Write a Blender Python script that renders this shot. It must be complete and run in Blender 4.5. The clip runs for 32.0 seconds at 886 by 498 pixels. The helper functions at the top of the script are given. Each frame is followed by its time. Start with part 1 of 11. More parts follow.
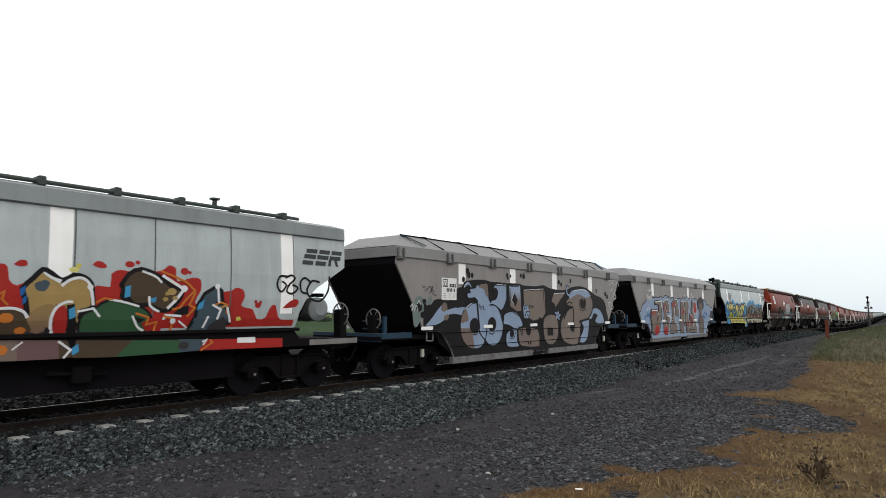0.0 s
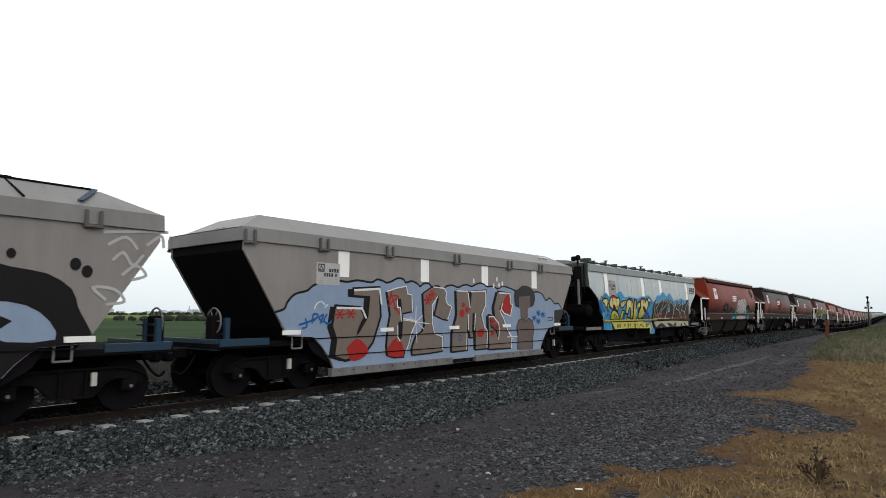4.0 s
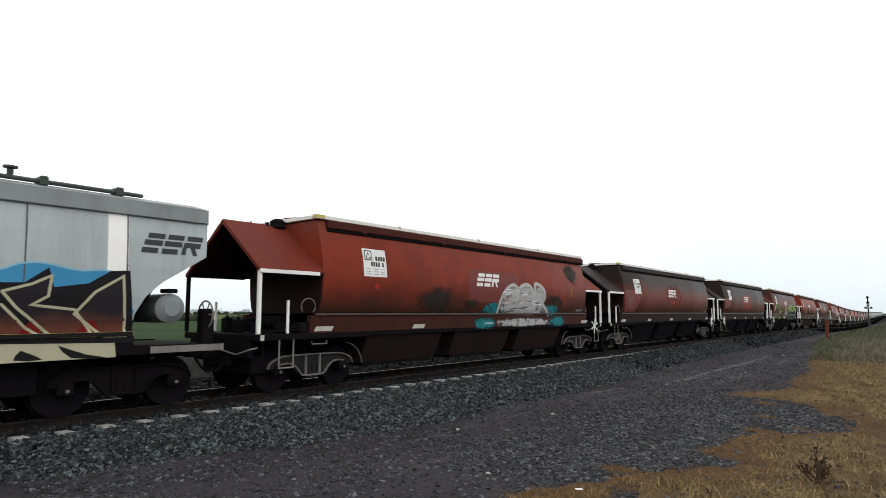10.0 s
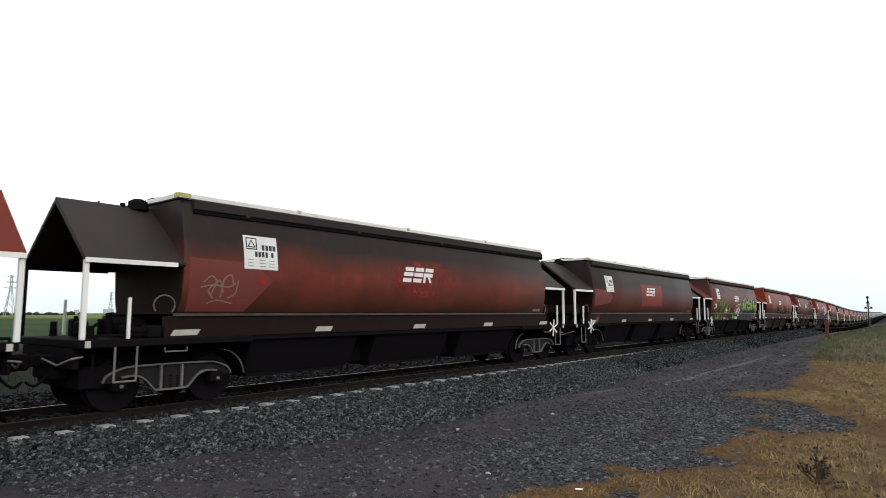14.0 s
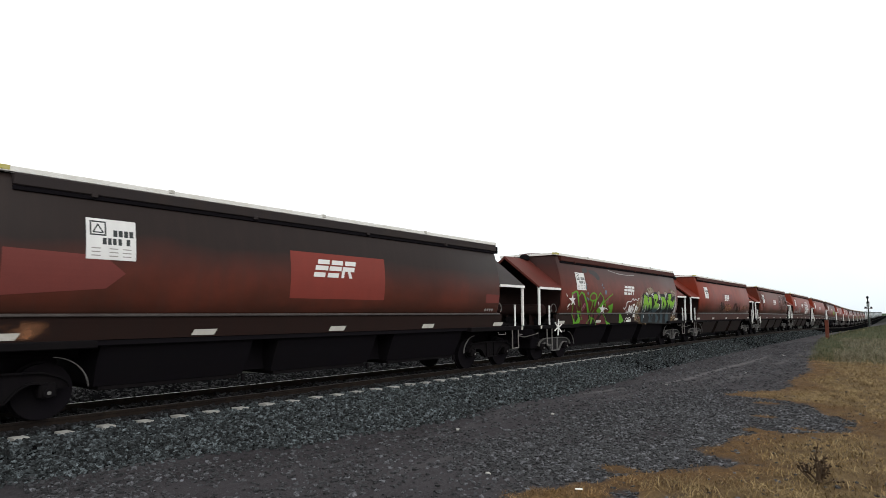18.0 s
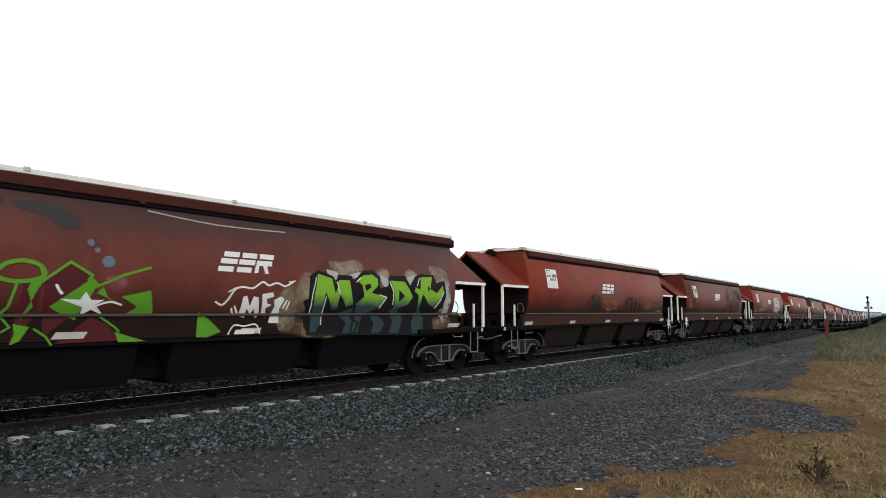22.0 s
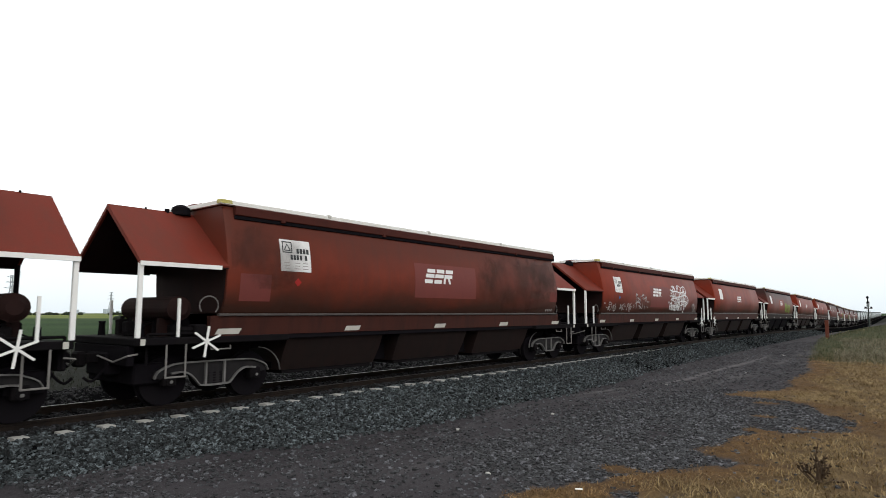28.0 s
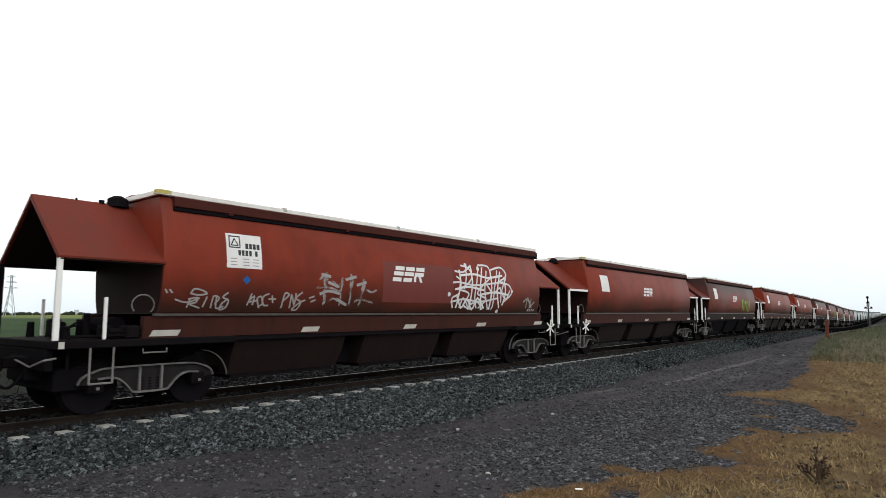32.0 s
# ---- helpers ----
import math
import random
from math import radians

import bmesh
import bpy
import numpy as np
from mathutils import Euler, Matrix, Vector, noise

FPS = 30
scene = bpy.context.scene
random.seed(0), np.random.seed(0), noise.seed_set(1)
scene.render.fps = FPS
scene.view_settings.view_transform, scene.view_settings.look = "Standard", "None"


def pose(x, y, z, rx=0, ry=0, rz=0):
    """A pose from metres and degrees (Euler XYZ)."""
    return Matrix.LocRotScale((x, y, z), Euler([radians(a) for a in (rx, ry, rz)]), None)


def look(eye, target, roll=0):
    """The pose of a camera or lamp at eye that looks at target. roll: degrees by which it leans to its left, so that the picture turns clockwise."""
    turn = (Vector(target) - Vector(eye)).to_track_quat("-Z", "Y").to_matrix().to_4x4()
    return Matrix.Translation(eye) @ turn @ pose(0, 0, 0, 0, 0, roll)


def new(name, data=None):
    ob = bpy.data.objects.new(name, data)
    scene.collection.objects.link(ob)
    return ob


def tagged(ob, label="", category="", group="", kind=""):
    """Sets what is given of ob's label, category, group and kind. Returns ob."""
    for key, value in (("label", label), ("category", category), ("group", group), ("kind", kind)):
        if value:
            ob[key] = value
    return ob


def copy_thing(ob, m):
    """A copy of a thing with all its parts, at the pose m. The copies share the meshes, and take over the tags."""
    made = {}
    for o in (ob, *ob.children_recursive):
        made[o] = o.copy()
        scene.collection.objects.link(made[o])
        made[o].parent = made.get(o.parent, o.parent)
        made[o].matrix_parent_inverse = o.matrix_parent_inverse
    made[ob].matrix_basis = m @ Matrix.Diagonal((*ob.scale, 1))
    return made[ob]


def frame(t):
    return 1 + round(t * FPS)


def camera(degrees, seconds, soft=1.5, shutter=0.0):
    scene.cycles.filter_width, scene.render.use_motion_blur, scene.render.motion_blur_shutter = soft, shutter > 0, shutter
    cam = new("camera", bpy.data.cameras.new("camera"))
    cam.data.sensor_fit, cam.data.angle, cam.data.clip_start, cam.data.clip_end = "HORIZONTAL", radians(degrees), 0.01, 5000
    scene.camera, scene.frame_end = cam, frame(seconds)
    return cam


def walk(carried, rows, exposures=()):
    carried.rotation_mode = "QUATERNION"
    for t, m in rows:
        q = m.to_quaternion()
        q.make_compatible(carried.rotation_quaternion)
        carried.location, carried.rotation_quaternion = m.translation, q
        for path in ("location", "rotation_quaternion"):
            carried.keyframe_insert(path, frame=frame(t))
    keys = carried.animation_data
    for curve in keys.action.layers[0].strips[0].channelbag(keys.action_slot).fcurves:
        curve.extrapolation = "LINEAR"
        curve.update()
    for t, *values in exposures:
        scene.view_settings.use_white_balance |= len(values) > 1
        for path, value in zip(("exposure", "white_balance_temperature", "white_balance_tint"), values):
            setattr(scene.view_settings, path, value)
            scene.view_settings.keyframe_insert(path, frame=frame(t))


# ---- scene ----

# ---- plan: the track runs along +y, the train comes towards -y; ground z = 0 ----
RAIL = 0.62                     # top of rail
TRACK = -12.17                  # centre line of the track
GAUGE = 1.50                    # between rail centres

cam = camera(72.207, 32.0, soft=0.82, shutter=0.12)
STAND = pose(0, 0, RAIL + 1.726, 90 + 5.955, 0.0, 38.836)
walk(cam, [(0.0, STAND), (32.0, STAND)], [(0.0, -0.06), (6.0, -0.14), (9.0, -0.10), (11.0, 0.06), (18.0, 0.08), (24.0, 0.05), (32.0, 0.05)])


def run(t):
    """Metres the train has gone at t seconds."""
    return 5.03663 * t + 0.023821 * t ** 2 - 0.0011605 * t ** 3 + 0.000012786 * t ** 4


def dip(y):
    """How far the line has fallen at y: it drops gently past 30 m, and levels out."""
    if y < 30:
        return 0.0
    if y < 130:
        return 9.71e-5 * (y - 30) ** 2
    return 0.971 + 1.165 * (1 - math.exp(-(y - 130) / 60))


def line(y):
    """Centre of the track, at the top of the rail."""
    bend = 1.5745e-4 * y * y if y < 130 else 2.661 + 0.0409 * (y - 130)
    return TRACK - bend, RAIL - dip(y)


def on_line(y):
    """The pose of a vehicle whose middle stands at y."""
    x, z = line(y)
    rise = (line(y + 4)[1] - line(y - 4)[1]) / 8
    return pose(x, y, z, math.degrees(math.atan(rise)), 0, math.degrees(math.atan(2 * 1.5745e-4 * min(y, 130))))


# ---- world and light: a bright overcast sky ----
world = bpy.data.worlds.new("overcast")
scene.world = world
world.use_nodes = True
wn = world.node_tree.nodes
wl = world.node_tree.links
wn.clear()
w_out = wn.new("ShaderNodeOutputWorld")
w_bg = wn.new("ShaderNodeBackground")
w_sky = wn.new("ShaderNodeTexSky")
w_sky.sky_type = "NISHITA"
w_sky.sun_disc = False
w_sky.sun_elevation = radians(32)
w_sky.sun_rotation = radians(150)
w_geo = wn.new("ShaderNodeTexCoord")
w_sep = wn.new("ShaderNodeSeparateXYZ")
w_ramp = wn.new("ShaderNodeValToRGB")
w_noise = wn.new("ShaderNodeTexNoise")
w_noise.inputs["Scale"].default_value = 2.2
w_noise.inputs["Detail"].default_value = 4
w_add = wn.new("ShaderNodeMath")
w_add.operation = "MULTIPLY_ADD"
w_mix = wn.new("ShaderNodeMixRGB")
w_mix.inputs[0].default_value = 0.94
w_scale = wn.new("ShaderNodeVectorMath")
w_scale.operation = "SCALE"
w_scale.inputs[3].default_value = 0.10
wl.new(w_geo.outputs["Generated"], w_sep.inputs[0])
wl.new(w_geo.outputs["Generated"], w_noise.inputs["Vector"])
wl.new(w_noise.outputs[0], w_add.inputs[0])
w_add.inputs[1].default_value = 0.22
wl.new(w_sep.outputs[2], w_add.inputs[2])
wl.new(w_add.outputs[0], w_ramp.inputs[0])
r = w_ramp.color_ramp
r.elements[0].position, r.elements[0].color = 0.05, (0.74, 0.84, 0.92, 1)
r.elements[1].position, r.elements[1].color = 0.30, (1.22, 1.23, 1.23, 1)
e = r.elements.new(0.14)
e.color = (0.96, 1.03, 1.06, 1)
wl.new(w_sky.outputs[0], w_scale.inputs[0])
wl.new(w_scale.outputs[0], w_mix.inputs[1])
wl.new(w_ramp.outputs[0], w_mix.inputs[2])
wl.new(w_mix.outputs[0], w_bg.inputs[0])
w_bg.inputs[1].default_value = 1.0
wl.new(w_bg.outputs[0], w_out.inputs[0])

sun = new("sun", bpy.data.lights.new("sun", "SUN"))
sun.data.energy, sun.data.angle, sun.data.color = 0.78, radians(40), (1.0, 0.97, 0.93)
sun.matrix_world = look((26, -12, 18), (0, 0, 0))


# ---- materials ----
def node_mat(name):
    m = bpy.data.materials.new(name)
    m.use_nodes = True
    n, l = m.node_tree.nodes, m.node_tree.links
    return m, n, l, n["Principled BSDF"]


def noise_node(n, l, scale, detail=5, rough=0.6, stretch=None):
    tc = n.new("ShaderNodeTexCoord")
    nt = n.new("ShaderNodeTexNoise")
    nt.inputs["Scale"].default_value, nt.inputs["Detail"].default_value, nt.inputs["Roughness"].default_value = scale, detail, rough
    mp = n.new("ShaderNodeMapping")
    mp.inputs["Scale"].default_value = stretch or (1, 1, 1)
    l.new(tc.outputs["Object"], mp.inputs[0])
    l.new(mp.outputs[0], nt.inputs["Vector"])
    return nt.outputs[0]


def mix_node(n, l, fac, a, b, kind="MIX"):
    mx = n.new("ShaderNodeMixRGB")
    mx.blend_type = kind
    for i, v in ((0, fac), (1, a), (2, b)):
        if isinstance(v, (int, float)):
            mx.inputs[i].default_value = v
        elif isinstance(v, tuple):
            mx.inputs[i].default_value = (*v, 1)
        else:
            l.new(v, mx.inputs[i])
    return mx.outputs[0]


def ramp_node(n, l, fac, lo, hi):
    rp = n.new("ShaderNodeMapRange")
    rp.inputs[1].default_value, rp.inputs[2].default_value = lo, hi
    l.new(fac, rp.inputs[0])
    return rp.outputs[0]


def bump_node(n, l, b, height, strength, dist=0.01):
    bp = n.new("ShaderNodeBump")
    bp.inputs["Strength"].default_value, bp.inputs["Distance"].default_value = strength, dist
    l.new(height, bp.inputs["Height"])
    l.new(bp.outputs[0], b.inputs["Normal"])


def paint(name, colour, rough=0.5, metal=0.0, stain=(0.05, 0.035, 0.025), amount=0.35, streak=True, scale=1.2, bump=0.1, spec=0.15):
    """Weathered paint: two scales of blotches, vertical run-off streaks and fine grain."""
    m, n, l, b = node_mat(name)
    big = ramp_node(n, l, noise_node(n, l, scale, 6), 0.35, 0.75)
    run_off = ramp_node(n, l, noise_node(n, l, 1.8, 4, 0.6, (1, 2.0, 0.25)), 0.45, 0.85)
    fine = noise_node(n, l, 60, 3)
    c = mix_node(n, l, big, colour, tuple(v * 0.78 + s * 0.22 for v, s in zip(colour, stain)))
    if streak:
        k = n.new("ShaderNodeMath")
        k.operation = "MULTIPLY"
        l.new(run_off, k.inputs[0])
        k.inputs[1].default_value = amount
        c = mix_node(n, l, k.outputs[0], c, stain)
    c = mix_node(n, l, 0.12, c, fine, "OVERLAY")
    l.new(c, b.inputs["Base Color"])
    b.inputs["Roughness"].default_value, b.inputs["Metallic"].default_value = rough, metal
    b.inputs["Specular IOR Level"].default_value = spec
    bump_node(n, l, b, noise_node(n, l, 3.0, 3), bump, 0.02)
    return m


def hopper_paint(name, red, soot, lo, hi, blotch=0.5, rough=0.42, grime_shade=2.75):
    """Oxide-red hopper paint that soot has covered from the top down to a ragged line between lo and hi."""
    m, n, l, b = node_mat(name)
    tc = n.new("ShaderNodeTexCoord")
    sp = n.new("ShaderNodeSeparateXYZ")
    l.new(tc.outputs["Object"], sp.inputs[0])
    big = noise_node(n, l, 0.55, 5, 0.55, (1, 0.7, 1.2))
    ad = n.new("ShaderNodeMath")
    ad.operation = "MULTIPLY_ADD"
    l.new(big, ad.inputs[0])
    ad.inputs[1].default_value = blotch * 2
    l.new(sp.outputs[2], ad.inputs[2])
    sooty = ramp_node(n, l, ad.outputs[0], lo + blotch, hi + blotch)
    blot = ramp_node(n, l, noise_node(n, l, 1.3, 6, 0.55), 0.42, 0.72)
    streaks = ramp_node(n, l, noise_node(n, l, 2.2, 5, 0.65, (1, 2.0, 0.2)), 0.48, 0.85)
    fine = noise_node(n, l, 80, 3)
    c = mix_node(n, l, blot, red, tuple(v * 0.7 for v in red))
    c = mix_node(n, l, sooty, c, soot)
    # brown grime low down, with the shade of the down-turned side painted in
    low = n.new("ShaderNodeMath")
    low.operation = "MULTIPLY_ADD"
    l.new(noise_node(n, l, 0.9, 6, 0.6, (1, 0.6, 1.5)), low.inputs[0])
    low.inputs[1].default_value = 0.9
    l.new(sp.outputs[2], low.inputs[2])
    c = mix_node(n, l, ramp_node(n, l, low.outputs[0], grime_shade, grime_shade - 0.85), c, (0.040, 0.017, 0.012))
    k = n.new("ShaderNodeMath")
    k.operation = "MULTIPLY"
    l.new(streaks, k.inputs[0])
    k.inputs[1].default_value = 0.35
    c = mix_node(n, l, k.outputs[0], c, (0.045, 0.03, 0.025))
    c = mix_node(n, l, 0.12, c, fine, "OVERLAY")
    l.new(c, b.inputs["Base Color"])
    b.inputs["Roughness"].default_value = rough
    b.inputs["Specular IOR Level"].default_value = 0.09
    bump_node(n, l, b, noise_node(n, l, 2.0, 3), 0.08, 0.03)
    return m


RED = (0.20, 0.030, 0.015)
RED_D = (0.16, 0.036, 0.022)
SOOT = (0.024, 0.0175, 0.0165)
M_RED = hopper_paint("oxide_red_clean", RED, RED_D, 3.3, 4.0, 0.6, grime_shade=3.05)
M_RED_SOOTY = hopper_paint("oxide_red_sooty", RED_D, SOOT, 2.5, 3.2, 0.4, grime_shade=2.95)
M_RED_DARK = hopper_paint("oxide_red_dark", RED_D, SOOT, 1.85, 3.0, 0.4, grime_shade=2.95)
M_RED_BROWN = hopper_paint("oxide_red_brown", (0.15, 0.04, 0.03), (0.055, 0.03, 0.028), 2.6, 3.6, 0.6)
M_RED_OLD = hopper_paint("oxide_red_old", (0.18, 0.030, 0.015), (0.095, 0.023, 0.014), 2.2, 3.4, 0.7, grime_shade=3.1)
M_HOOD = paint("hood_red", (0.145, 0.025, 0.016), 0.55, spec=0.05)
M_HOOD_DARK = paint("hood_soot", (0.030, 0.025, 0.026), 0.55, spec=0.07)
M_HOOD_BROWN = paint("hood_brown", (0.105, 0.026, 0.021), 0.55, spec=0.06)
# near-black for grimy parts, and for shade painted on end slopes and hollows
M_BLACK = paint("grime_shade_black", (0.0080, 0.0070, 0.0090), 0.85, stain=(0.009, 0.008, 0.007), spec=0.02)
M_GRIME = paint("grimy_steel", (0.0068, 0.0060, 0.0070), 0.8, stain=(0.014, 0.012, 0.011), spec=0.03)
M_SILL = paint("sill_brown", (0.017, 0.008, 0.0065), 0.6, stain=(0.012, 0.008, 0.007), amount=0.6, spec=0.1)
M_SILL_RED = paint("sill_red", (0.050, 0.0145, 0.0100), 0.6, stain=(0.014, 0.008, 0.007), amount=0.9, scale=2.0, spec=0.12)
M_END = paint("brown_black_coat", (0.022, 0.010, 0.009), 0.75, stain=(0.010, 0.008, 0.008), amount=0.6, spec=0.08)
M_RAIL_RED = paint("red_channel", (0.060, 0.014, 0.010), 0.6, stain=(0.02, 0.01, 0.008), spec=0.1)
M_DUST = paint("dusty_casting", (0.20, 0.19, 0.18), 0.75, stain=(0.05, 0.045, 0.04), amount=0.6)
M_FLANGE = paint("bare_highlit_casting", (0.17, 0.165, 0.16), 0.6, stain=(0.012, 0.011, 0.010), amount=1.0, scale=3.5)
M_WHITE = paint("white_paint", (0.84, 0.84, 0.82), 0.45, stain=(0.45, 0.42, 0.36), amount=0.25)
M_RIM = paint("pale_rim", (0.78, 0.78, 0.75), 0.5, stain=(0.35, 0.31, 0.2), amount=0.35)
M_REFLECT = paint("reflector", (0.50, 0.49, 0.45), 0.4, stain=(0.3, 0.26, 0.2), amount=0.4)
M_GREY = paint("light_grey_hopper", (0.39, 0.435, 0.445), 0.30, stain=(0.14, 0.15, 0.145), amount=0.45, spec=0.5)
M_GREY_BAND = paint("grey_top_band", (0.24, 0.265, 0.27), 0.42, stain=(0.1, 0.1, 0.1))
M_SEAM = paint("dark_seam", (0.10, 0.105, 0.105), 0.6)
M_PIPE = paint("dark_green_pipe", (0.045, 0.06, 0.055), 0.5)
M_TAUPE = paint("taupe_hopper", (0.245, 0.230, 0.224), 0.40, stain=(0.12, 0.105, 0.095), amount=0.35)
M_TAUPE_ROOF = paint("taupe_roof", (0.205, 0.203, 0.203), 0.40, stain=(0.1, 0.09, 0.08))
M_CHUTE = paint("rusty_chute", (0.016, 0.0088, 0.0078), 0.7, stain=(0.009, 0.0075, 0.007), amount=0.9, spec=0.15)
M_LEDGE = paint("streaked_ledge", (0.035, 0.026, 0.024), 0.32, stain=(0.12, 0.11, 0.10), amount=0.5, spec=0.5)
M_STRIPE = paint("white_stripe", (0.88, 0.88, 0.87), 0.35, stain=(0.6, 0.58, 0.52), amount=0.2, spec=0.4)
M_FRAME = paint("cast_side_frame", (0.011, 0.010, 0.0115), 0.7, stain=(0.035, 0.032, 0.03), amount=0.5, scale=5, spec=0.12)
M_YELLOW_MARK = paint("faded_yellow", (0.45, 0.40, 0.10), 0.6, stain=(0.5, 0.48, 0.4), amount=0.6)
M_SCUFF = paint("scuffed_plate", (0.17, 0.165, 0.165), 0.55, stain=(0.05, 0.045, 0.045), amount=0.7, scale=4)
M_BLUE = paint("blue_paint", (0.014, 0.042, 0.075), 0.5)
M_STEEL = paint("rail_steel", (0.011, 0.0085, 0.0075), 0.75, spec=0.06)
M_SHINE = paint("polished_rail", (0.42, 0.40, 0.38), 0.28, metal=0.9, amount=0.1)
M_SHINE_DARK = paint("darkened_polished_rail", (0.035, 0.032, 0.031), 0.6, metal=0.3, amount=0.1)
M_CONCRETE = paint("concrete", (0.37, 0.365, 0.345), 0.85, stain=(0.2, 0.18, 0.15), scale=6)


# ---- mesh helpers ----
def part(name, bm, material, parent, label="", smooth=False):
    me = bpy.data.meshes.new(name)
    bm.normal_update()
    bm.to_mesh(me)
    bm.free()
    me.materials.append(material)
    if smooth:
        me.shade_smooth()
    ob = new(name, me)
    ob.parent = parent
    if label:
        tagged(ob, label)
    return ob


def box(bm, x0, x1, y0, y1, z0, z1, bev=0.0):
    m = Matrix.Translation(((x0 + x1) / 2, (y0 + y1) / 2, (z0 + z1) / 2)) @ Matrix.Diagonal((x1 - x0, y1 - y0, z1 - z0, 1))
    vs = bmesh.ops.create_cube(bm, size=1, matrix=m)["verts"]
    if bev:
        es = list({e for v in vs for e in v.link_edges})
        bmesh.ops.bevel(bm, geom=es, offset=bev, segments=1, affect="EDGES")
    return bm


def rod(bm, a, b, r, n=8, r2=None):
    a, b = Vector(a), Vector(b)
    d = b - a
    m = Matrix.Translation((a + b) / 2) @ d.to_track_quat("Z", "Y").to_matrix().to_4x4()
    bmesh.ops.create_cone(bm, cap_ends=True, segments=n, radius1=r, radius2=r if r2 is None else r2, depth=d.length, matrix=m)
    return bm


def beam(bm, a, b, w, h):
    """A square bar from a to b."""
    a, b = Vector(a), Vector(b)
    d = b - a
    m = Matrix.Translation((a + b) / 2) @ d.to_track_quat("Z", "Y").to_matrix().to_4x4() @ Matrix.Diagonal((w, h, d.length, 1))
    bmesh.ops.create_cube(bm, size=1, matrix=m)
    return bm


def prism(bm, pts, x0, x1):
    """A polygon of (y, z) points, extruded from x0 to x1."""
    a = [bm.verts.new((x0, y, z)) for y, z in pts]
    b = [bm.verts.new((x1, y, z)) for y, z in pts]
    n = len(pts)
    bm.faces.new(a)
    bm.faces.new(b[::-1])
    for i in range(n):
        bm.faces.new((a[i], b[i], b[(i + 1) % n], a[(i + 1) % n]))
    bmesh.ops.recalc_face_normals(bm, faces=bm.faces[:])
    return bm


def skin(bm, rings, close=True, caps=True):
    """Quads between rings of points."""
    vs = [[bm.verts.new(p) for p in ring] for ring in rings]
    n = len(vs[0])
    for a, b in zip(vs, vs[1:]):
        for i in range(n if close else n - 1):
            bm.faces.new((a[i], a[(i + 1) % n], b[(i + 1) % n], b[i]))
    if caps:
        bm.faces.new(vs[0])
        bm.faces.new(vs[-1][::-1])
    bmesh.ops.recalc_face_normals(bm, faces=bm.faces[:])
    return bm


def smooth_line(pts, n=4):
    """A Catmull-Rom curve through the points."""
    out = []
    q = [pts[0], *pts, pts[-1]]
    for i in range(1, len(q) - 2):
        p0, p1, p2, p3 = (Vector(v) for v in q[i - 1:i + 3])
        for k in range(n):
            t = k / n
            out.append(0.5 * (2 * p1 + (p2 - p0) * t + (2 * p0 - 5 * p1 + 4 * p2 - p3) * t * t + (3 * p1 - p0 - 3 * p2 + p3) * t ** 3))
    out.append(Vector(pts[-1]))
    return out


def tube(bm, pts, r, n=6, close=False):
    """A bent round bar through the points."""
    pts = [Vector(p) for p in pts]
    rings = []
    for i, p in enumerate(pts):
        a = pts[i - 1] if i or close else pts[0]
        b = pts[(i + 1) % len(pts)] if i < len(pts) - 1 or close else pts[-1]
        turn = (b - a).to_track_quat("Z", "Y").to_matrix()
        rings.append([p + turn @ Vector((r * math.cos(6.2832 * k / n), r * math.sin(6.2832 * k / n), 0)) for k in range(n)])
    if close:
        rings.append(rings[0])
    return skin(bm, rings, caps=not close)


# ---- bogie: side frames, wheelsets, bolster ----
WHEEL = 0.45


def wheelset(parent, y, z, mat):
    bm = bmesh.new()
    rod(bm, (-0.75, 0, 0), (0.75, 0, 0), 0.08, 10)
    for s in (-1, 1):
        a, bb = (s * 0.69, s * 0.82)
        rod(bm, (a, 0, 0), (bb, 0, 0), WHEEL, 28)
        rod(bm, (s * 0.655, 0, 0), (s * 0.69, 0, 0), WHEEL + 0.028, 28)
        rod(bm, (s * 0.82, 0, 0), (s * 0.86, 0, 0), 0.13, 12)
        rod(bm, (s * 0.86, 0, 0), (s * 1.09, 0, 0), 0.085, 10)
        for k in range(3):
            an = k * 2.094
            rod(bm, (s * 1.09, 0.05 * math.cos(an), 0.05 * math.sin(an)), (s * 1.105, 0.05 * math.cos(an), 0.05 * math.sin(an)), 0.014, 6)
    ob = part("wheelset", bm, mat, parent, "worn steel wheels on an axle")
    ob.location = (0, y, z)
    return ob


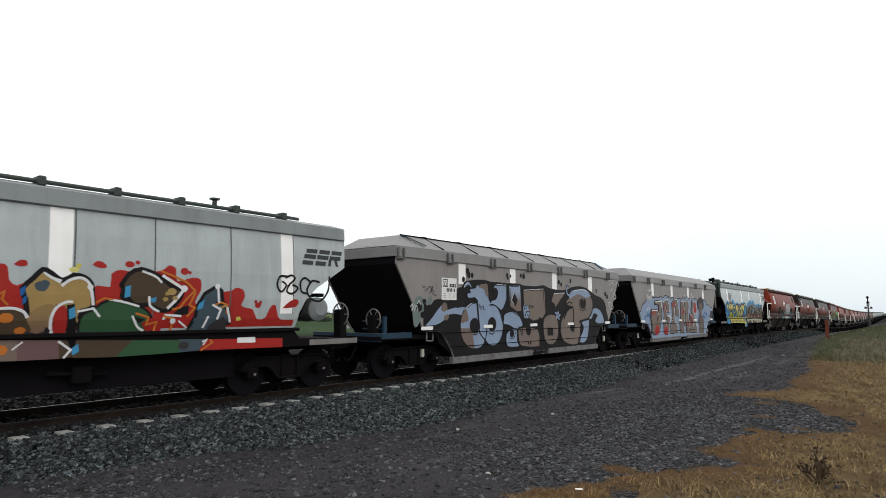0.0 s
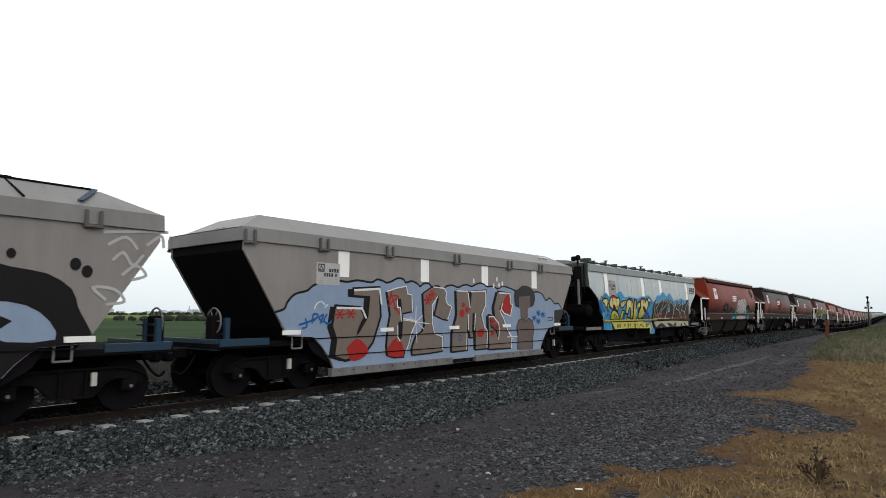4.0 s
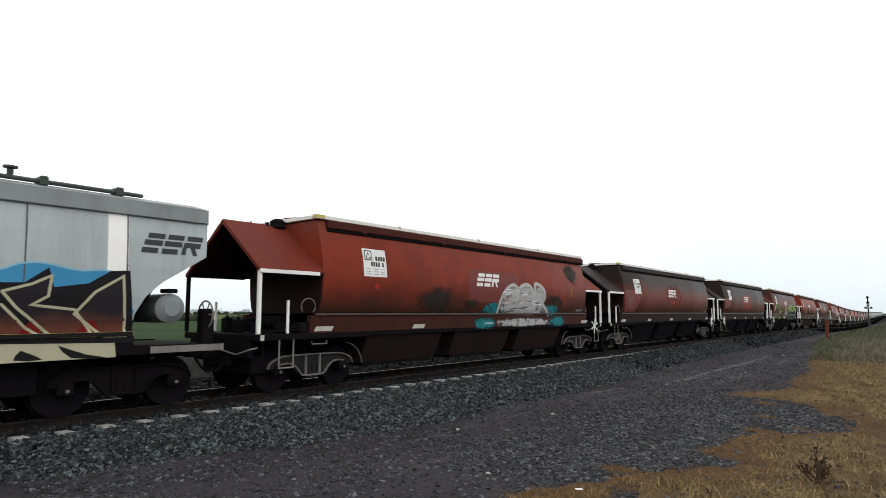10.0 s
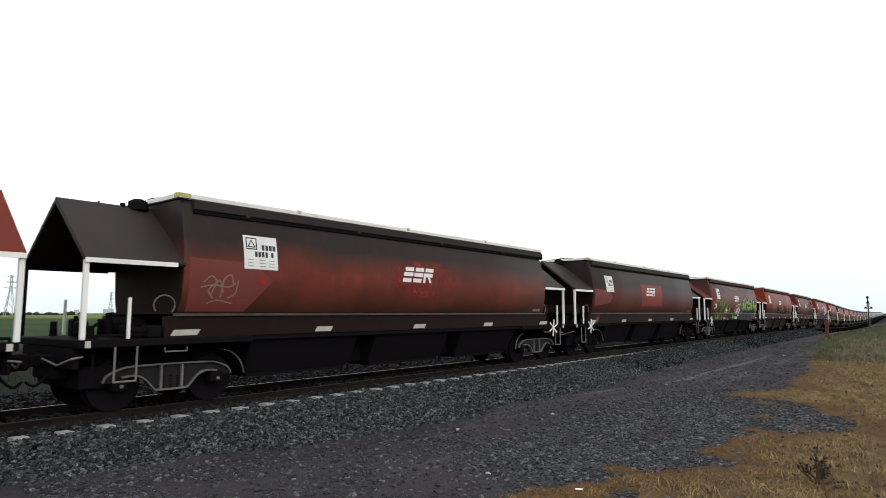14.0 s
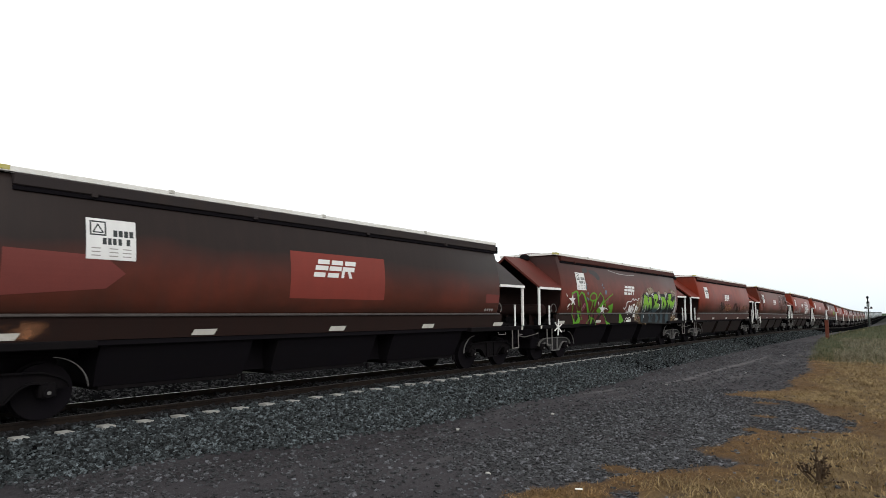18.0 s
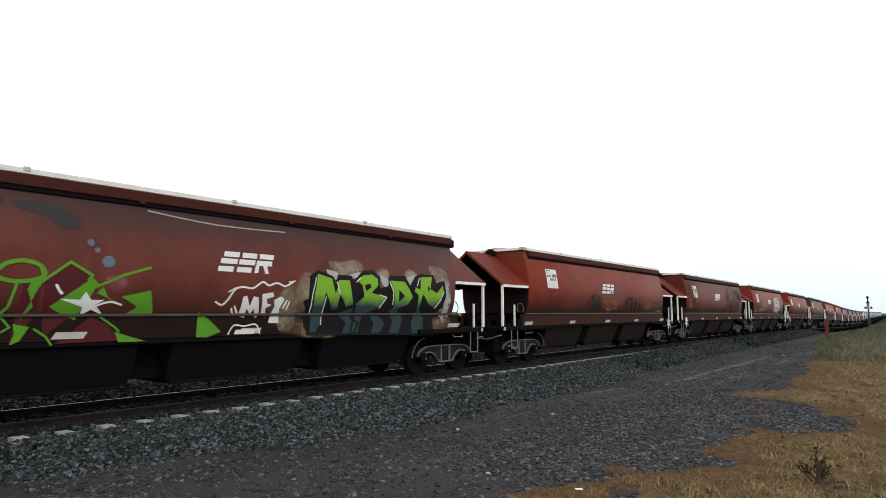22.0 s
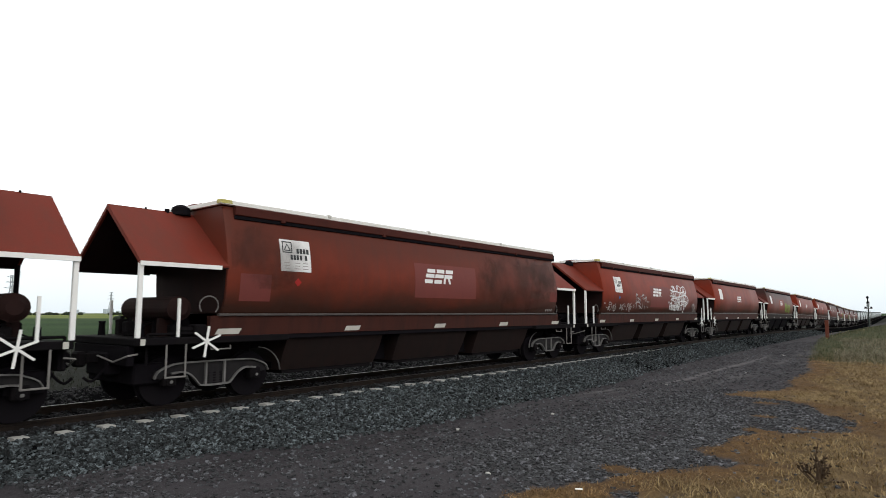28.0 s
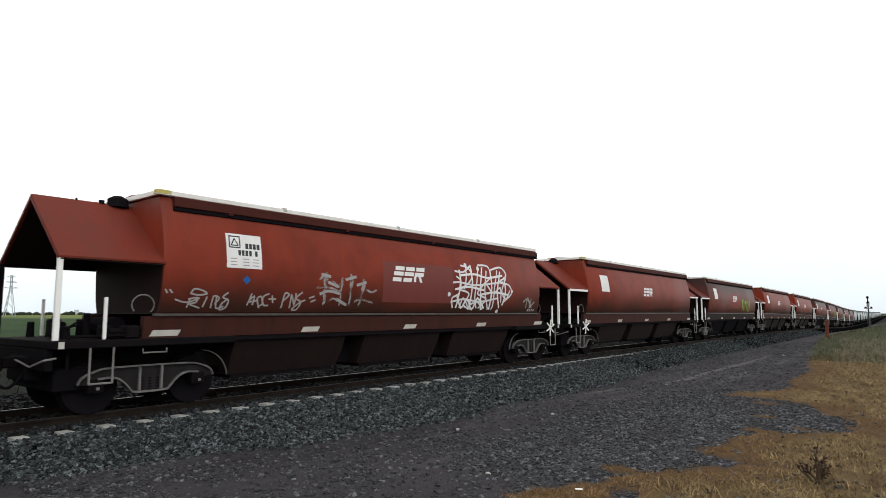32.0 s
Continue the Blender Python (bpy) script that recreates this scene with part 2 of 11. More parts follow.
def bogie(wagon, y, pale_edged=True):
    bo = bmesh.new()
    box(bo, -1.0, 1.0, -0.16, 0.16, 0.52, 0.80, 0.03)
    rod(bo, (0, 0, 0.78), (0, 0, 0.98), 0.22, 14)
    ob = part("bogie", bo, M_GRIME, wagon, "three-piece bogie with cast side frames")
    ob.location = (0, y, 0)
    wb = 0.875
    for s in (-1, 1):
        top = [(-1.16, 0.53), (-1.10, 0.64), (-0.92, 0.73), (-0.62, 0.78), (0.62, 0.78), (0.92, 0.73), (1.10, 0.64), (1.16, 0.53)]
        low = [(1.02, 0.50), (0.86, 0.60), (0.62, 0.61), (0.46, 0.52), (0.33, 0.37), (0.24, 0.33), (-0.24, 0.33), (-0.33, 0.37), (-0.46, 0.52), (-0.62, 0.61), (-0.86, 0.60), (-1.02, 0.50)]
        f = bmesh.new()
        prism(f, top + low, s * 0.93, s * 1.05)
        sf = part("side_frame", f, M_FRAME if pale_edged else M_GRIME, ob)
        edge = M_FLANGE if pale_edged else M_GRIME
        # worn flanges, made paler for the sky's highlight on their edges
        for name, run_, w_ in (("top_flange", top, 0.026), ("bottom_flange", low[1:-1], 0.032)):
            fl = bmesh.new()
            curve = smooth_line([(s * 1.05, a, b) for a, b in run_], 3)
            skin(fl, [[(s * 1.035, p.y, p.z - w_ / 2), (s * 1.115, p.y, p.z - w_ / 2), (s * 1.115, p.y, p.z + w_ / 2), (s * 1.035, p.y, p.z + w_ / 2)] for p in curve])
            part(name, fl, edge, sf, "worn flange of the side frame, its sky highlight painted pale" if pale_edged else "")
        for yy in (-0.19, 0.19):
            co = bmesh.new()
            box(co, min(s * 1.04, s * 1.10), max(s * 1.04, s * 1.10), yy - 0.02, yy + 0.02, 0.345, 0.77, 0.006)
            part("guide_column", co, edge, sf)
        sp = bmesh.new()
        for k in (-0.13, 0, 0.13):
            for h in range(5):
                rod(sp, (s * 1.0, k, 0.34 + h * 0.05), (s * 1.0, k, 0.365 + h * 0.05), 0.062, 8)
        part("spring_nest", sp, M_GRIME, sf)
        for yy in (-wb, wb):
            bx = bmesh.new()
            box(bx, min(s * 0.92, s * 1.1), max(s * 0.92, s * 1.1), yy - 0.12, yy + 0.12, 0.36, 0.60, 0.03)
            rod(bx, (s * 1.1, yy, WHEEL), (s * 1.13, yy, WHEEL), 0.075, 10)
            ab = part("axle_box", bx, M_GRIME, sf)
            if s > 0:
                cp = bmesh.new()
                rod(cp, (1.131, yy, WHEEL), (1.14, yy, WHEEL), 0.03, 8)
                part("bearing_cap", cp, M_FLANGE, ab, "shiny bearing cap")
    for yy in (-wb, wb):
        wheelset(ob, yy, WHEEL, M_BLACK)
    return ob


def coupler(wagon, y, s):
    bm = bmesh.new()
    box(bm, -0.09, 0.09, min(y, y + s * 0.42), max(y, y + s * 0.42), 0.80, 0.98, 0.02)
    box(bm, -0.15, 0.15, min(y + s * 0.3, y + s * 0.46), max(y + s * 0.3, y + s * 0.46), 0.74, 1.02, 0.04)
    part("coupler", bm, M_GRIME, wagon)
    hs = bmesh.new()
    bend = smooth_line([(0.35, y, 0.85), (0.36, y + s * 0.15, 0.62), (0.36, y + s * 0.3, 0.5), (0.34, y + s * 0.42, 0.58)], 4)
    tube(hs, bend, 0.025)
    part("brake_hose", hs, M_BLACK, wagon)


# ---- side sections: half width by height over the rail ----
RED_BOW = [(1.33, 1.70), (1.395, 1.88), (1.44, 2.12), (1.465, 2.42), (1.455, 2.72), (1.40, 3.08), (1.30, 3.48), (1.18, 3.86)]
BODY_RED = [(p.x, p.y) for p in smooth_line([Vector((w, z, 0)) for w, z in RED_BOW], 3)]
SECT_RED = [(1.29, 1.27), (1.32, 1.66)] + BODY_RED
SECT_GREY = [(1.41, 0.6), (1.41, 1.33), (1.34, 1.40), (1.39, 1.6), (1.42, 2.0), (1.42, 2.5), (1.39, 3.0), (1.34, 3.42)]
SECT_TAUPE = [(1.45, 0.36), (1.45, 1.1), (1.45, 3.17)]


def half(sect, z):
    if z <= sect[0][1]:
        return sect[0][0]
    for (w0, z0), (w1, z1) in zip(sect, sect[1:]):
        if z <= z1:
            return w0 + (w1 - w0) * (z - z0) / (z1 - z0)
    return sect[-1][0]


def hood(wagon, s, mat, trim):
    """Gabled hood over the end platform, outside the hopper's end wall."""
    y0, y1 = s * 6.44, (7.865 if s > 0 else -8.095)
    for side in (-1, 1):
        bm = bmesh.new()
        t = 0.035
        ring = [(0, 3.79), (side * 1.46, 2.63), (side * 1.46, 2.63 - t), (0, 3.79 - t * 1.3)]
        skin(bm, [[(x, y0, z) for x, z in ring], [(x, y1, z) for x, z in ring]])
        part("hood_sheet", bm, mat, wagon)
        # added dark sheet that gives the underside of the hood its shade
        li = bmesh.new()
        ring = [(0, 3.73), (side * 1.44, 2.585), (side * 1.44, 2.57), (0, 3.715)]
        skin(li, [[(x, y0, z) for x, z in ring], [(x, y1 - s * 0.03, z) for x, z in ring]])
        part("hood_lining", li, M_END, wagon, "dark sheet under the hood, its shade painted in")
        if trim:
            tr = bmesh.new()
            ye = y0 if s > 0 else -6.6
            box(tr, side * 1.46 - 0.02, side * 1.46 + 0.02, min(ye, y1), max(ye, y1), 2.545, 2.625)
            part("eave_trim", tr, M_WHITE if side > 0 else M_GRIME, wagon, "white painted eave angle" if side > 0 else "dark eave angle on the far side")
        post = bmesh.new()
        box(post, side * 1.40 - 0.037, side * 1.40 + 0.037, min(y1, y1 - s * 0.078), max(y1, y1 - s * 0.078), 1.28, 2.62, 0.01)
        part("corner_post", post, M_WHITE if side > 0 else M_GRIME, wagon, "white painted post" if side > 0 else "dark post on the far side")
        p2 = bmesh.new()
        box(p2, side * 1.40 - 0.022, side * 1.40 + 0.022, s * 7.36 - 0.022, s * 7.36 + 0.022, 1.28, 1.98)
        part("hand_post", p2, M_WHITE, wagon)
        st = bmesh.new()
        for yy in (7.2, 7.55):
            rod(st, (side * 1.40, s * yy, 0.55), (side * 1.40, s * yy, 1.2), 0.018, 6)
        rod(st, (side * 1.40, s * 7.2, 0.56), (side * 1.40, s * 7.55, 0.56), 0.018, 6)
        part("step", st, M_DUST, wagon)
    rim = bmesh.new()
    for side in (-1, 1):
        beam(rim, (0, y1 - s * 0.02, 3.73), (side * 1.44, y1 - s * 0.02, 2.60), 0.05, 0.06)
    part("hood_frame", rim, mat, wagon)
    pl = bmesh.new()
    box(pl, -1.42, 1.42, min(s * 5.0, y1), max(s * 5.0, y1), 1.14, 1.27, 0.015)
    part("platform", pl, M_GRIME, wagon)
    dg = bmesh.new()
    box(dg, -0.30, 0.30, min(s * 5.2, y1), max(s * 5.2, y1), 0.55, 1.0, 0.02)
    box(dg, -0.95, 0.95, min(y1 - s * 0.75, y1 - s * 0.2), max(y1 - s * 0.75, y1 - s * 0.2), 0.42, 0.80, 0.03)
    part("draft_gear", dg, M_BLACK, wagon)
    es = bmesh.new()
    box(es, -1.15, 1.15, min(y1 - s * 0.12, y1), max(y1 - s * 0.12, y1), 0.78, 1.14, 0.02)
    box(es, -0.42, 0.42, min(y1 - s * 0.5, y1 + s * 0.05), max(y1 - s * 0.5, y1 + s * 0.05), 0.58, 1.0, 0.03)
    part("end_sill", es, M_BLACK, wagon)
    tank = bmesh.new()
    rod(tank, (-0.85, s * 6.75, 1.47), (0.35, s * 6.75, 1.47), 0.17, 16)
    box(tank, -0.6, -0.5, s * 6.75 - 0.15, s * 6.75 + 0.15, 1.26, 1.4)
    part("air_tank", tank, M_BLACK, wagon, "black air reservoir")
    for x, yy, h in ((0.75, 7.1, 0.24), (-0.2, 7.5, 0.30), (-1.0, 7.3, 0.34)):
        bx = bmesh.new()
        box(bx, x - 0.11, x + 0.11, s * yy - 0.1, s * yy + 0.1, 1.26, 1.26 + h, 0.03)
        rod(bx, (x, s * yy, 1.26 + h), (x, s * yy, 1.32 + h), 0.04, 8)
        part("valve", bx, M_GRIME, wagon)
    for x, yy, h in ((-0.75, 6.95, 0.30), (0.1, 7.15, 0.42), (-1.15, 7.62, 0.26), (0.55, 7.62, 0.20)):
        cy = bmesh.new()
        rod(cy, (x, s * yy, 1.27), (x, s * yy, 1.27 + h), 0.07, 10, 0.055)
        rod(cy, (x - 0.12, s * yy, 1.27 + h), (x + 0.12, s * yy, 1.27 + h), 0.025, 6)
        part("brake_cylinder", cy, M_BLACK, wagon)
    for a, b in ((6.6, 7.7), (6.9, 7.5)):
        pp = bmesh.new()
        bow = smooth_line([(0.9 - a * 0.1, s * a, 1.30), (0.7 - a * 0.1, s * (a + b) / 2, 1.62 - 0.1 * (b - a)), (0.5 - a * 0.1, s * b, 1.30)], 4)
        tube(pp, bow, 0.018)
        part("air_hose", pp, M_GRIME, wagon)
    ring = bmesh.new()
    hoop = [(1.2, s * 6.68 + 0.19 * math.cos(a * 0.33 - 0.8), 1.86 + 0.18 * math.sin(a * 0.33 - 0.8)) for a in range(15)]
    tube(ring, hoop, 0.014, 5)
    part("grab_hoop", ring, M_DUST, wagon)
    bxp = bmesh.new()
    box(bxp, 1.422, 1.436, min(y1 - s * 0.16, y1 - s * 0.08), max(y1 - s * 0.16, y1 - s * 0.08), 1.15, 1.26)
    part("end_tab", bxp, M_REFLECT, wagon, "pale tab on the platform corner")
    ri = bmesh.new()
    tube(ri, [(1.43, s * 6.75, 1.10), (1.45, s * 6.75, 1.03), (1.45, s * 6.35, 1.03), (1.43, s * 6.35, 1.10)], 0.014, 5)
    part("grab_iron", ri, M_DUST, wagon)
    cut = bmesh.new()
    tube(cut, [(1.30, y1 - s * 0.1, 1.0), (1.32, y1 + s * 0.06, 0.98), (0.9, y1 + s * 0.12, 0.86), (0.3, y1 + s * 0.14, 0.95)], 0.016, 5)
    part("uncoupling_lever", cut, M_DUST, wagon)
    coupler(wagon, y1 - s * 0.05, s)



def high_tank(wagon, s):
    tank = bmesh.new()
    rod(tank, (-0.9, s * 7.15, 1.80), (1.0, s * 7.15, 1.80), 0.23, 20)
    for x in (-0.9, 1.0):
        rod(tank, (x, s * 7.15, 1.80), (x + math.copysign(0.08, x), s * 7.15, 1.80), 0.22, 20, 0.12)
    for x in (-0.4, 0.6):
        box(tank, x - 0.04, x + 0.04, s * 7.15 - 0.2, s * 7.15 + 0.2, 1.26, 1.62)
    part("air_tank", tank, M_END, wagon, "brown-black air reservoir")


def star_wheel(wagon, y, z):
    bm = bmesh.new()
    for k in range(3):
        a = 0.4 + k * math.pi / 3
        dy, dz = 0.29 * math.cos(a), 0.29 * math.sin(a)
        beam(bm, (1.47, y - dy, z - dz), (1.47, y + dy, z + dz), 0.03, 0.036)
    rod(bm, (1.2, y, z), (1.48, y, z), 0.03, 8)
    part("hand_brake", bm, M_WHITE, wagon, "white spoked hand brake lever")


def flat_shape(poly, sect, off, step=0.14):
    """A polygon of (y, z) points laid over the side of a wagon."""
    bm = bmesh.new()
    bm.faces.new([bm.verts.new((0, y, z)) for y, z in poly])
    zs = [p[1] for p in poly]
    cuts = sorted({c for c in [z for _, z in sect] + [min(zs) + step * k for k in range(1, int((max(zs) - min(zs)) / step) + 1)] if min(zs) + 0.01 < c < max(zs) - 0.01})
    for c in cuts:
        bmesh.ops.bisect_plane(bm, geom=bm.verts[:] + bm.edges[:] + bm.faces[:], plane_co=(0, 0, c), plane_no=(0, 0, 1))
    bmesh.ops.triangulate(bm, faces=bm.faces[:])
    for v in bm.verts:
        v.co.x = half(sect, v.co.z) + off
    bmesh.ops.recalc_face_normals(bm, faces=bm.faces[:])
    if sum(f.normal.x for f in bm.faces) < 0:
        bmesh.ops.reverse_faces(bm, faces=bm.faces[:])
    return bm


def quad(y0, y1, z0, z1):
    return [(y0, z0), (y1, z0), (y1, z1), (y0, z1)]


def red_wagon(mat, hood_mat, trim=True, pale_edged=True):
    wagon = new("hopper_wagon")
    L = 6.46
    prof = BODY_RED
    pts = [(w, z) for w, z in prof] + [(-w, z) for w, z in prof[::-1]]
    bm = bmesh.new()
    rings = []
    for y, inset in ((-L, 0.04), (-L + 0.07, 0.0), (-3.3, 0), (0, 0), (3.3, 0), (L - 0.07, 0.0), (L, 0.04)):
        rings.append([(math.copysign(abs(w) - inset, w), y, z) for w, z in pts])
    skin(bm, rings)
    bmesh.ops.delete(bm, geom=[f for f in bm.faces if len(f.verts) > 4], context="FACES_ONLY")
    part("hopper_body", bm, mat, wagon, smooth=True)
    for s in (-1, 1):
        ec = bmesh.new()
        ec.faces.new([ec.verts.new((math.copysign(abs(w) - 0.04, w), s * L, z)) for w, z in pts])
        part("end_sheet", ec, mat, wagon)
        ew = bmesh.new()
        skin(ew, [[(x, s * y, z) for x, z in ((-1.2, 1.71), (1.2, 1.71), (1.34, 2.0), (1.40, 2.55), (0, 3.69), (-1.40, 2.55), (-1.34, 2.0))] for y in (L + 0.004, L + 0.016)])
        part("end_wall", ew, M_END, wagon, "near-black brown end wall under the hood")
    lid = bmesh.new()
    arc = [(-1.16, 3.88), (-0.8, 3.97), (0, 4.02), (0.8, 3.97), (1.16, 3.88)]
    skin(lid, [[(x, y, z) for x, z in arc] for y in (-L, L)], close=True)
    part("roof", lid, hood_mat, wagon)
    rim = bmesh.new()
    for s in (-1, 1):
        box(rim, s * 1.2 - 0.05, s * 1.2 + 0.05, -L - 0.09, L + 0.09, 3.885, 3.975, 0.008)
        box(rim, -1.15, 1.15, s * L - 0.06, s * L + 0.06, 3.885, 3.975, 0.008)
    part("roof_rim", rim, M_RIM, wagon, "pale chipped rim along the roof")
    ym = bmesh.new()
    box(ym, 1.10, 1.254, -L - 0.094, -L + 0.16, 3.90, 3.979, 0.006)
    part("rim_mark", ym, M_YELLOW_MARK, wagon, "faded yellow paint on the rim corner")
    for y in (-3.9, -0.4, 3.1):
        jt = bmesh.new()
        box(jt, 1.15, 1.262, y, y + 0.10, 3.92, 3.995, 0.008)
        part("rim_joint", jt, M_REFLECT, wagon)
    for s in (-1, 1):
        co = bmesh.new()
        box(co, s * 1.22 - 0.10, s * 1.22 + 0.10, -L + 0.2, L - 0.02, 3.68, 3.87, 0.015)
        part("roof_rail", co, M_HOOD_DARK if hood_mat is M_HOOD_DARK else M_RAIL_RED, wagon)
        # black bar that draws the shadow line below the roof rail
        shade_bar = bmesh.new()
        box(shade_bar, s * 1.22 - 0.08, s * 1.22 + 0.075, -L + 0.2, L - 0.02, 3.605, 3.678, 0.008)
        part("rail_lip", shade_bar, M_BLACK, wagon)
        for y in (-5.2, -2.2, 0.9, 3.9):
            bk = bmesh.new()
            box(bk, s * 1.31 - 0.03, s * 1.31 + 0.03, y, y + 0.10, 3.64, 3.72, 0.01)
            part("bracket", bk, M_HOOD_DARK if hood_mat is M_HOOD_DARK else M_RAIL_RED, wagon)
        ce = bmesh.new()
        box(ce, s * 1.19 - 0.06, s * 1.19 + 0.09, L - 0.02, L + 0.14, 3.62, 3.84, 0.02)
        part("rope_hook", ce, M_BLACK, wagon)
        si = bmesh.new()
        skin(si, [[(s * w, y, z) for w, z in ((1.2, 1.27), (1.29, 1.27), (1.32, 1.66), (1.2, 1.66))] for y in (-L - 0.25, L + 0.25)])
        part("side_sill", si, M_SILL_RED if hood_mat is M_HOOD else M_SILL, wagon)
        le = bmesh.new()
        box(le, s * 1.32 - 0.05, s * 1.32 + 0.045, -L - 0.1, L + 0.1, 1.652, 1.706, 0.012)
        part("ledge", le, M_LEDGE, wagon)
        lo = bmesh.new()
        box(lo, s * 1.22 - 0.05, s * 1.22 + 0.05, -L + 0.1, L - 0.1, 1.17, 1.27, 0.01)
        part("sole_bar", lo, M_BLACK, wagon)
        for y, n in ((-6.7, 0.5), (-3.5, 0.45), (-0.3, 0.45), (2.85, 0.45), (6.15, 0.5)):
            rf = bmesh.new()
            skin(rf, [[(s * (w + 0.004), yy + d, z) for w, z, d in ((1.294, 1.30, 0.1), (1.305, 1.41, 0.16))] for yy in (y, y + n)], close=False, caps=False)
            part("reflector", rf, M_REFLECT, wagon, "dull white reflector plate")
        gd = bmesh.new()
        for q in (-1, 1):
            arc = [(s * 1.12, q * 5.56 + 0.56 * math.cos(a) * -q, 0.45 + 0.56 * math.sin(a)) for a in [0.1 + 0.14 * k for k in range(11)]]
            for p0, p1 in zip(arc, arc[1:]):
                beam(gd, p0, p1, 0.04, 0.010)
        part("wheel_guard", gd, M_FLANGE, wagon)
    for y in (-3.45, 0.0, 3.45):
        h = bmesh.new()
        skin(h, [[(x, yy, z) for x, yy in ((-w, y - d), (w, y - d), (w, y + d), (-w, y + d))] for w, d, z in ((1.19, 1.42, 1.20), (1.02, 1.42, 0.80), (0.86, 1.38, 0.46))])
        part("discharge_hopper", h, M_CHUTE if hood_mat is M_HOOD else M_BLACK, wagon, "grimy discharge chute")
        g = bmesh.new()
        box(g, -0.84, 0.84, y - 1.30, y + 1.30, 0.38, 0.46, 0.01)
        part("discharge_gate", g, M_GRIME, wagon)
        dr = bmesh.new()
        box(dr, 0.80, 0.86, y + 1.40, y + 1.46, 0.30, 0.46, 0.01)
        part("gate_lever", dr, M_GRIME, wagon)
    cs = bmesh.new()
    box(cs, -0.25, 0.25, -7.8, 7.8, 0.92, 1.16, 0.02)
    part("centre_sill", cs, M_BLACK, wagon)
    # added black block that keeps the gaps between the chutes dark
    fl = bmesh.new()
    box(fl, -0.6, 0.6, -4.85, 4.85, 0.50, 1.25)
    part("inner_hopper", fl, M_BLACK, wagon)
    for s in (-1, 1):
        hood(wagon, s, hood_mat, trim)
        bogie(wagon, s * 6.43, pale_edged)
    ha = bmesh.new()
    rod(ha, (0, -6.7, 3.74), (0, -6.7, 3.90), 0.19, 14, 0.17)
    rod(ha, (0, -6.7, 3.90), (0, -6.7, 3.955), 0.17, 14, 0.08)
    rod(ha, (0, -6.98, 3.74), (0, -6.98, 3.84), 0.05, 6)
    part("hatch", ha, M_BLACK, wagon)
    gi = bmesh.new()
    for y in (-7.4, 7.4):
        rod(gi, (0, y, 3.74), (0, y, 3.82), 0.02, 6)
    part("lifting_pin", gi, M_GRIME, wagon)
    va = bmesh.new()
    box(va, 1.0, 1.3, -6.98, -6.75, 1.27, 1.5, 0.03)
    rod(va, (1.15, -6.97, 1.4), (1.15, -7.2, 1.4), 0.06, 8)
    part("brake_valve", va, M_GRIME, wagon)
    va = bmesh.new()
    box(va, 1.05, 1.3, 6.7, 7.0, 1.27, 1.42, 0.03)
    part("valve_box", va, M_GRIME, wagon)
    for y0, y1, ye in ((-7.8, -6.5, -7.8), (6.5, 7.8, 7.8)):
        pi_ = bmesh.new()
        rod(pi_, (1.2, y0, 1.33), (1.2, y1, 1.33), 0.025, 6)
        rod(pi_, (1.2, ye, 1.33), (1.2, ye, 0.8), 0.025, 6)
        part("brake_pipe", pi_, M_GRIME, wagon)
    return wagon


def hand_wheel(wagon, x, y, z, r, mat):
    bm = bmesh.new()
    n = 18
    ring = [(x + r * math.cos(k * 6.2832 / n), y, z + r * math.sin(k * 6.2832 / n)) for k in range(n)]
    for k in range(n):
        rod(bm, ring[k], ring[(k + 1) % n], 0.018, 5)
    for k in range(3):
        a = k * math.pi / 3
        rod(bm, (x - r * math.cos(a), y, z - r * math.sin(a)), (x + r * math.cos(a), y, z + r * math.sin(a)), 0.014, 5)
    part("hand_wheel", bm, mat, wagon, "spoked brake hand wheel")
    st = bmesh.new()
    box(st, x - 0.14, x + 0.14, y - 0.1, y + 0.1, 1.1, z + 0.12, 0.03)
    part("brake_stand", st, M_GRIME, wagon)


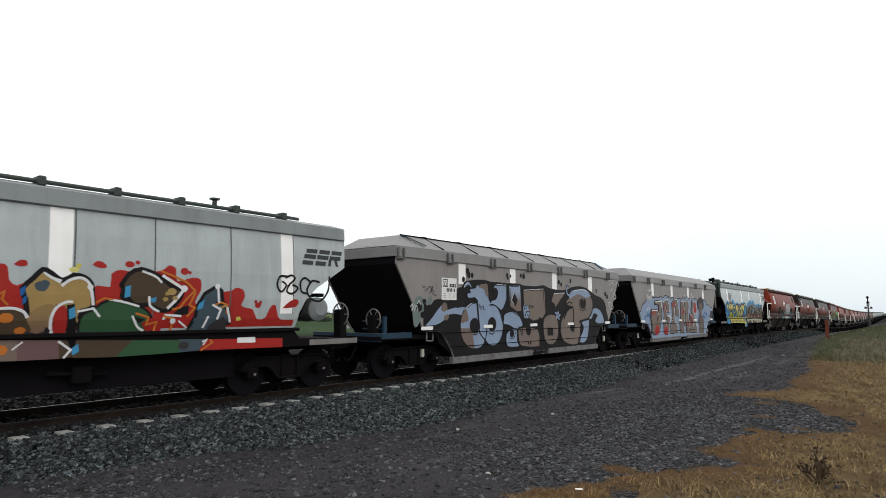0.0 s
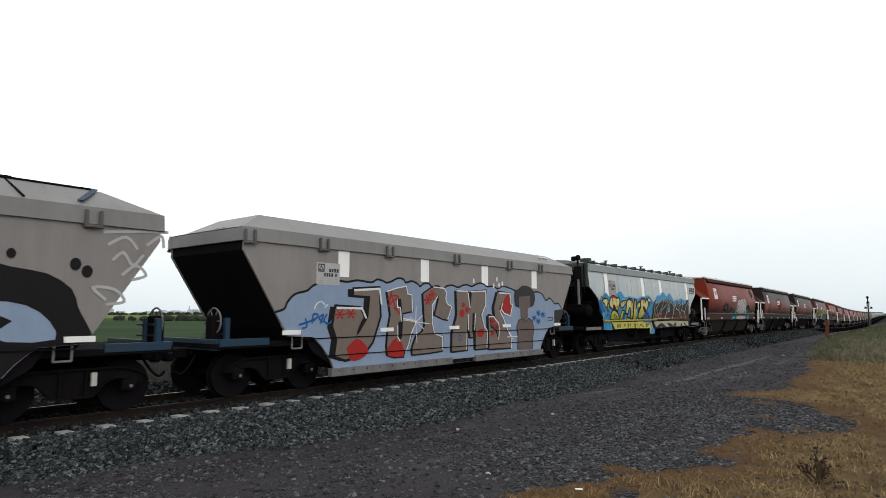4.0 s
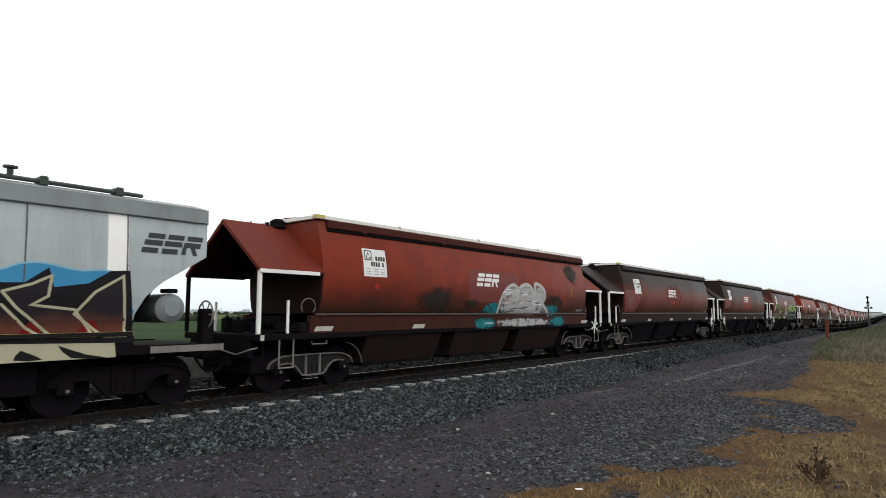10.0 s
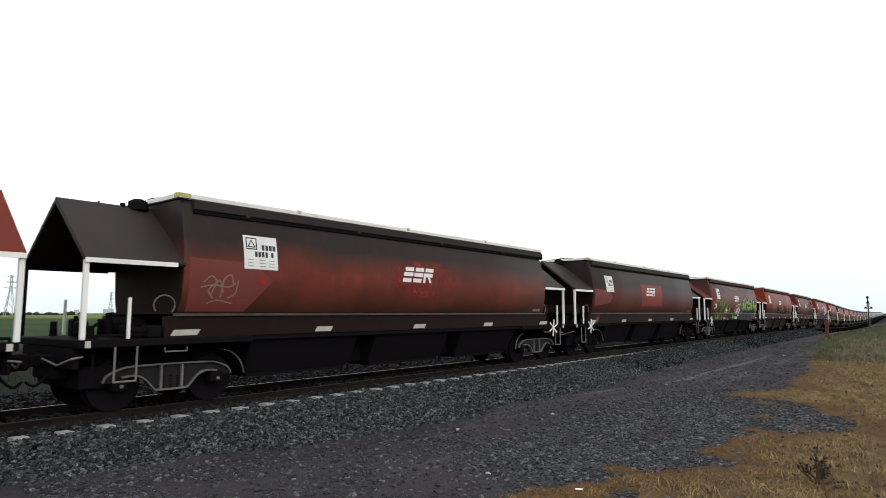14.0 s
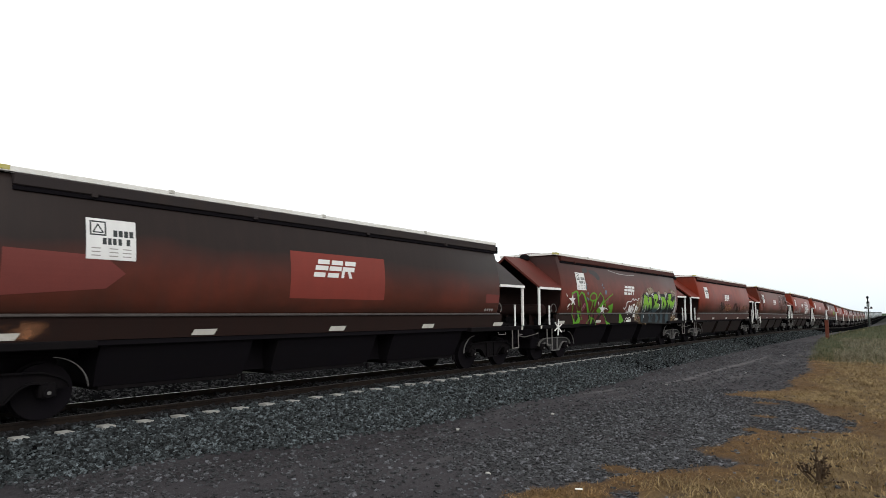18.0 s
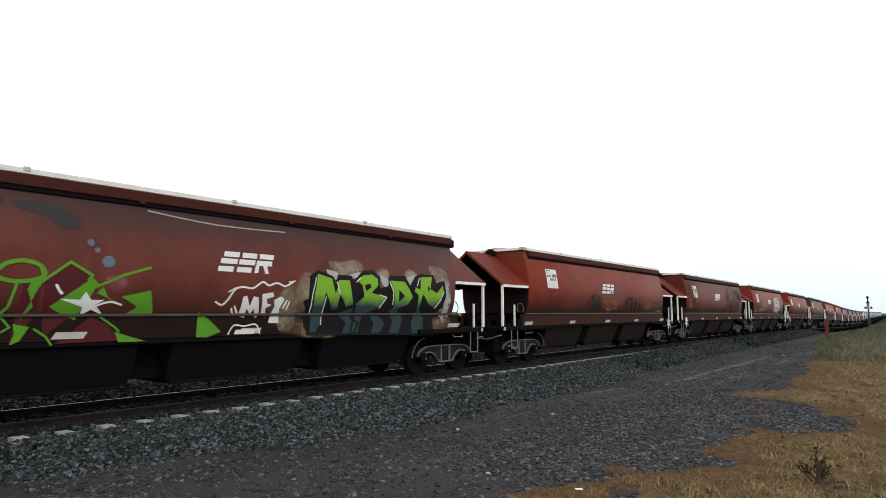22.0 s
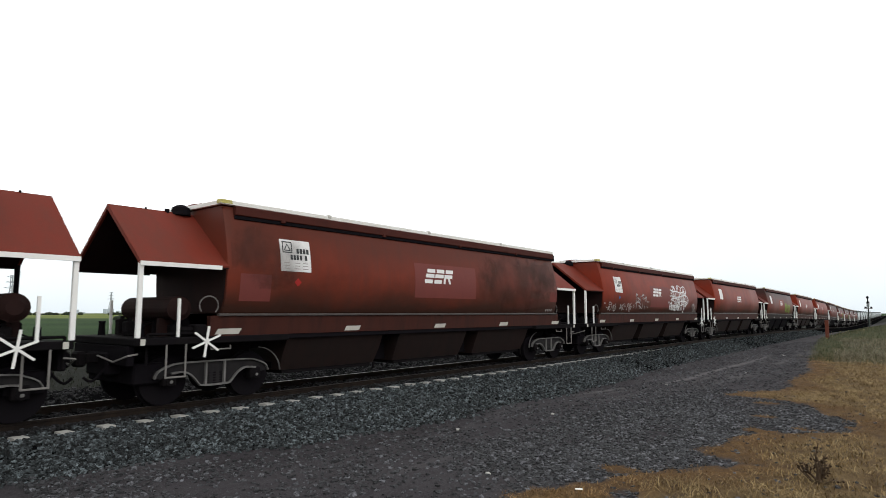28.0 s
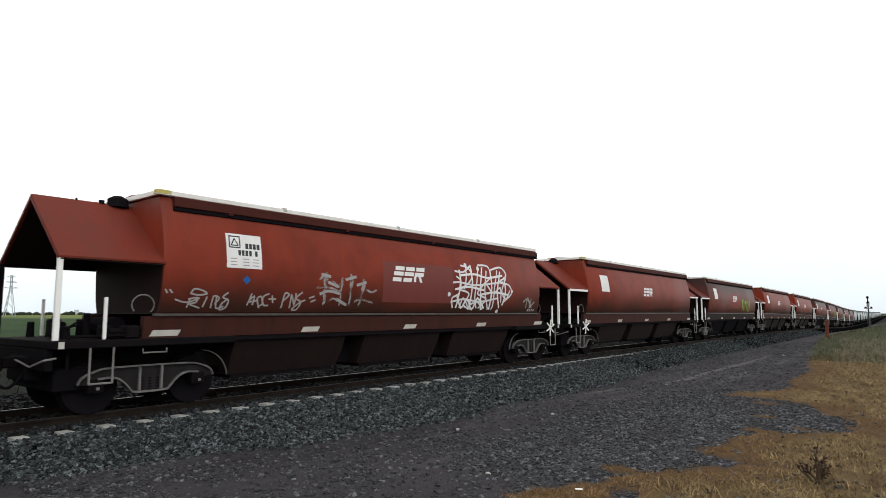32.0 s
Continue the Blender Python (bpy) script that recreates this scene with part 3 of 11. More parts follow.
def taupe_wagon(rods=True):
    wagon = new("covered_hopper_wagon")
    for s in (-1, 1):
        bm = bmesh.new()
        prism(bm, [(-6.85, 3.17), (-6.85, 2.98), (-5.85, 1.36), (-5.75, 1.22), (-5.1, 1.18), (-4.85, 0.95), (-4.62, 0.66), (-4.5, 0.40), (4.5, 0.40), (4.62, 0.66), (4.85, 0.95), (5.1, 1.18), (5.75, 1.22), (5.85, 1.36), (6.85, 2.98), (6.85, 3.17)], s * 1.40, s * 1.45)
        part("side_wall", bm, M_TAUPE, wagon)
        bd = bmesh.new()
        skin(bd, [[(s * w, y, z) for w, z in ((1.38, 3.17), (1.50, 3.17), (1.46, 3.46), (1.38, 3.46))] for y in (-6.9, 6.9)])
        part("roof_band", bd, M_TAUPE_ROOF, wagon)
        eb = bmesh.new()
        box(eb, -1.38, 1.38, s * 6.85 - 0.04, s * 6.85 + 0.04, 3.17, 3.44, 0.01)
        part("end_band", eb, M_TAUPE_ROOF, wagon)
        # ribs coloured near-black for the thin shadow line along each lap joint
        for z in (0.74, 1.14):
            rb = bmesh.new()
            box(rb, s * 1.45 - 0.015, s * 1.45 + 0.030, -4.7 if z < 1 else -5.6, 4.7 if z < 1 else 5.6, z, z + 0.020)
            part("rib", rb, M_GRIME, wagon)
        ft = bmesh.new()
        prism(ft, [(-4.62, 0.28), (-0.35, 0.28), (-0.35, 0.46), (-4.62, 0.46)], s * 1.38, s * 1.50)
        prism(ft, [(0.75, 0.28), (4.62, 0.28), (4.62, 0.46), (0.75, 0.46)], s * 1.38, s * 1.50)
        part("foot_plate", ft, M_SCUFF, wagon, "scuffed grey foot plate")
        rv = bmesh.new()
        for k in range(22):
            y = -4.4 + 0.42 * k
            rod(rv, (s * 1.49, y, 0.40), (s * 1.515, y, 0.40), 0.016, 5)
        tagged(part("rivets", rv, M_GRIME, wagon), kind="stuff")
        for y in ((-6.75, -4.75, -2.65, -0.5, 1.6, 3.7, 5.75) if rods else (-6.75, -4.9, -2.84, -0.14, 2.58, 4.5)):
            hg = bmesh.new()
            box(hg, s * 1.52 - 0.03, s * 1.52 + 0.03, y - 0.13, y - 0.08, 3.10, 3.40, 0.008)
            box(hg, s * 1.52 - 0.03, s * 1.52 + 0.03, y + 0.08, y + 0.13, 3.10, 3.40, 0.008)
            rod(hg, (s * 1.52, y - 0.14, 3.13), (s * 1.52, y + 0.14, 3.13), 0.03, 8)
            part("lid_hinge", hg, M_SEAM, wagon)
        for y in (-5.9, -3.1, -0.45, 2.2, 5.45):
            rf = bmesh.new()
            box(rf, min(s * 1.45, s * 1.486), max(s * 1.45, s * 1.486), y, y + 0.44, 1.25, 1.345)
            part("reflector", rf, M_WHITE, wagon, "white reflector plate")
        for y in (-4.30 if rods else -4.44, -1.62, 1.12, 4.0):
            st = bmesh.new()
            box(st, min(s * 1.45, s * 1.4525), max(s * 1.45, s * 1.4525), y, y + 0.33, 2.55, 3.16)
            part("white_stripe", st, M_STRIPE, wagon, "white painted stripe")
        # end slope in black, the dimness of the recess put into its colour
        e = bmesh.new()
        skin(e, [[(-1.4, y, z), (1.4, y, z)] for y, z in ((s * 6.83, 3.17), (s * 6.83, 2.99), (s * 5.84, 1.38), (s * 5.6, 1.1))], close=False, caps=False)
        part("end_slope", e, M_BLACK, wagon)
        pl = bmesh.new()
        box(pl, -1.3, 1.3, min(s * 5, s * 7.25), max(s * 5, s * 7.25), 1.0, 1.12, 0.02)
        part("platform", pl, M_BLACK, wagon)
        bf_ = bmesh.new()
        box(bf_, -1.28, 1.28, s * 7.2 - 0.04, s * 7.2 + 0.04, 0.98, 1.2, 0.01)
        box(bf_, 1.22, 1.32, min(s * 6.1, s * 7.2), max(s * 6.1, s * 7.2), 1.05, 1.2, 0.01)
        part("blue_end_sill", bf_, M_BLUE, wagon, "blue painted end sill")
        up = bmesh.new()
        for x in (0.75, 1.2):
            box(up, x - 0.05, x + 0.05, s * 7.0 - 0.05, s * 7.0 + 0.05, 1.1, 1.62, 0.01)
        for z in (1.3, 1.5):
            rod(up, (0.4, s * 7.0, z), (1.25, s * 7.0, z), 0.02, 6)
        part("end_rail", up, M_BLUE, wagon)
        hand_wheel(wagon, 0.9, s * 7.1, 1.55, 0.26, M_DUST)
        bogie(wagon, s * 5.75, False)
        bp = bmesh.new()
        box(bp, 1.08, 1.14, s * 5.75 + 0.25, s * 5.75 + 0.33, 0.5, 0.72)
        part("bogie_tag", bp, M_REFLECT, wagon)
        stp = bmesh.new()
        rod(stp, (1.38, s * 5.6, 1.2), (1.38, s * 5.6, 0.95), 0.02, 6)
        rod(stp, (1.38, s * 5.35, 1.2), (1.38, s * 5.35, 0.95), 0.02, 6)
        rod(stp, (1.38, s * 5.6, 0.95), (1.38, s * 5.35, 0.95), 0.02, 6)
        part("step", stp, M_DUST, wagon)
        coupler(wagon, s * 7.15, s)
    rf = bmesh.new()
    sec = [(-1.46, 3.45), (-0.78, 3.85), (0.78, 3.85), (1.46, 3.45)]
    skin(rf, [[(x, y, z) for x, z in sec] for y in (-6.1, 6.1)])
    part("roof", rf, M_TAUPE_ROOF, wagon)
    for s in (-1, 1):
        hp = bmesh.new()
        skin(hp, [[(x, s * 6.1, z) for x, z in sec], [(x, s * 6.88, 3.455 + (z - 3.45) * 0.03) for x, z in sec]])
        part("roof_end", hp, M_TAUPE_ROOF, wagon)
        vt = bmesh.new()
        box(vt, 0.2, 0.75, s * 6.82 - 0.05, s * 6.82 + 0.12, 3.2, 3.5, 0.05)
        part("end_valve", vt, M_BLUE if rods else M_BLACK, wagon)
    if rods:
        for k in range(7):
            y = -5.0 + 1.62 * k
            rb = bmesh.new()
            beam(rb, (0.74, y, 3.865), (1.40, y + 0.1, 3.50), 0.03, 0.03)
            rod(rb, (0.74, y - 0.1, 3.88), (0.74, y + 0.1, 3.88), 0.03, 6)
            part("roof_strut", rb, M_GRIME, wagon)
        rr = bmesh.new()
        rod(rr, (0.76, -6.0, 3.87), (0.76, 6.0, 3.87), 0.022, 6)
        part("roof_rod", rr, M_GRIME, wagon)
        for s in (-1, 1):
            tp = bmesh.new()
            beam(tp, (0.80, s * 6.0, 3.87), (1.35, s * 5.6, 3.56), 0.09, 0.02)
            part("tarp_strap", tp, M_BLUE, wagon)
    else:
        lb = bmesh.new()
        box(lb, 1.02, 1.06, 5.2, 5.8, 3.72, 3.76)
        part("roof_plate", lb, M_WHITE, wagon)
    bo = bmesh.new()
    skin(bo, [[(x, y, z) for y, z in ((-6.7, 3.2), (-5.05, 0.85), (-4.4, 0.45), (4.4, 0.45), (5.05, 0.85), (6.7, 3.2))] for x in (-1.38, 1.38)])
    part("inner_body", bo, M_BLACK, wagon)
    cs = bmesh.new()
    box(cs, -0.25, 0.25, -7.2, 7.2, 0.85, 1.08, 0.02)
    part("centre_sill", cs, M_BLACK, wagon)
    return wagon


GREY_SIDE = [(-6.98, 3.42), (-6.95, 2.77), (-6.15, 2.26), (-5.88, 2.0), (-5.72, 1.7), (-5.66, 1.40), (5.66, 1.40), (5.72, 1.7), (5.88, 2.0), (6.15, 2.26), (6.95, 2.77), (6.98, 3.42)]


def grey_wagon():
    wagon = new("grey_hopper_wagon")
    L = 6.98
    for s in (-1, 1):
        sd = flat_shape(GREY_SIDE, SECT_GREY, 0.0)
        if s < 0:
            for v in sd.verts:
                v.co.x *= -1
            bmesh.ops.reverse_faces(sd, faces=sd.faces[:])
        part("side_wall", sd, M_GREY, wagon)
        for y in (-5.55, -4.1, -2.63, -0.95, 0.0, 1.40, 2.65, 4.1, 5.55):
            b = flat_shape(quad(y - 0.012, y + 0.012, 1.5 if abs(y) < 5 else 1.7, 3.40), SECT_GREY, 0.006)
            if s < 0:
                for v in b.verts:
                    v.co.x *= -1
            part("weld_seam", b, M_SEAM, wagon)
        if s > 0:
            for y in (-5.49, -1.38, 1.04, 5.24):
                part("white_stripe", flat_shape(quad(y, y + 0.33, 1.7, 3.40), SECT_GREY, 0.003), M_STRIPE, wagon, "white painted stripe")
        ew = bmesh.new()
        skin(ew, [[(-1.36, y, z), (1.36, y, z)] for y, z in ((s * 6.96, 3.5), (s * 6.93, 2.77))], close=False, caps=False)
        part("end_wall", ew, M_GREY_BAND, wagon)
        # slope sheet painted black to hold the shade of the end recess
        es = bmesh.new()
        skin(es, [[(-1.33, y, z), (1.33, y, z)] for y, z in ((s * 6.93, 2.77), (s * 6.1, 2.24), (s * 5.5, 1.1))], close=False, caps=False)
        part("end_slope", es, M_BLACK, wagon)
        si = bmesh.new()
        prism(si, [(-7.35, 1.0), (7.35, 1.0), (7.35, 1.14), (5.75, 1.16), (5.6, 1.33), (-5.6, 1.33), (-5.75, 1.16), (-7.35, 1.14)], s * 1.33, s * 1.41)
        part("side_sill", si, M_GRIME, wagon)
        le = bmesh.new()
        box(le, s * 1.42 - 0.05, s * 1.42 + 0.05, -5.7, 5.7, 1.33, 1.40, 0.01)
        part("ledge", le, M_GRIME, wagon)
        bogie(wagon, s * 5.75, False)
        coupler(wagon, s * 7.35, s)
        pl = bmesh.new()
        box(pl, -1.33, 1.33, min(s * 5, s * 7.35), max(s * 5, s * 7.35), 1.02, 1.12)
        part("platform", pl, M_GRIME, wagon)
        ef = bmesh.new()
        box(ef, 1.412, 1.43, min(s * 6.0, s * 7.35), max(s * 6.0, s * 7.35), 1.01, 1.13)
        part("end_plate", ef, M_DUST, wagon, "pale grey end plate")
        tk = bmesh.new()
        rod(tk, (-0.9, s * 6.45, 1.80), (1.12, s * 6.45, 1.80), 0.27, 20)
        rod(tk, (1.12, s * 6.45, 1.80), (1.22, s * 6.45, 1.80), 0.27, 20, 0.14)
        part("air_tank", tk, M_GREY_BAND if s > 0 else M_GRIME, wagon, "cylindrical air reservoir")
        bx = bmesh.new()
        box(bx, 0.9, 1.2, s * 6.45 - 0.1, s * 6.45 + 0.1, 2.08, 2.16, 0.02)
        part("tank_bracket", bx, M_BLACK, wagon)
    tb = bmesh.new()
    sec = [(1.36, 3.40), (1.41, 3.42), (1.40, 3.68), (1.0, 3.79), (0.5, 3.88), (0.0, 3.91), (-0.5, 3.88), (-1.0, 3.79), (-1.40, 3.68), (-1.41, 3.42), (-1.36, 3.40)]
    skin(tb, [[(w * k, y, z) for w, z in sec] for y, k in ((-7.02, 0.93), (-6.9, 1.0), (6.9, 1.0), (7.02, 0.93))])
    part("roof", tb, M_GREY_BAND, wagon)
    for x, z in ((1.05, 3.83), (0.92, 3.86)):
        pp = bmesh.new()
        rod(pp, (x, -6.3, z), (x, 5.9, z), 0.035, 8)
        part("roof_pipe", pp, M_PIPE, wagon)
    for k in range(11):
        y = -5.8 + 1.13 * k
        cl = bmesh.new()
        box(cl, 0.84, 1.13, y - 0.06, y + 0.06, 3.76, 3.92, 0.02)
        part("pipe_clamp", cl, M_PIPE, wagon)
    for y in (-4.4, -0.3, 3.95):
        vt = bmesh.new()
        rod(vt, (0.98, y, 3.84), (0.98, y, 4.0), 0.045, 10)
        rod(vt, (0.98, y, 3.99), (0.98, y, 4.02), 0.10, 12)
        part("roof_vent", vt, M_PIPE, wagon, "capped vent pipe")
    en = bmesh.new()
    box(en, 0.75, 1.2, -6.5, -6.25, 3.78, 3.98, 0.03)
    part("pipe_end", en, M_PIPE, wagon)
    mo = bmesh.new()
    bmesh.ops.create_icosphere(mo, subdivisions=2, radius=0.11, matrix=Matrix.Translation((0.95, -7.0, 3.97)))
    box(mo, 0.68, 0.9, -7.1, -6.88, 3.84, 4.02, 0.03)
    rod(mo, (0.95, -7.02, 3.9), (0.95, -7.02, 3.1), 0.05, 8)
    box(mo, 0.84, 1.12, -7.2, -7.02, 2.15, 3.6, 0.03)
    box(mo, 0.62, 0.84, -7.16, -7.02, 3.0, 3.45, 0.03)
    part("lid_motor", mo, M_BLACK, wagon, "black lid drive on the roof end")
    cy = bmesh.new()
    rod(cy, (1.08, -7.27, 3.05), (1.10, -7.27, 2.05), 0.05, 12)
    part("ram", cy, M_DUST, wagon, "pale hydraulic ram")
    fr = bmesh.new()
    beam(fr, (0.45, -7.06, 2.9), (0.35, -7.42, 1.1), 0.20, 0.12)
    part("end_strut", fr, M_GRIME, wagon)
    fr = bmesh.new()
    box(fr, 0.35, 1.38, -7.06, -6.99, 2.78, 3.74, 0.02)
    for x in (0.42, 1.31):
        for z in (2.9, 3.15, 3.4, 3.65):
            rod(fr, (x, -7.06, z), (x, -7.085, z), 0.022, 6)
    part("end_frame", fr, M_PIPE, wagon, "dark bolted end frame")
    fr = bmesh.new()
    for z in (1.95, 2.35):
        box(fr, 0.80, 1.18, -7.22, -7.05, z, z + 0.10, 0.02)
    rod(fr, (0.72, -7.1, 3.3), (0.72, -7.1, 2.0), 0.03, 6)
    rod(fr, (1.25, -7.1, 3.7), (1.25, -7.1, 2.5), 0.025, 6)
    part("ram_bracket", fr, M_BLACK, wagon)
    for z in (2.6, 2.95, 3.3):
        fr = bmesh.new()
        rod(fr, (0.7, -7.03, z), (1.15, -7.03, z), 0.03, 6)
        part("end_rung", fr, M_GRIME, wagon)
    hand_wheel(wagon, 1.0, 7.2, 1.68, 0.27, M_DUST)
    for y in (-3.4, 0, 3.4):
        h = bmesh.new()
        skin(h, [[(x, yy, z) for x, yy in ((-w, y - d), (w, y - d), (w, y + d), (-w, y + d))] for w, d, z in ((1.25, 1.5, 1.35), (0.9, 0.95, 0.8), (0.5, 0.55, 0.36))])
        part("discharge_hopper", h, M_BLACK, wagon)
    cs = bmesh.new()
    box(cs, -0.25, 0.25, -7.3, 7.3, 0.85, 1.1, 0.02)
    # two added black blocks, to darken the view through below the body
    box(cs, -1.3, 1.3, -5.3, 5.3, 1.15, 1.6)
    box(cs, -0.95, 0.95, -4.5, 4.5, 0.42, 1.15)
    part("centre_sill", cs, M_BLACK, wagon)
    for y in (-1.7, 1.7):
        gi = bmesh.new()
        rod(gi, (1.1, y - 0.5, 0.75), (1.1, y + 0.4, 0.68), 0.04, 6)
        box(gi, 0.9, 1.2, y - 0.15, y + 0.15, 0.55, 0.85, 0.03)
        part("gate_gear", gi, M_GRIME, wagon)
    return wagon


def lengthen(things, k):
    """Stretch wagons along the track, wheels excepted."""
    done = set()
    for thing in things:
        for o in thing.children_recursive:
            o.location.y *= k
            if o.data is not None and o.data.name not in done and not o.name.startswith("wheelset"):
                done.add(o.data.name)
                o.data.transform(Matrix.Diagonal((1, k, 1, 1)))


# ---- the train ----
FIRST, PITCH, LAST = 67.45, 17.573, 40
CENTRE = {0: 2.42, 1: 18.55, 2: 34.53, 3: 50.63, 4: 67.48, 5: 84.95, 6: 102.48, 7: 120.17, 8: 137.83, 9: 155.43, 10: 173.02}


def centre(k):
    return CENTRE.get(k, FIRST + PITCH * (k - 4))


LABELS = {"red": "rust-red steel grain hopper wagon with gabled end hoods", "dark": "soot-darkened red steel grain hopper wagon with gabled end hoods"}
wagons = []
wa = grey_wagon()
wb = taupe_wagon(True)
wagons += [wa, wb, taupe_wagon(False), copy_thing(wa, pose(0, 0, 0))]
kinds = [(M_RED, M_HOOD), (M_RED_SOOTY, M_HOOD_DARK), (M_RED_DARK, M_HOOD_DARK, True, False), (M_RED_BROWN, M_HOOD_BROWN), (M_RED_OLD, M_HOOD), (M_RED, M_HOOD, False)]
pick = [0, 1, 2, 3, 0, 4, 5, 0, 3, 0, 0, 3, 3, 3, 3, 3]
masters = [red_wagon(*k) for k in kinds]
used = set()
for k in range(4, LAST):
    if k >= 20:
        wagons.append(tagged(copy_thing(wa, pose(0, 0, 0)), "plain light grey grain hopper wagon", "freight wagon", "wagons of the grain train"))
        continue
    i = pick[(k - 4) % len(pick)]
    if i in used:
        wagons.append(copy_thing(masters[i], pose(0, 0, 0)))
    else:
        used.add(i)
        wagons.append(masters[i])
    tagged(wagons[-1], LABELS["red" if i in (0, 3, 4, 5) else "dark"], "freight wagon", "wagons of the grain train")

# ---- sprayed and stencilled paint on the wagon sides ----
INKS = {}


def ink(name, colour=None, rough=0.5):
    if name not in INKS:
        INKS[name] = paint("spray_" + name, colour, rough, stain=tuple(v * 0.5 + 0.01 for v in colour), amount=0.22, scale=2.5, bump=0.04, spec=0.12)
    return INKS[name]


def fade(name, low, high, z0, z1):
    """Spray paint that changes colour with height."""
    m, n, l, b = node_mat(name)
    tc = n.new("ShaderNodeTexCoord")
    sp = n.new("ShaderNodeSeparateXYZ")
    l.new(tc.outputs["Object"], sp.inputs[0])
    ad = n.new("ShaderNodeMath")
    ad.operation = "MULTIPLY_ADD"
    l.new(noise_node(n, l, 3.0, 5), ad.inputs[0])
    ad.inputs[1].default_value = 0.3
    l.new(sp.outputs[2], ad.inputs[2])
    c = mix_node(n, l, ramp_node(n, l, ad.outputs[0], z0 + 0.15, z1 + 0.15), low, high)
    c = mix_node(n, l, 0.12, c, noise_node(n, l, 60, 3), "OVERLAY")
    l.new(c, b.inputs["Base Color"])
    b.inputs["Roughness"].default_value = 0.5
    b.inputs["Specular IOR Level"].default_value = 0.12
    return m


def mist(name, colour, lo=0.42, hi=0.66, scale=1.6, most=0.85):
    """A thin sprayed cloud: the paint below shows through."""
    m, n, l, b = node_mat(name)
    b.inputs["Base Color"].default_value = (*colour, 1)
    b.inputs["Roughness"].default_value = 0.6
    b.inputs["Specular IOR Level"].default_value = 0.2
    k = n.new("ShaderNodeMath")
    k.operation = "MULTIPLY"
    l.new(ramp_node(n, l, noise_node(n, l, scale, 5, 0.55), lo, hi), k.inputs[0])
    k.inputs[1].default_value = most
    # thinning out towards the rim of the cloud
    tc = n.new("ShaderNodeTexCoord")
    mp = n.new("ShaderNodeMapping")
    mp.inputs["Location"].default_value, mp.inputs["Scale"].default_value = (0, -1, -1), (0, 2, 2)
    le = n.new("ShaderNodeVectorMath")
    le.operation = "LENGTH"
    l.new(tc.outputs["Generated"], mp.inputs[0])
    l.new(mp.outputs[0], le.inputs[0])
    rim = n.new("ShaderNodeMath")
    rim.operation = "MULTIPLY"
    rag = n.new("ShaderNodeMath")
    rag.operation = "MULTIPLY_ADD"
    l.new(noise_node(n, l, scale * 2.2, 6, 0.65), rag.inputs[0])
    rag.inputs[1].default_value = 1.3
    l.new(le.outputs["Value"], rag.inputs[2])
    l.new(ramp_node(n, l, rag.outputs[0], 1.72, 1.30), rim.inputs[0])
    l.new(k.outputs[0], rim.inputs[1])
    l.new(rim.outputs[0], b.inputs["Alpha"])
    return m


for nm, col in (("black", (0.009, 0.008, 0.0095)), ("white", (0.66, 0.67, 0.68)), ("pale_blue", (0.24, 0.31, 0.43)), ("brown", (0.165, 0.125, 0.105)), ("taupe", (0.18, 0.145, 0.125)), ("silver", (0.42, 0.42, 0.42)), ("red", (0.33, 0.022, 0.018)), ("blood", (0.16, 0.012, 0.014)), ("orange", (0.48, 0.15, 0.025)), ("ochre", (0.33, 0.225, 0.085)), ("yellow", (0.52, 0.47, 0.085)), ("lemon", (0.60, 0.57, 0.20)), ("sky", (0.05, 0.255, 0.46)), ("deep_blue", (0.015, 0.10, 0.30)), ("green", (0.10, 0.30, 0.022)), ("bottle", (0.03, 0.085, 0.04)), ("umber", (0.065, 0.045, 0.028)), ("plum", (0.085, 0.014, 0.018)), ("charcoal", (0.035, 0.032, 0.034)), ("slate", (0.05, 0.075, 0.095)), ("fresh_red", (0.205, 0.040, 0.030)), ("brick_red", (0.155, 0.040, 0.034)), ("clean_white", (0.74, 0.74, 0.73)), ("dark_grey", (0.045, 0.05, 0.052)), ("mid_grey", (0.33, 0.31, 0.30)), ("skin_grey", (0.13, 0.10, 0.09)), ("lime", (0.22, 0.46, 0.035)), ("bone", (0.42, 0.40, 0.28)), ("clay", (0.20, 0.14, 0.12)), ("mustard", (0.33, 0.29, 0.05)), ("mud", (0.15, 0.135, 0.085)), ("teal_wash", (0.15, 0.19, 0.185)), ("pale_sky", (0.22, 0.45, 0.56)), ("dusty_pink", (0.42, 0.33, 0.32)), ("slate_blue", (0.11, 0.16, 0.20))):
    ink(nm, col)
M_LIME_FADE = fade("lime_fade", (0.030, 0.052, 0.062), (0.20, 0.42, 0.035), 1.85, 2.15)
M_YELLOW_FADE = fade("yellow_fade", (0.36, 0.33, 0.03), (0.58, 0.55, 0.20), 1.5, 2.1)
M_TONGUE = fade("brown_red_fade", (0.13, 0.045, 0.034), (0.016, 0.014, 0.017), 1.44, 1.74)
M_TAUPE_BLUE = fade("brown_blue_fade", (0.175, 0.135, 0.115), (0.25, 0.31, 0.42), 2.05, 2.45)
M_MIST_SOOT = mist("soot_cloud", (0.026, 0.019, 0.017), 0.34, 0.58, most=0.8)
M_MIST_BROWN = mist("brown_film", (0.05, 0.020, 0.014), 0.3, 0.62, 1.0, 0.55)
M_MIST_TEAL = mist("teal_cloud", (0.012, 0.17, 0.20), 0.25, 0.45, 2.5, 0.95)
M_MIST_BEIGE = mist("beige_cloud", (0.30, 0.21, 0.12), 0.38, 0.66, most=0.6)
M_MIST_PALE = mist("pale_cloud", (0.38, 0.33, 0.24), 0.30, 0.62, most=0.7)
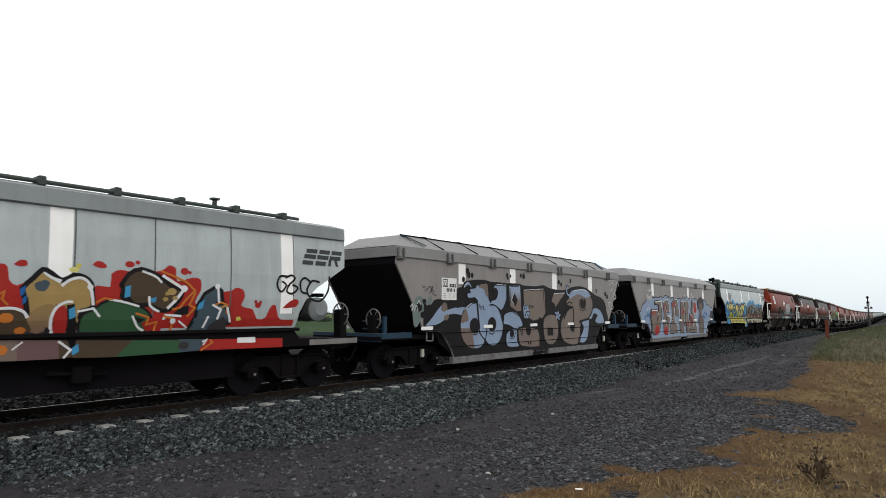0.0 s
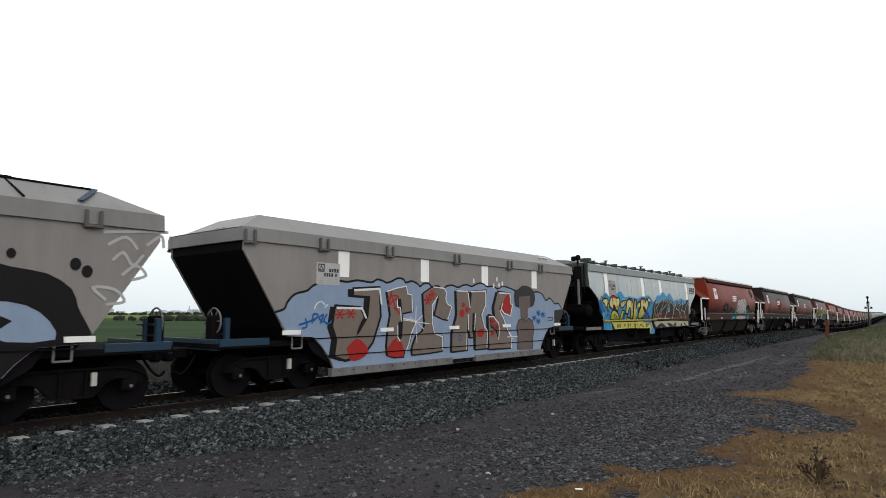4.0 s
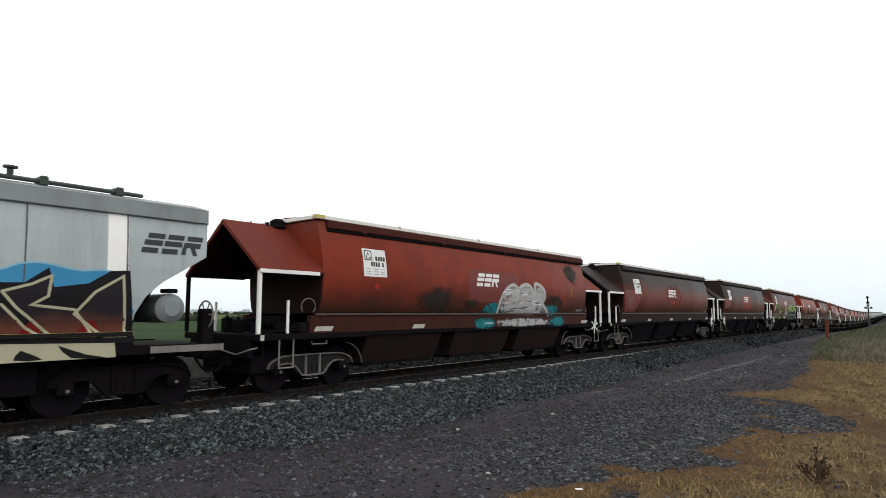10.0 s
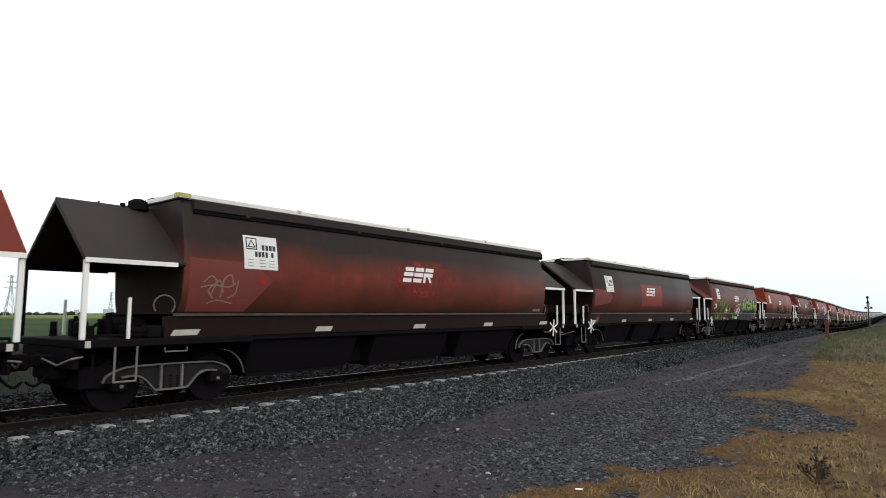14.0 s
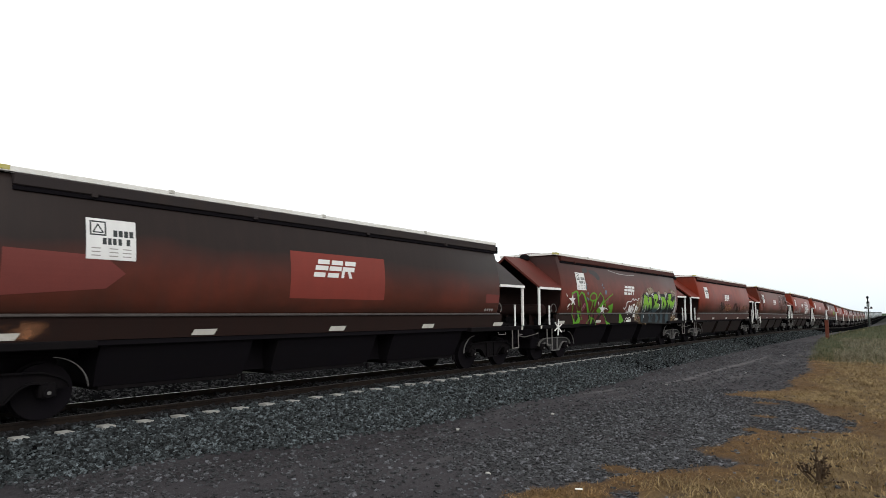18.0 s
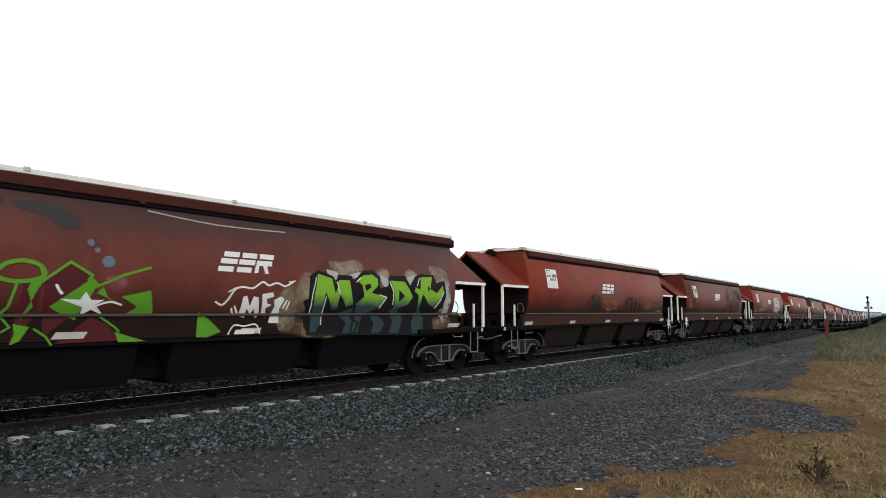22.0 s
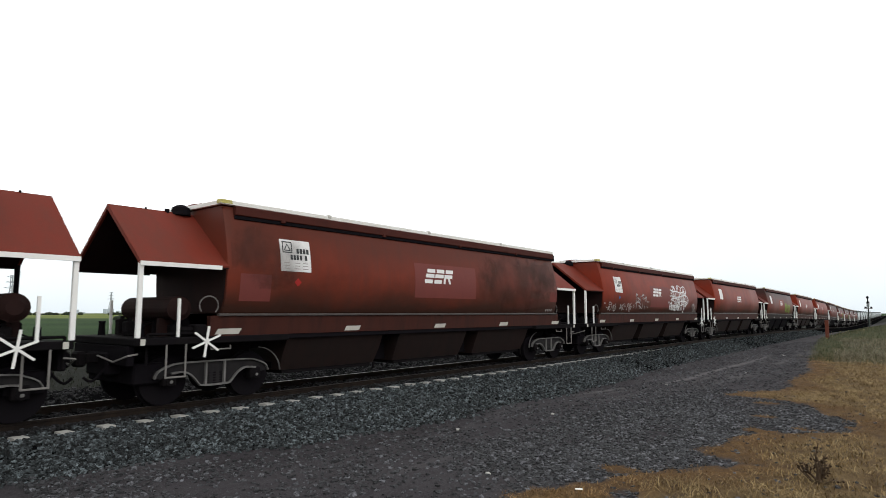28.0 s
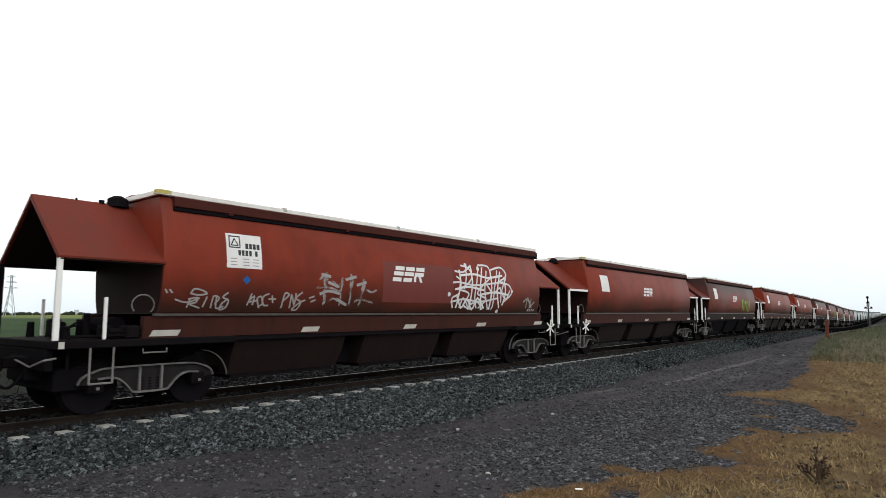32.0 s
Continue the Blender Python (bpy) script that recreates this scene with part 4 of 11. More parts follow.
M_MIST_RED = mist("red_cloud", (0.24, 0.035, 0.026), 0.34, 0.56, 1.2)
M_MIST_OCHRE = mist("ochre_cloud", (0.24, 0.105, 0.05), 0.4, 0.6)
M_SLUDGE = fade("ochre_plum_fade", (0.13, 0.075, 0.075), (0.24, 0.16, 0.07), 1.25, 1.75)
M_SILVER_THIN = mist("thin_silver", (0.42, 0.42, 0.42), 0.22, 0.5, 3.0, 0.9)
M_CHALK = mist("rubbed_chalk", (0.36, 0.33, 0.32), 0.25, 0.55, 5.0, 0.75)
M_PINK_HAZE = mist("pink_haze", (0.30, 0.11, 0.13), 0.3, 0.6, 2.0, 0.8)
count = [0]


def shape(w, sect, poly, mat, level=0, name="paint_patch", curve=0, base=()):
    """A filled area; curve > 0 rounds the outline; base: more corners, left sharp."""
    if curve and base:
        poly = [tuple(v)[:2] for v in smooth_line([(*p, 0) for p in poly], curve)] + list(base)
    elif curve:
        poly = [tuple(v)[:2] for v in smooth_line([(*p, 0) for p in (*poly, poly[0])], curve)][:-1]
    count[0] += 1
    m = INKS[mat] if isinstance(mat, str) else mat
    return part(name, flat_shape(poly, sect, 0.004 + 0.0022 * level + 0.00003 * (count[0] % 40)), m, w)


def stroke(w, sect, pts, width, mat, level=2, name="paint_stroke", n=4, taper=False, bend=True):
    """A sprayed line of even width."""
    if bend and len(pts) > 2:
        p = [tuple(v)[:2] for v in smooth_line([(*q, 0) for q in pts], n)]
    else:
        p = []
        for a, b in zip(pts, pts[1:]):
            m_ = max(1, math.ceil(math.dist(a, b) / 0.12))
            p += [(a[0] + (b[0] - a[0]) * i / m_, a[1] + (b[1] - a[1]) * i / m_) for i in range(m_)]
        p.append(pts[-1])
    count[0] += 1
    off = 0.004 + 0.0022 * level + 0.00003 * (count[0] % 40)
    p = [Vector(v) for v in p]
    # keep the ends square, a little long
    p[0] += (p[0] - p[1]).normalized() * width * 0.2
    p[-1] += (p[-1] - p[-2]).normalized() * width * 0.2
    rows = []
    for i, v in enumerate(p):
        a, b = p[max(0, i - 1)], p[min(len(p) - 1, i + 1)]
        d1 = (v - a).normalized() if i else (b - v).normalized()
        d2 = (b - v).normalized() if i < len(p) - 1 else d1
        t = (d1 + d2)
        t = t.normalized() if t.length > 0.2 else d1
        k = 1 / max(0.55, t.dot(d1))
        wd = width * k * (0.5 if not taper else 0.5 * (0.35 + 0.65 * math.sin(math.pi * (i + 0.6) / (len(p) + 0.2))))
        nr = Vector((-t.y, t.x))
        m_ = 3 if width > 0.15 else 1
        rows.append([v + nr * wd * (2 * j / m_ - 1) for j in range(m_ + 1)])
    bm = bmesh.new()
    vs = [[bm.verts.new((half(sect, q.y) + off, q.x, q.y)) for q in r_] for r_ in rows]
    for r0, r1 in zip(vs, vs[1:]):
        for j in range(len(r0) - 1):
            bm.faces.new((r0[j], r1[j], r1[j + 1], r0[j + 1]))
    bm.normal_update()
    if sum(f.normal.x for f in bm.faces) < 0:
        bmesh.ops.reverse_faces(bm, faces=bm.faces[:])
    m = INKS[mat] if isinstance(mat, str) else mat
    return part(name, bm, m, w)


def outlined(w, sect, poly, mat, level, curve, width, edge="black"):
    """A filled letter with a line sprayed along its outline."""
    shape(w, sect, poly, mat, level, "letter", curve=curve)
    pts = [tuple(v)[:2] for v in smooth_line([(*p, 0) for p in (*poly, poly[0])], curve)] if curve else [*poly, poly[0]]
    stroke(w, sect, pts, width, edge, level + 1, "letter_outline", bend=False)


def letters(w, sect, strokes, width, fill, edge="black", rim=0.09, level=3, glint=None, bend=True):
    """Fat sprayed letters: edges first, then the fills over them."""
    for s in strokes:
        stroke(w, sect, s, width + 2 * rim, edge, level, "letter_edge", bend=bend)
    for s in strokes:
        stroke(w, sect, s, width, fill, level + 1, "letter_fill", bend=bend)
    if glint:
        for s in strokes:
            stroke(w, sect, [(u - width * 0.28, z + width * 0.28) for u, z in s], 0.022, glint, level + 2, "letter_glint", bend=bend)


def disc(w, sect, u, z, r, mat, level=3, squash=1.0):
    return shape(w, sect, [(u + r * math.cos(a * 0.5236), z + r * squash * math.sin(a * 0.5236)) for a in range(12)], mat, level, "paint_dot")


def scribble(w, sect, u0, u1, z0, z1, n, width, mat, seed, level=2, tall=True):
    """Loose tag strokes that fill a box."""
    r_ = random.Random(seed)
    for k in range(n):
        u = u0 + (u1 - u0) * (k + 0.5) / n
        if tall:
            pts = [(u + r_.uniform(-0.05, 0.05), z0 + (z1 - z0) * r_.uniform(0, 0.15)), (u + r_.uniform(-0.08, 0.08), (z0 + z1) / 2), (u + r_.uniform(-0.04, 0.1), z1 - (z1 - z0) * r_.uniform(0, 0.2)), (u + r_.uniform(0.02, 0.16), z1 - (z1 - z0) * r_.uniform(0.2, 0.45))]
        else:
            pts = [(u + r_.uniform(-0.12, 0.12), r_.uniform(z0, z1)) for _ in range(4)]
        stroke(w, sect, pts, width * r_.uniform(0.7, 1.3), mat, level)


def emblem(w, sect, u, z, h, mat, level=2):
    """The owner's mark, as plain slanted bars."""
    t, wd, sl = h * 0.26, h * 0.92, h * 0.22
    for i in range(3):
        x = u + i * wd * 1.05
        bars = [(0.12, 1.0, 1.0 - t / h, 1.0), (0.0, 0.95, 0.39, 0.39 + t / h)]
        if i < 2:
            bars.append((-0.05, 0.8, 0.0, t / h))
        for a, b, z0, z1 in bars:
            shape(w, sect, [(x + wd * a + sl * z0, z + h * z0), (x + wd * b + sl * z0, z + h * z0), (x + wd * b + sl * z1, z + h * z1), (x + wd * a + sl * z1, z + h * z1)], mat, level, "emblem_bar")
    x = u + 2 * wd * 1.06
    shape(w, sect, [(x + wd * 0.62, z), (x + wd * 0.86, z), (x + wd * 0.72, z + h * 0.39), (x + wd * 0.48, z + h * 0.39)], mat, level, "emblem_bar")
    shape(w, sect, [(x - wd * 0.05, z), (x + wd * 0.18, z), (x + wd * 0.26, z + h * 0.39), (x + wd * 0.03, z + h * 0.39)], mat, level, "emblem_bar")


def plate(w, sect, u, z, wd, h, base="clean_white", dark="dark_grey", level=1, placard=None):
    """A number panel: a boxed triangle and plain bars for the writing."""
    if base:
        shape(w, sect, quad(u, u + wd, z, z + h), base, level, "number_panel")
    a = h * 0.36
    x0, z0 = u + wd * 0.07, z + h * 0.58
    for q in (quad(x0, x0 + a, z0, z0 + 0.025), quad(x0, x0 + a, z0 + a - 0.025, z0 + a), quad(x0, x0 + 0.025, z0 + 0.026, z0 + a - 0.026), quad(x0 + a - 0.025, x0 + a, z0 + 0.026, z0 + a - 0.026)):
        shape(w, sect, q, dark, level + 1, "panel_frame")
    tri = [(x0 + a * 0.2, z0 + a * 0.22), (x0 + a * 0.8, z0 + a * 0.22), (x0 + a * 0.5, z0 + a * 0.78)]
    for p, q in zip(tri, tri[1:] + tri[:1]):
        stroke(w, sect, [p, q], 0.022, dark, level + 1, "panel_mark", bend=False)
    for d in (0.53, 0.64, 0.75, 0.86):
        shape(w, sect, quad(u + wd * d, u + wd * (d + 0.085), z + h * 0.58, z + h * 0.74), dark, level + 1, "number_bar")
    for d in (0.32, 0.42, 0.52, 0.63, 0.80):
        shape(w, sect, quad(u + wd * d, u + wd * (d + 0.075), z + h * 0.37, z + h * 0.53), dark, level + 1, "number_bar")
    for k in range(3):
        for d in (0.10, 0.45, 0.72):
            shape(w, sect, quad(u + wd * d, u + wd * (d + 0.18), z + h * (0.08 + 0.09 * k), z + h * (0.105 + 0.09 * k)), "mid_grey", level + 1, "small_bar")
    if placard:
        c, d = (u + wd * 0.56, z - h * 0.33), 0.09
        shape(w, sect, [(c[0] - d, c[1]), (c[0], c[1] - d), (c[0] + d, c[1]), (c[0], c[1] + d)], placard, level, "placard")


SR, SG, ST = SECT_RED, SECT_GREY, SECT_TAUPE
# the lower edge of a taupe wagon's side, from the far bogie to the near one
TAUPE_FOOT = [(5.85, 1.37), (5.75, 1.225), (5.1, 1.185), (4.84, 0.955), (4.61, 0.665), (4.49, 0.41), (-4.49, 0.41), (-4.61, 0.665), (-4.84, 0.955), (-5.1, 1.185), (-5.75, 1.225), (-5.82, 1.38)]

# -- wagon 0: light grey, red splashes, brown and green letters --
w = wagons[0]
emblem(w, SG, 5.78, 2.78, 0.36, "dark_grey")
shape(w, SG, [(0.17, 2.40), (0.43, 2.45), (0.53, 2.41), (0.56, 2.21), (0.66, 2.13), (0.76, 2.18), (0.87, 2.10), (1.18, 2.02), (1.57, 2.03), (1.74, 2.17), (1.94, 2.15), (1.95, 2.37), (2.10, 2.45), (2.28, 2.42), (2.75, 2.46), (2.88, 2.57), (3.02, 2.53), (3.05, 2.29), (3.32, 2.37), (3.49, 2.34), (3.50, 2.13), (3.40, 1.92), (3.57, 1.81), (3.83, 2.08), (4.12, 2.15), (4.21, 2.21), (4.36, 2.18), (4.41, 2.04), (4.34, 1.87), (4.45, 1.82), (4.61, 1.78), (4.71, 1.59), (4.90, 1.62), (4.99, 1.82), (5.12, 1.88), (5.20, 1.64), (5.31, 1.57), (5.60, 1.57)], "red", 0, curve=2, base=[(5.58, 1.44), (-0.6, 1.44)])
shape(w, SG, [(5.29, 1.81), (5.42, 1.93), (5.58, 2.01), (5.69, 1.97), (5.63, 1.85), (5.46, 1.82)], "red", 1, curve=2)
shape(w, SG, [(0.60, 2.45), (0.68, 2.52), (0.76, 2.51), (0.77, 2.44), (0.68, 2.42)], "red", 1, curve=2)
shape(w, SG, [(1.66, 2.51), (1.72, 2.57), (1.81, 2.56), (1.88, 2.48), (1.76, 2.46)], "red", 1, curve=2)
disc(w, SG, 2.23, 2.55, 0.078, "red", 1, 0.7)
disc(w, SG, 2.36, 2.59, 0.040, "red", 1, 0.9)
disc(w, SG, 3.18, 2.48, 0.073, "red", 1, 0.9)
disc(w, SG, 3.28, 2.46, 0.032, "red", 1)
disc(w, SG, 4.71, 1.87, 0.069, "red", 1, 0.8)
disc(w, SG, 4.66, 1.94, 0.034, "red", 1)
disc(w, SG, 4.76, 1.93, 0.035, "red", 1)
outlined(w, SG, [(0.82, 1.67), (0.78, 1.92), (0.73, 2.09), (0.86, 2.25), (0.97, 2.39), (1.08, 2.35), (1.24, 2.23), (1.39, 2.32), (1.55, 2.30), (1.66, 2.19), (1.68, 2.03), (1.70, 1.80), (1.55, 1.75), (1.50, 1.53), (1.33, 1.58), (1.25, 1.80), (1.16, 1.75), (1.09, 1.40), (0.86, 1.39)], "ochre", 2, 2, 0.074, "black")
shape(w, SG, [(0.82, 1.65), (0.90, 1.77), (1.07, 1.86), (1.18, 1.80), (1.12, 1.62), (1.10, 1.40), (0.86, 1.39)], M_SLUDGE, 3, curve=2)
shape(w, SG, [(0.38, 1.41), (0.35, 1.71), (0.48, 1.79), (0.61, 1.80), (0.76, 1.74), (0.83, 1.58), (0.88, 1.39)], "umber", 3, curve=2)
shape(w, SG, [(0.88, 2.17), (1.01, 2.23), (1.08, 2.17), (1.01, 2.05), (0.90, 2.08)], "slate", 4, curve=2)
shape(w, SG, [(1.16, 1.80), (1.27, 1.84), (1.34, 1.74), (1.35, 1.38), (1.19, 1.38)], "red", 4, curve=2)
shape(w, SG, [(1.33, 1.84), (1.44, 1.86), (1.51, 1.37), (1.36, 1.38)], "black", 3)
shape(w, SG, [(1.36, 1.77), (1.44, 1.82), (1.47, 1.66), (1.38, 1.61)], "sky", 5)
shape(w, SG, [(0.70, 2.08), (0.77, 2.14), (0.76, 2.01), (0.71, 1.96)], "deep_blue", 5)
shape(w, SG, [(0.74, 1.94), (0.79, 1.99), (0.79, 1.88), (0.74, 1.84)], "deep_blue", 5)
disc(w, SG, 0.56, 1.64, 0.092, "orange", 6, 0.85)
disc(w, SG, 0.75, 1.45, 0.077, "orange", 6, 0.7)
shape(w, SG, [(0.99, 2.36), (1.12, 2.28), (1.24, 2.24), (1.21, 2.18), (1.07, 2.26), (0.98, 2.33)], "white", 6)
stroke(w, SG, [(1.24, 2.15), (1.36, 2.25), (1.51, 2.28), (1.62, 2.20), (1.67, 2.03), (1.70, 1.85)], 0.046, "white", 6)
stroke(w, SG, [(0.41, 1.77), (0.61, 1.79), (0.76, 1.74), (0.82, 1.65)], 0.043, "white", 6)
stroke(w, SG, [(1.15, 1.40), (1.13, 1.62), (1.19, 1.80), (1.32, 1.89), (1.40, 1.89)], 0.044, "white", 6)
stroke(w, SG, [(1.49, 1.74), (1.71, 1.79), (1.81, 1.66)], 0.037, "white", 6, bend=False)
disc(w, SG, 1.64, 2.14, 0.046, "white", 7)
disc(w, SG, 1.40, 2.41, 0.073, "lemon", 3, 0.6)
disc(w, SG, 1.46, 2.48, 0.037, "yellow", 3)
outlined(w, SG, [(1.53, 1.39), (1.53, 1.66), (1.71, 1.77), (1.95, 1.94), (2.36, 1.85), (2.57, 1.74), (2.68, 1.51), (2.60, 1.36)], "bottle", 3, 2, 0.039, "black")
outlined(w, SG, [(2.11, 2.19), (2.22, 2.38), (2.42, 2.48), (2.71, 2.38), (2.96, 2.19), (3.14, 2.13), (3.11, 1.96), (2.94, 1.78), (2.79, 1.76), (2.56, 1.86), (2.36, 1.85), (2.24, 1.95)], "umber", 4, 2, 0.072, "black")
shape(w, SG, [(2.09, 1.99), (2.14, 2.24), (2.25, 2.39), (2.32, 2.24), (2.26, 1.95), (2.16, 1.90)], "black", 3)
shape(w, SG, [(2.17, 2.16), (2.26, 2.19), (2.26, 2.00), (2.17, 1.97)], "sky", 5)
shape(w, SG, [(2.59, 1.97), (2.70, 2.00), (2.68, 1.90), (2.60, 1.90)], "sky", 6)
disc(w, SG, 2.96, 2.10, 0.082, "ochre", 7, 0.8)
disc(w, SG, 2.85, 1.96, 0.050, "ochre", 7, 0.8)
disc(w, SG, 3.02, 1.98, 0.051, "ochre", 7, 0.8)
disc(w, SG, 2.88, 2.06, 0.041, "ochre", 7, 0.8)
stroke(w, SG, [(1.95, 1.94), (2.17, 1.90), (2.41, 1.83)], 0.038, "white", 7)
stroke(w, SG, [(2.44, 2.44), (2.66, 2.36), (2.77, 2.26)], 0.04, "white", 7)
stroke(w, SG, [(2.79, 2.38), (3.01, 2.25), (3.18, 2.15), (3.03, 1.94), (2.90, 1.80)], 0.052, "white", 7, bend=False)
disc(w, SG, 3.18, 2.16, 0.062, "white", 8)
stroke(w, SG, [(2.57, 2.00), (2.60, 1.84), (2.75, 1.74)], 0.04, "white", 7)
stroke(w, SG, [(2.32, 1.66), (2.42, 1.48), (2.52, 1.41)], 0.039, "white", 7)
stroke(w, SG, [(2.84, 1.60), (2.87, 1.68), (3.15, 1.66)], 0.04, "white", 7, bend=False)
stroke(w, SG, [(3.12, 1.57), (3.31, 1.42)], 0.031, "white", 7, bend=False)
stroke(w, SG, [(2.37, 1.71), (2.58, 1.64), (2.56, 1.51), (2.73, 1.56), (2.69, 1.38)], 0.035, "orange", 8, bend=False)
stroke(w, SG, [(2.75, 2.46), (3.01, 2.37), (3.22, 2.28), (3.38, 2.13), (3.23, 1.97), (3.12, 1.81), (2.99, 1.78)], 0.037, "orange", 8, bend=False)
stroke(w, SG, [(3.39, 2.09), (3.29, 1.86), (3.40, 1.81), (3.26, 1.65)], 0.037, "orange", 8, bend=False)
stroke(w, SG, [(2.99, 1.40), (3.02, 1.61), (2.85, 1.66)], 0.036, "orange", 8, bend=False)
stroke(w, SG, [(0.46, 2.00), (0.51, 2.04), (0.49, 1.92), (0.56, 1.84)], 0.029, "orange", 8, bend=False)
stroke(w, SG, [(1.74, 1.89), (1.86, 1.96), (1.99, 1.94)], 0.033, "orange", 8, bend=False)
stroke(w, SG, [(3.79, 1.87), (3.90, 1.92), (4.04, 1.87), (4.03, 1.71)], 0.038, "orange", 8, bend=False)
shape(w, SG, [(2.48, 1.54), (2.70, 1.66), (2.84, 1.60), (2.82, 1.38), (2.60, 1.36)], "red", 5)
shape(w, SG, [(2.34, 1.66), (2.53, 1.60), (2.43, 1.54)], "black", 5)
shape(w, SG, [(3.12, 1.81), (3.29, 1.86), (3.28, 1.70), (2.95, 1.64)], "black", 6)
disc(w, SG, 3.01, 1.57, 0.051, "white", 8)
outlined(w, SG, [(3.27, 1.34), (3.42, 1.65), (3.45, 1.86), (3.57, 2.08), (3.81, 2.23), (3.91, 2.14), (3.95, 1.87), (4.08, 1.76), (4.11, 1.52), (3.89, 1.49), (3.64, 1.33)], "slate", 5, 0, 0.066, "black")
shape(w, SG, [(3.47, 1.89), (3.58, 1.97), (3.55, 1.81), (3.44, 1.76)], "sky", 6)
shape(w, SG, [(3.72, 1.49), (3.98, 1.65), (4.06, 1.38), (3.68, 1.33)], "charcoal", 6, curve=2)
stroke(w, SG, [(3.83, 2.22), (3.86, 1.92)], 0.043, "white", 8, bend=False)
disc(w, SG, 3.82, 2.22, 0.054, "white", 8)
stroke(w, SG, [(3.74, 1.87), (3.91, 1.78), (3.85, 1.60)], 0.043, "white", 8, bend=False)
stroke(w, SG, [(4.04, 1.82), (4.12, 1.54)], 0.044, "white", 8, bend=False)
stroke(w, SG, [(3.67, 1.65), (3.59, 1.44)], 0.043, "white", 8, bend=False)
stroke(w, SG, [(3.81, 1.89), (3.96, 1.92), (4.07, 1.78)], 0.066, "black", 8, bend=False)
stroke(w, SG, [(3.90, 1.81), (4.04, 1.87)], 0.044, "ochre", 8, bend=False)
shape(w, SG, [(4.23, 1.62), (4.32, 1.65), (4.35, 1.58), (4.26, 1.55)], "yellow", 8)
shape(w, SG, [(0.12, 1.33), (0.71, 1.31), (0.73, 1.00), (0.14, 1.02)], "brown", 1, "sill_paint")
shape(w, SG, [(0.71, 1.31), (1.25, 1.29), (1.27, 1.00), (0.73, 1.00)], M_SLUDGE, 1, "sill_paint")
shape(w, SG, [(1.25, 1.29), (1.37, 1.28), (1.48, 1.02), (1.27, 1.00)], "umber", 1, "sill_paint")
shape(w, SG, [(1.49, 1.28), (2.34, 1.25), (2.09, 0.98), (1.45, 1.00)], "umber", 1, "sill_paint")
shape(w, SG, [(2.34, 1.25), (3.15, 1.23), (3.16, 1.00), (2.09, 0.98)], "bottle", 1, "sill_paint")
shape(w, SG, [(3.14, 1.24), (3.65, 1.22), (3.51, 1.02), (3.16, 1.00)], "slate", 1, "sill_paint")
shape(w, SG, [(3.65, 1.22), (5.31, 1.19), (5.31, 1.00), (3.51, 1.02)], "red", 1, "sill_paint")
shape(w, SG, [(1.43, 1.15), (1.52, 1.23), (1.54, 1.10), (1.45, 1.04)], "sky", 2)
disc(w, SG, 3.22, 1.12, 0.103, "charcoal", 2, 0.7)
stroke(w, SG, [(1.25, 1.27), (1.42, 1.13), (1.33, 1.01)], 0.036, "white", 2, bend=False)
stroke(w, SG, [(0.66, 1.17), (0.78, 1.28)], 0.025, "white", 2, bend=False)
stroke(w, SG, [(3.57, 1.18), (3.66, 1.22), (3.59, 1.12)], 0.032, "white", 2, bend=False)
stroke(w, SG, [(3.72, 1.21), (3.77, 1.16), (3.55, 1.02)], 0.032, "orange", 2, bend=False)
disc(w, SG, 0.53, 1.17, 0.074, "orange", 2)
shape(w, SG, [(4.28, 1.23), (4.67, 1.23), (4.68, 1.12), (4.28, 1.13)], "clean_white", 2, "reflector")
stroke(w, SG, [(5.37, 2.49), (5.20, 2.48), (5.14, 2.30), (5.24, 2.16), (5.36, 2.30), (5.26, 2.38)], 0.042, "black", 3)
stroke(w, SG, [(5.34, 2.46), (5.48, 2.52), (5.57, 2.45), (5.43, 2.31), (5.38, 2.17), (5.52, 2.13), (5.65, 2.25), (5.52, 2.32)], 0.042, "black", 3)
stroke(w, SG, [(5.96, 2.41), (5.83, 2.48), (5.72, 2.38), (5.75, 2.18), (5.92, 2.14)], 0.043, "black", 3)
stroke(w, SG, [(6.22, 2.40), (6.02, 2.42), (5.89, 2.20), (6.03, 2.01), (6.27, 1.99), (6.46, 2.21), (6.50, 2.54)], 0.044, "black", 3)
letters(w, SG, [[(-4.8, 1.6), (-4.4, 2.2), (-3.9, 1.7)], [(-3.2, 1.6), (-2.9, 2.25), (-2.2, 2.0)], [(-1.6, 1.6), (-1.2, 2.2), (-0.9, 1.7)]], 0.32, "ochre", level=2)

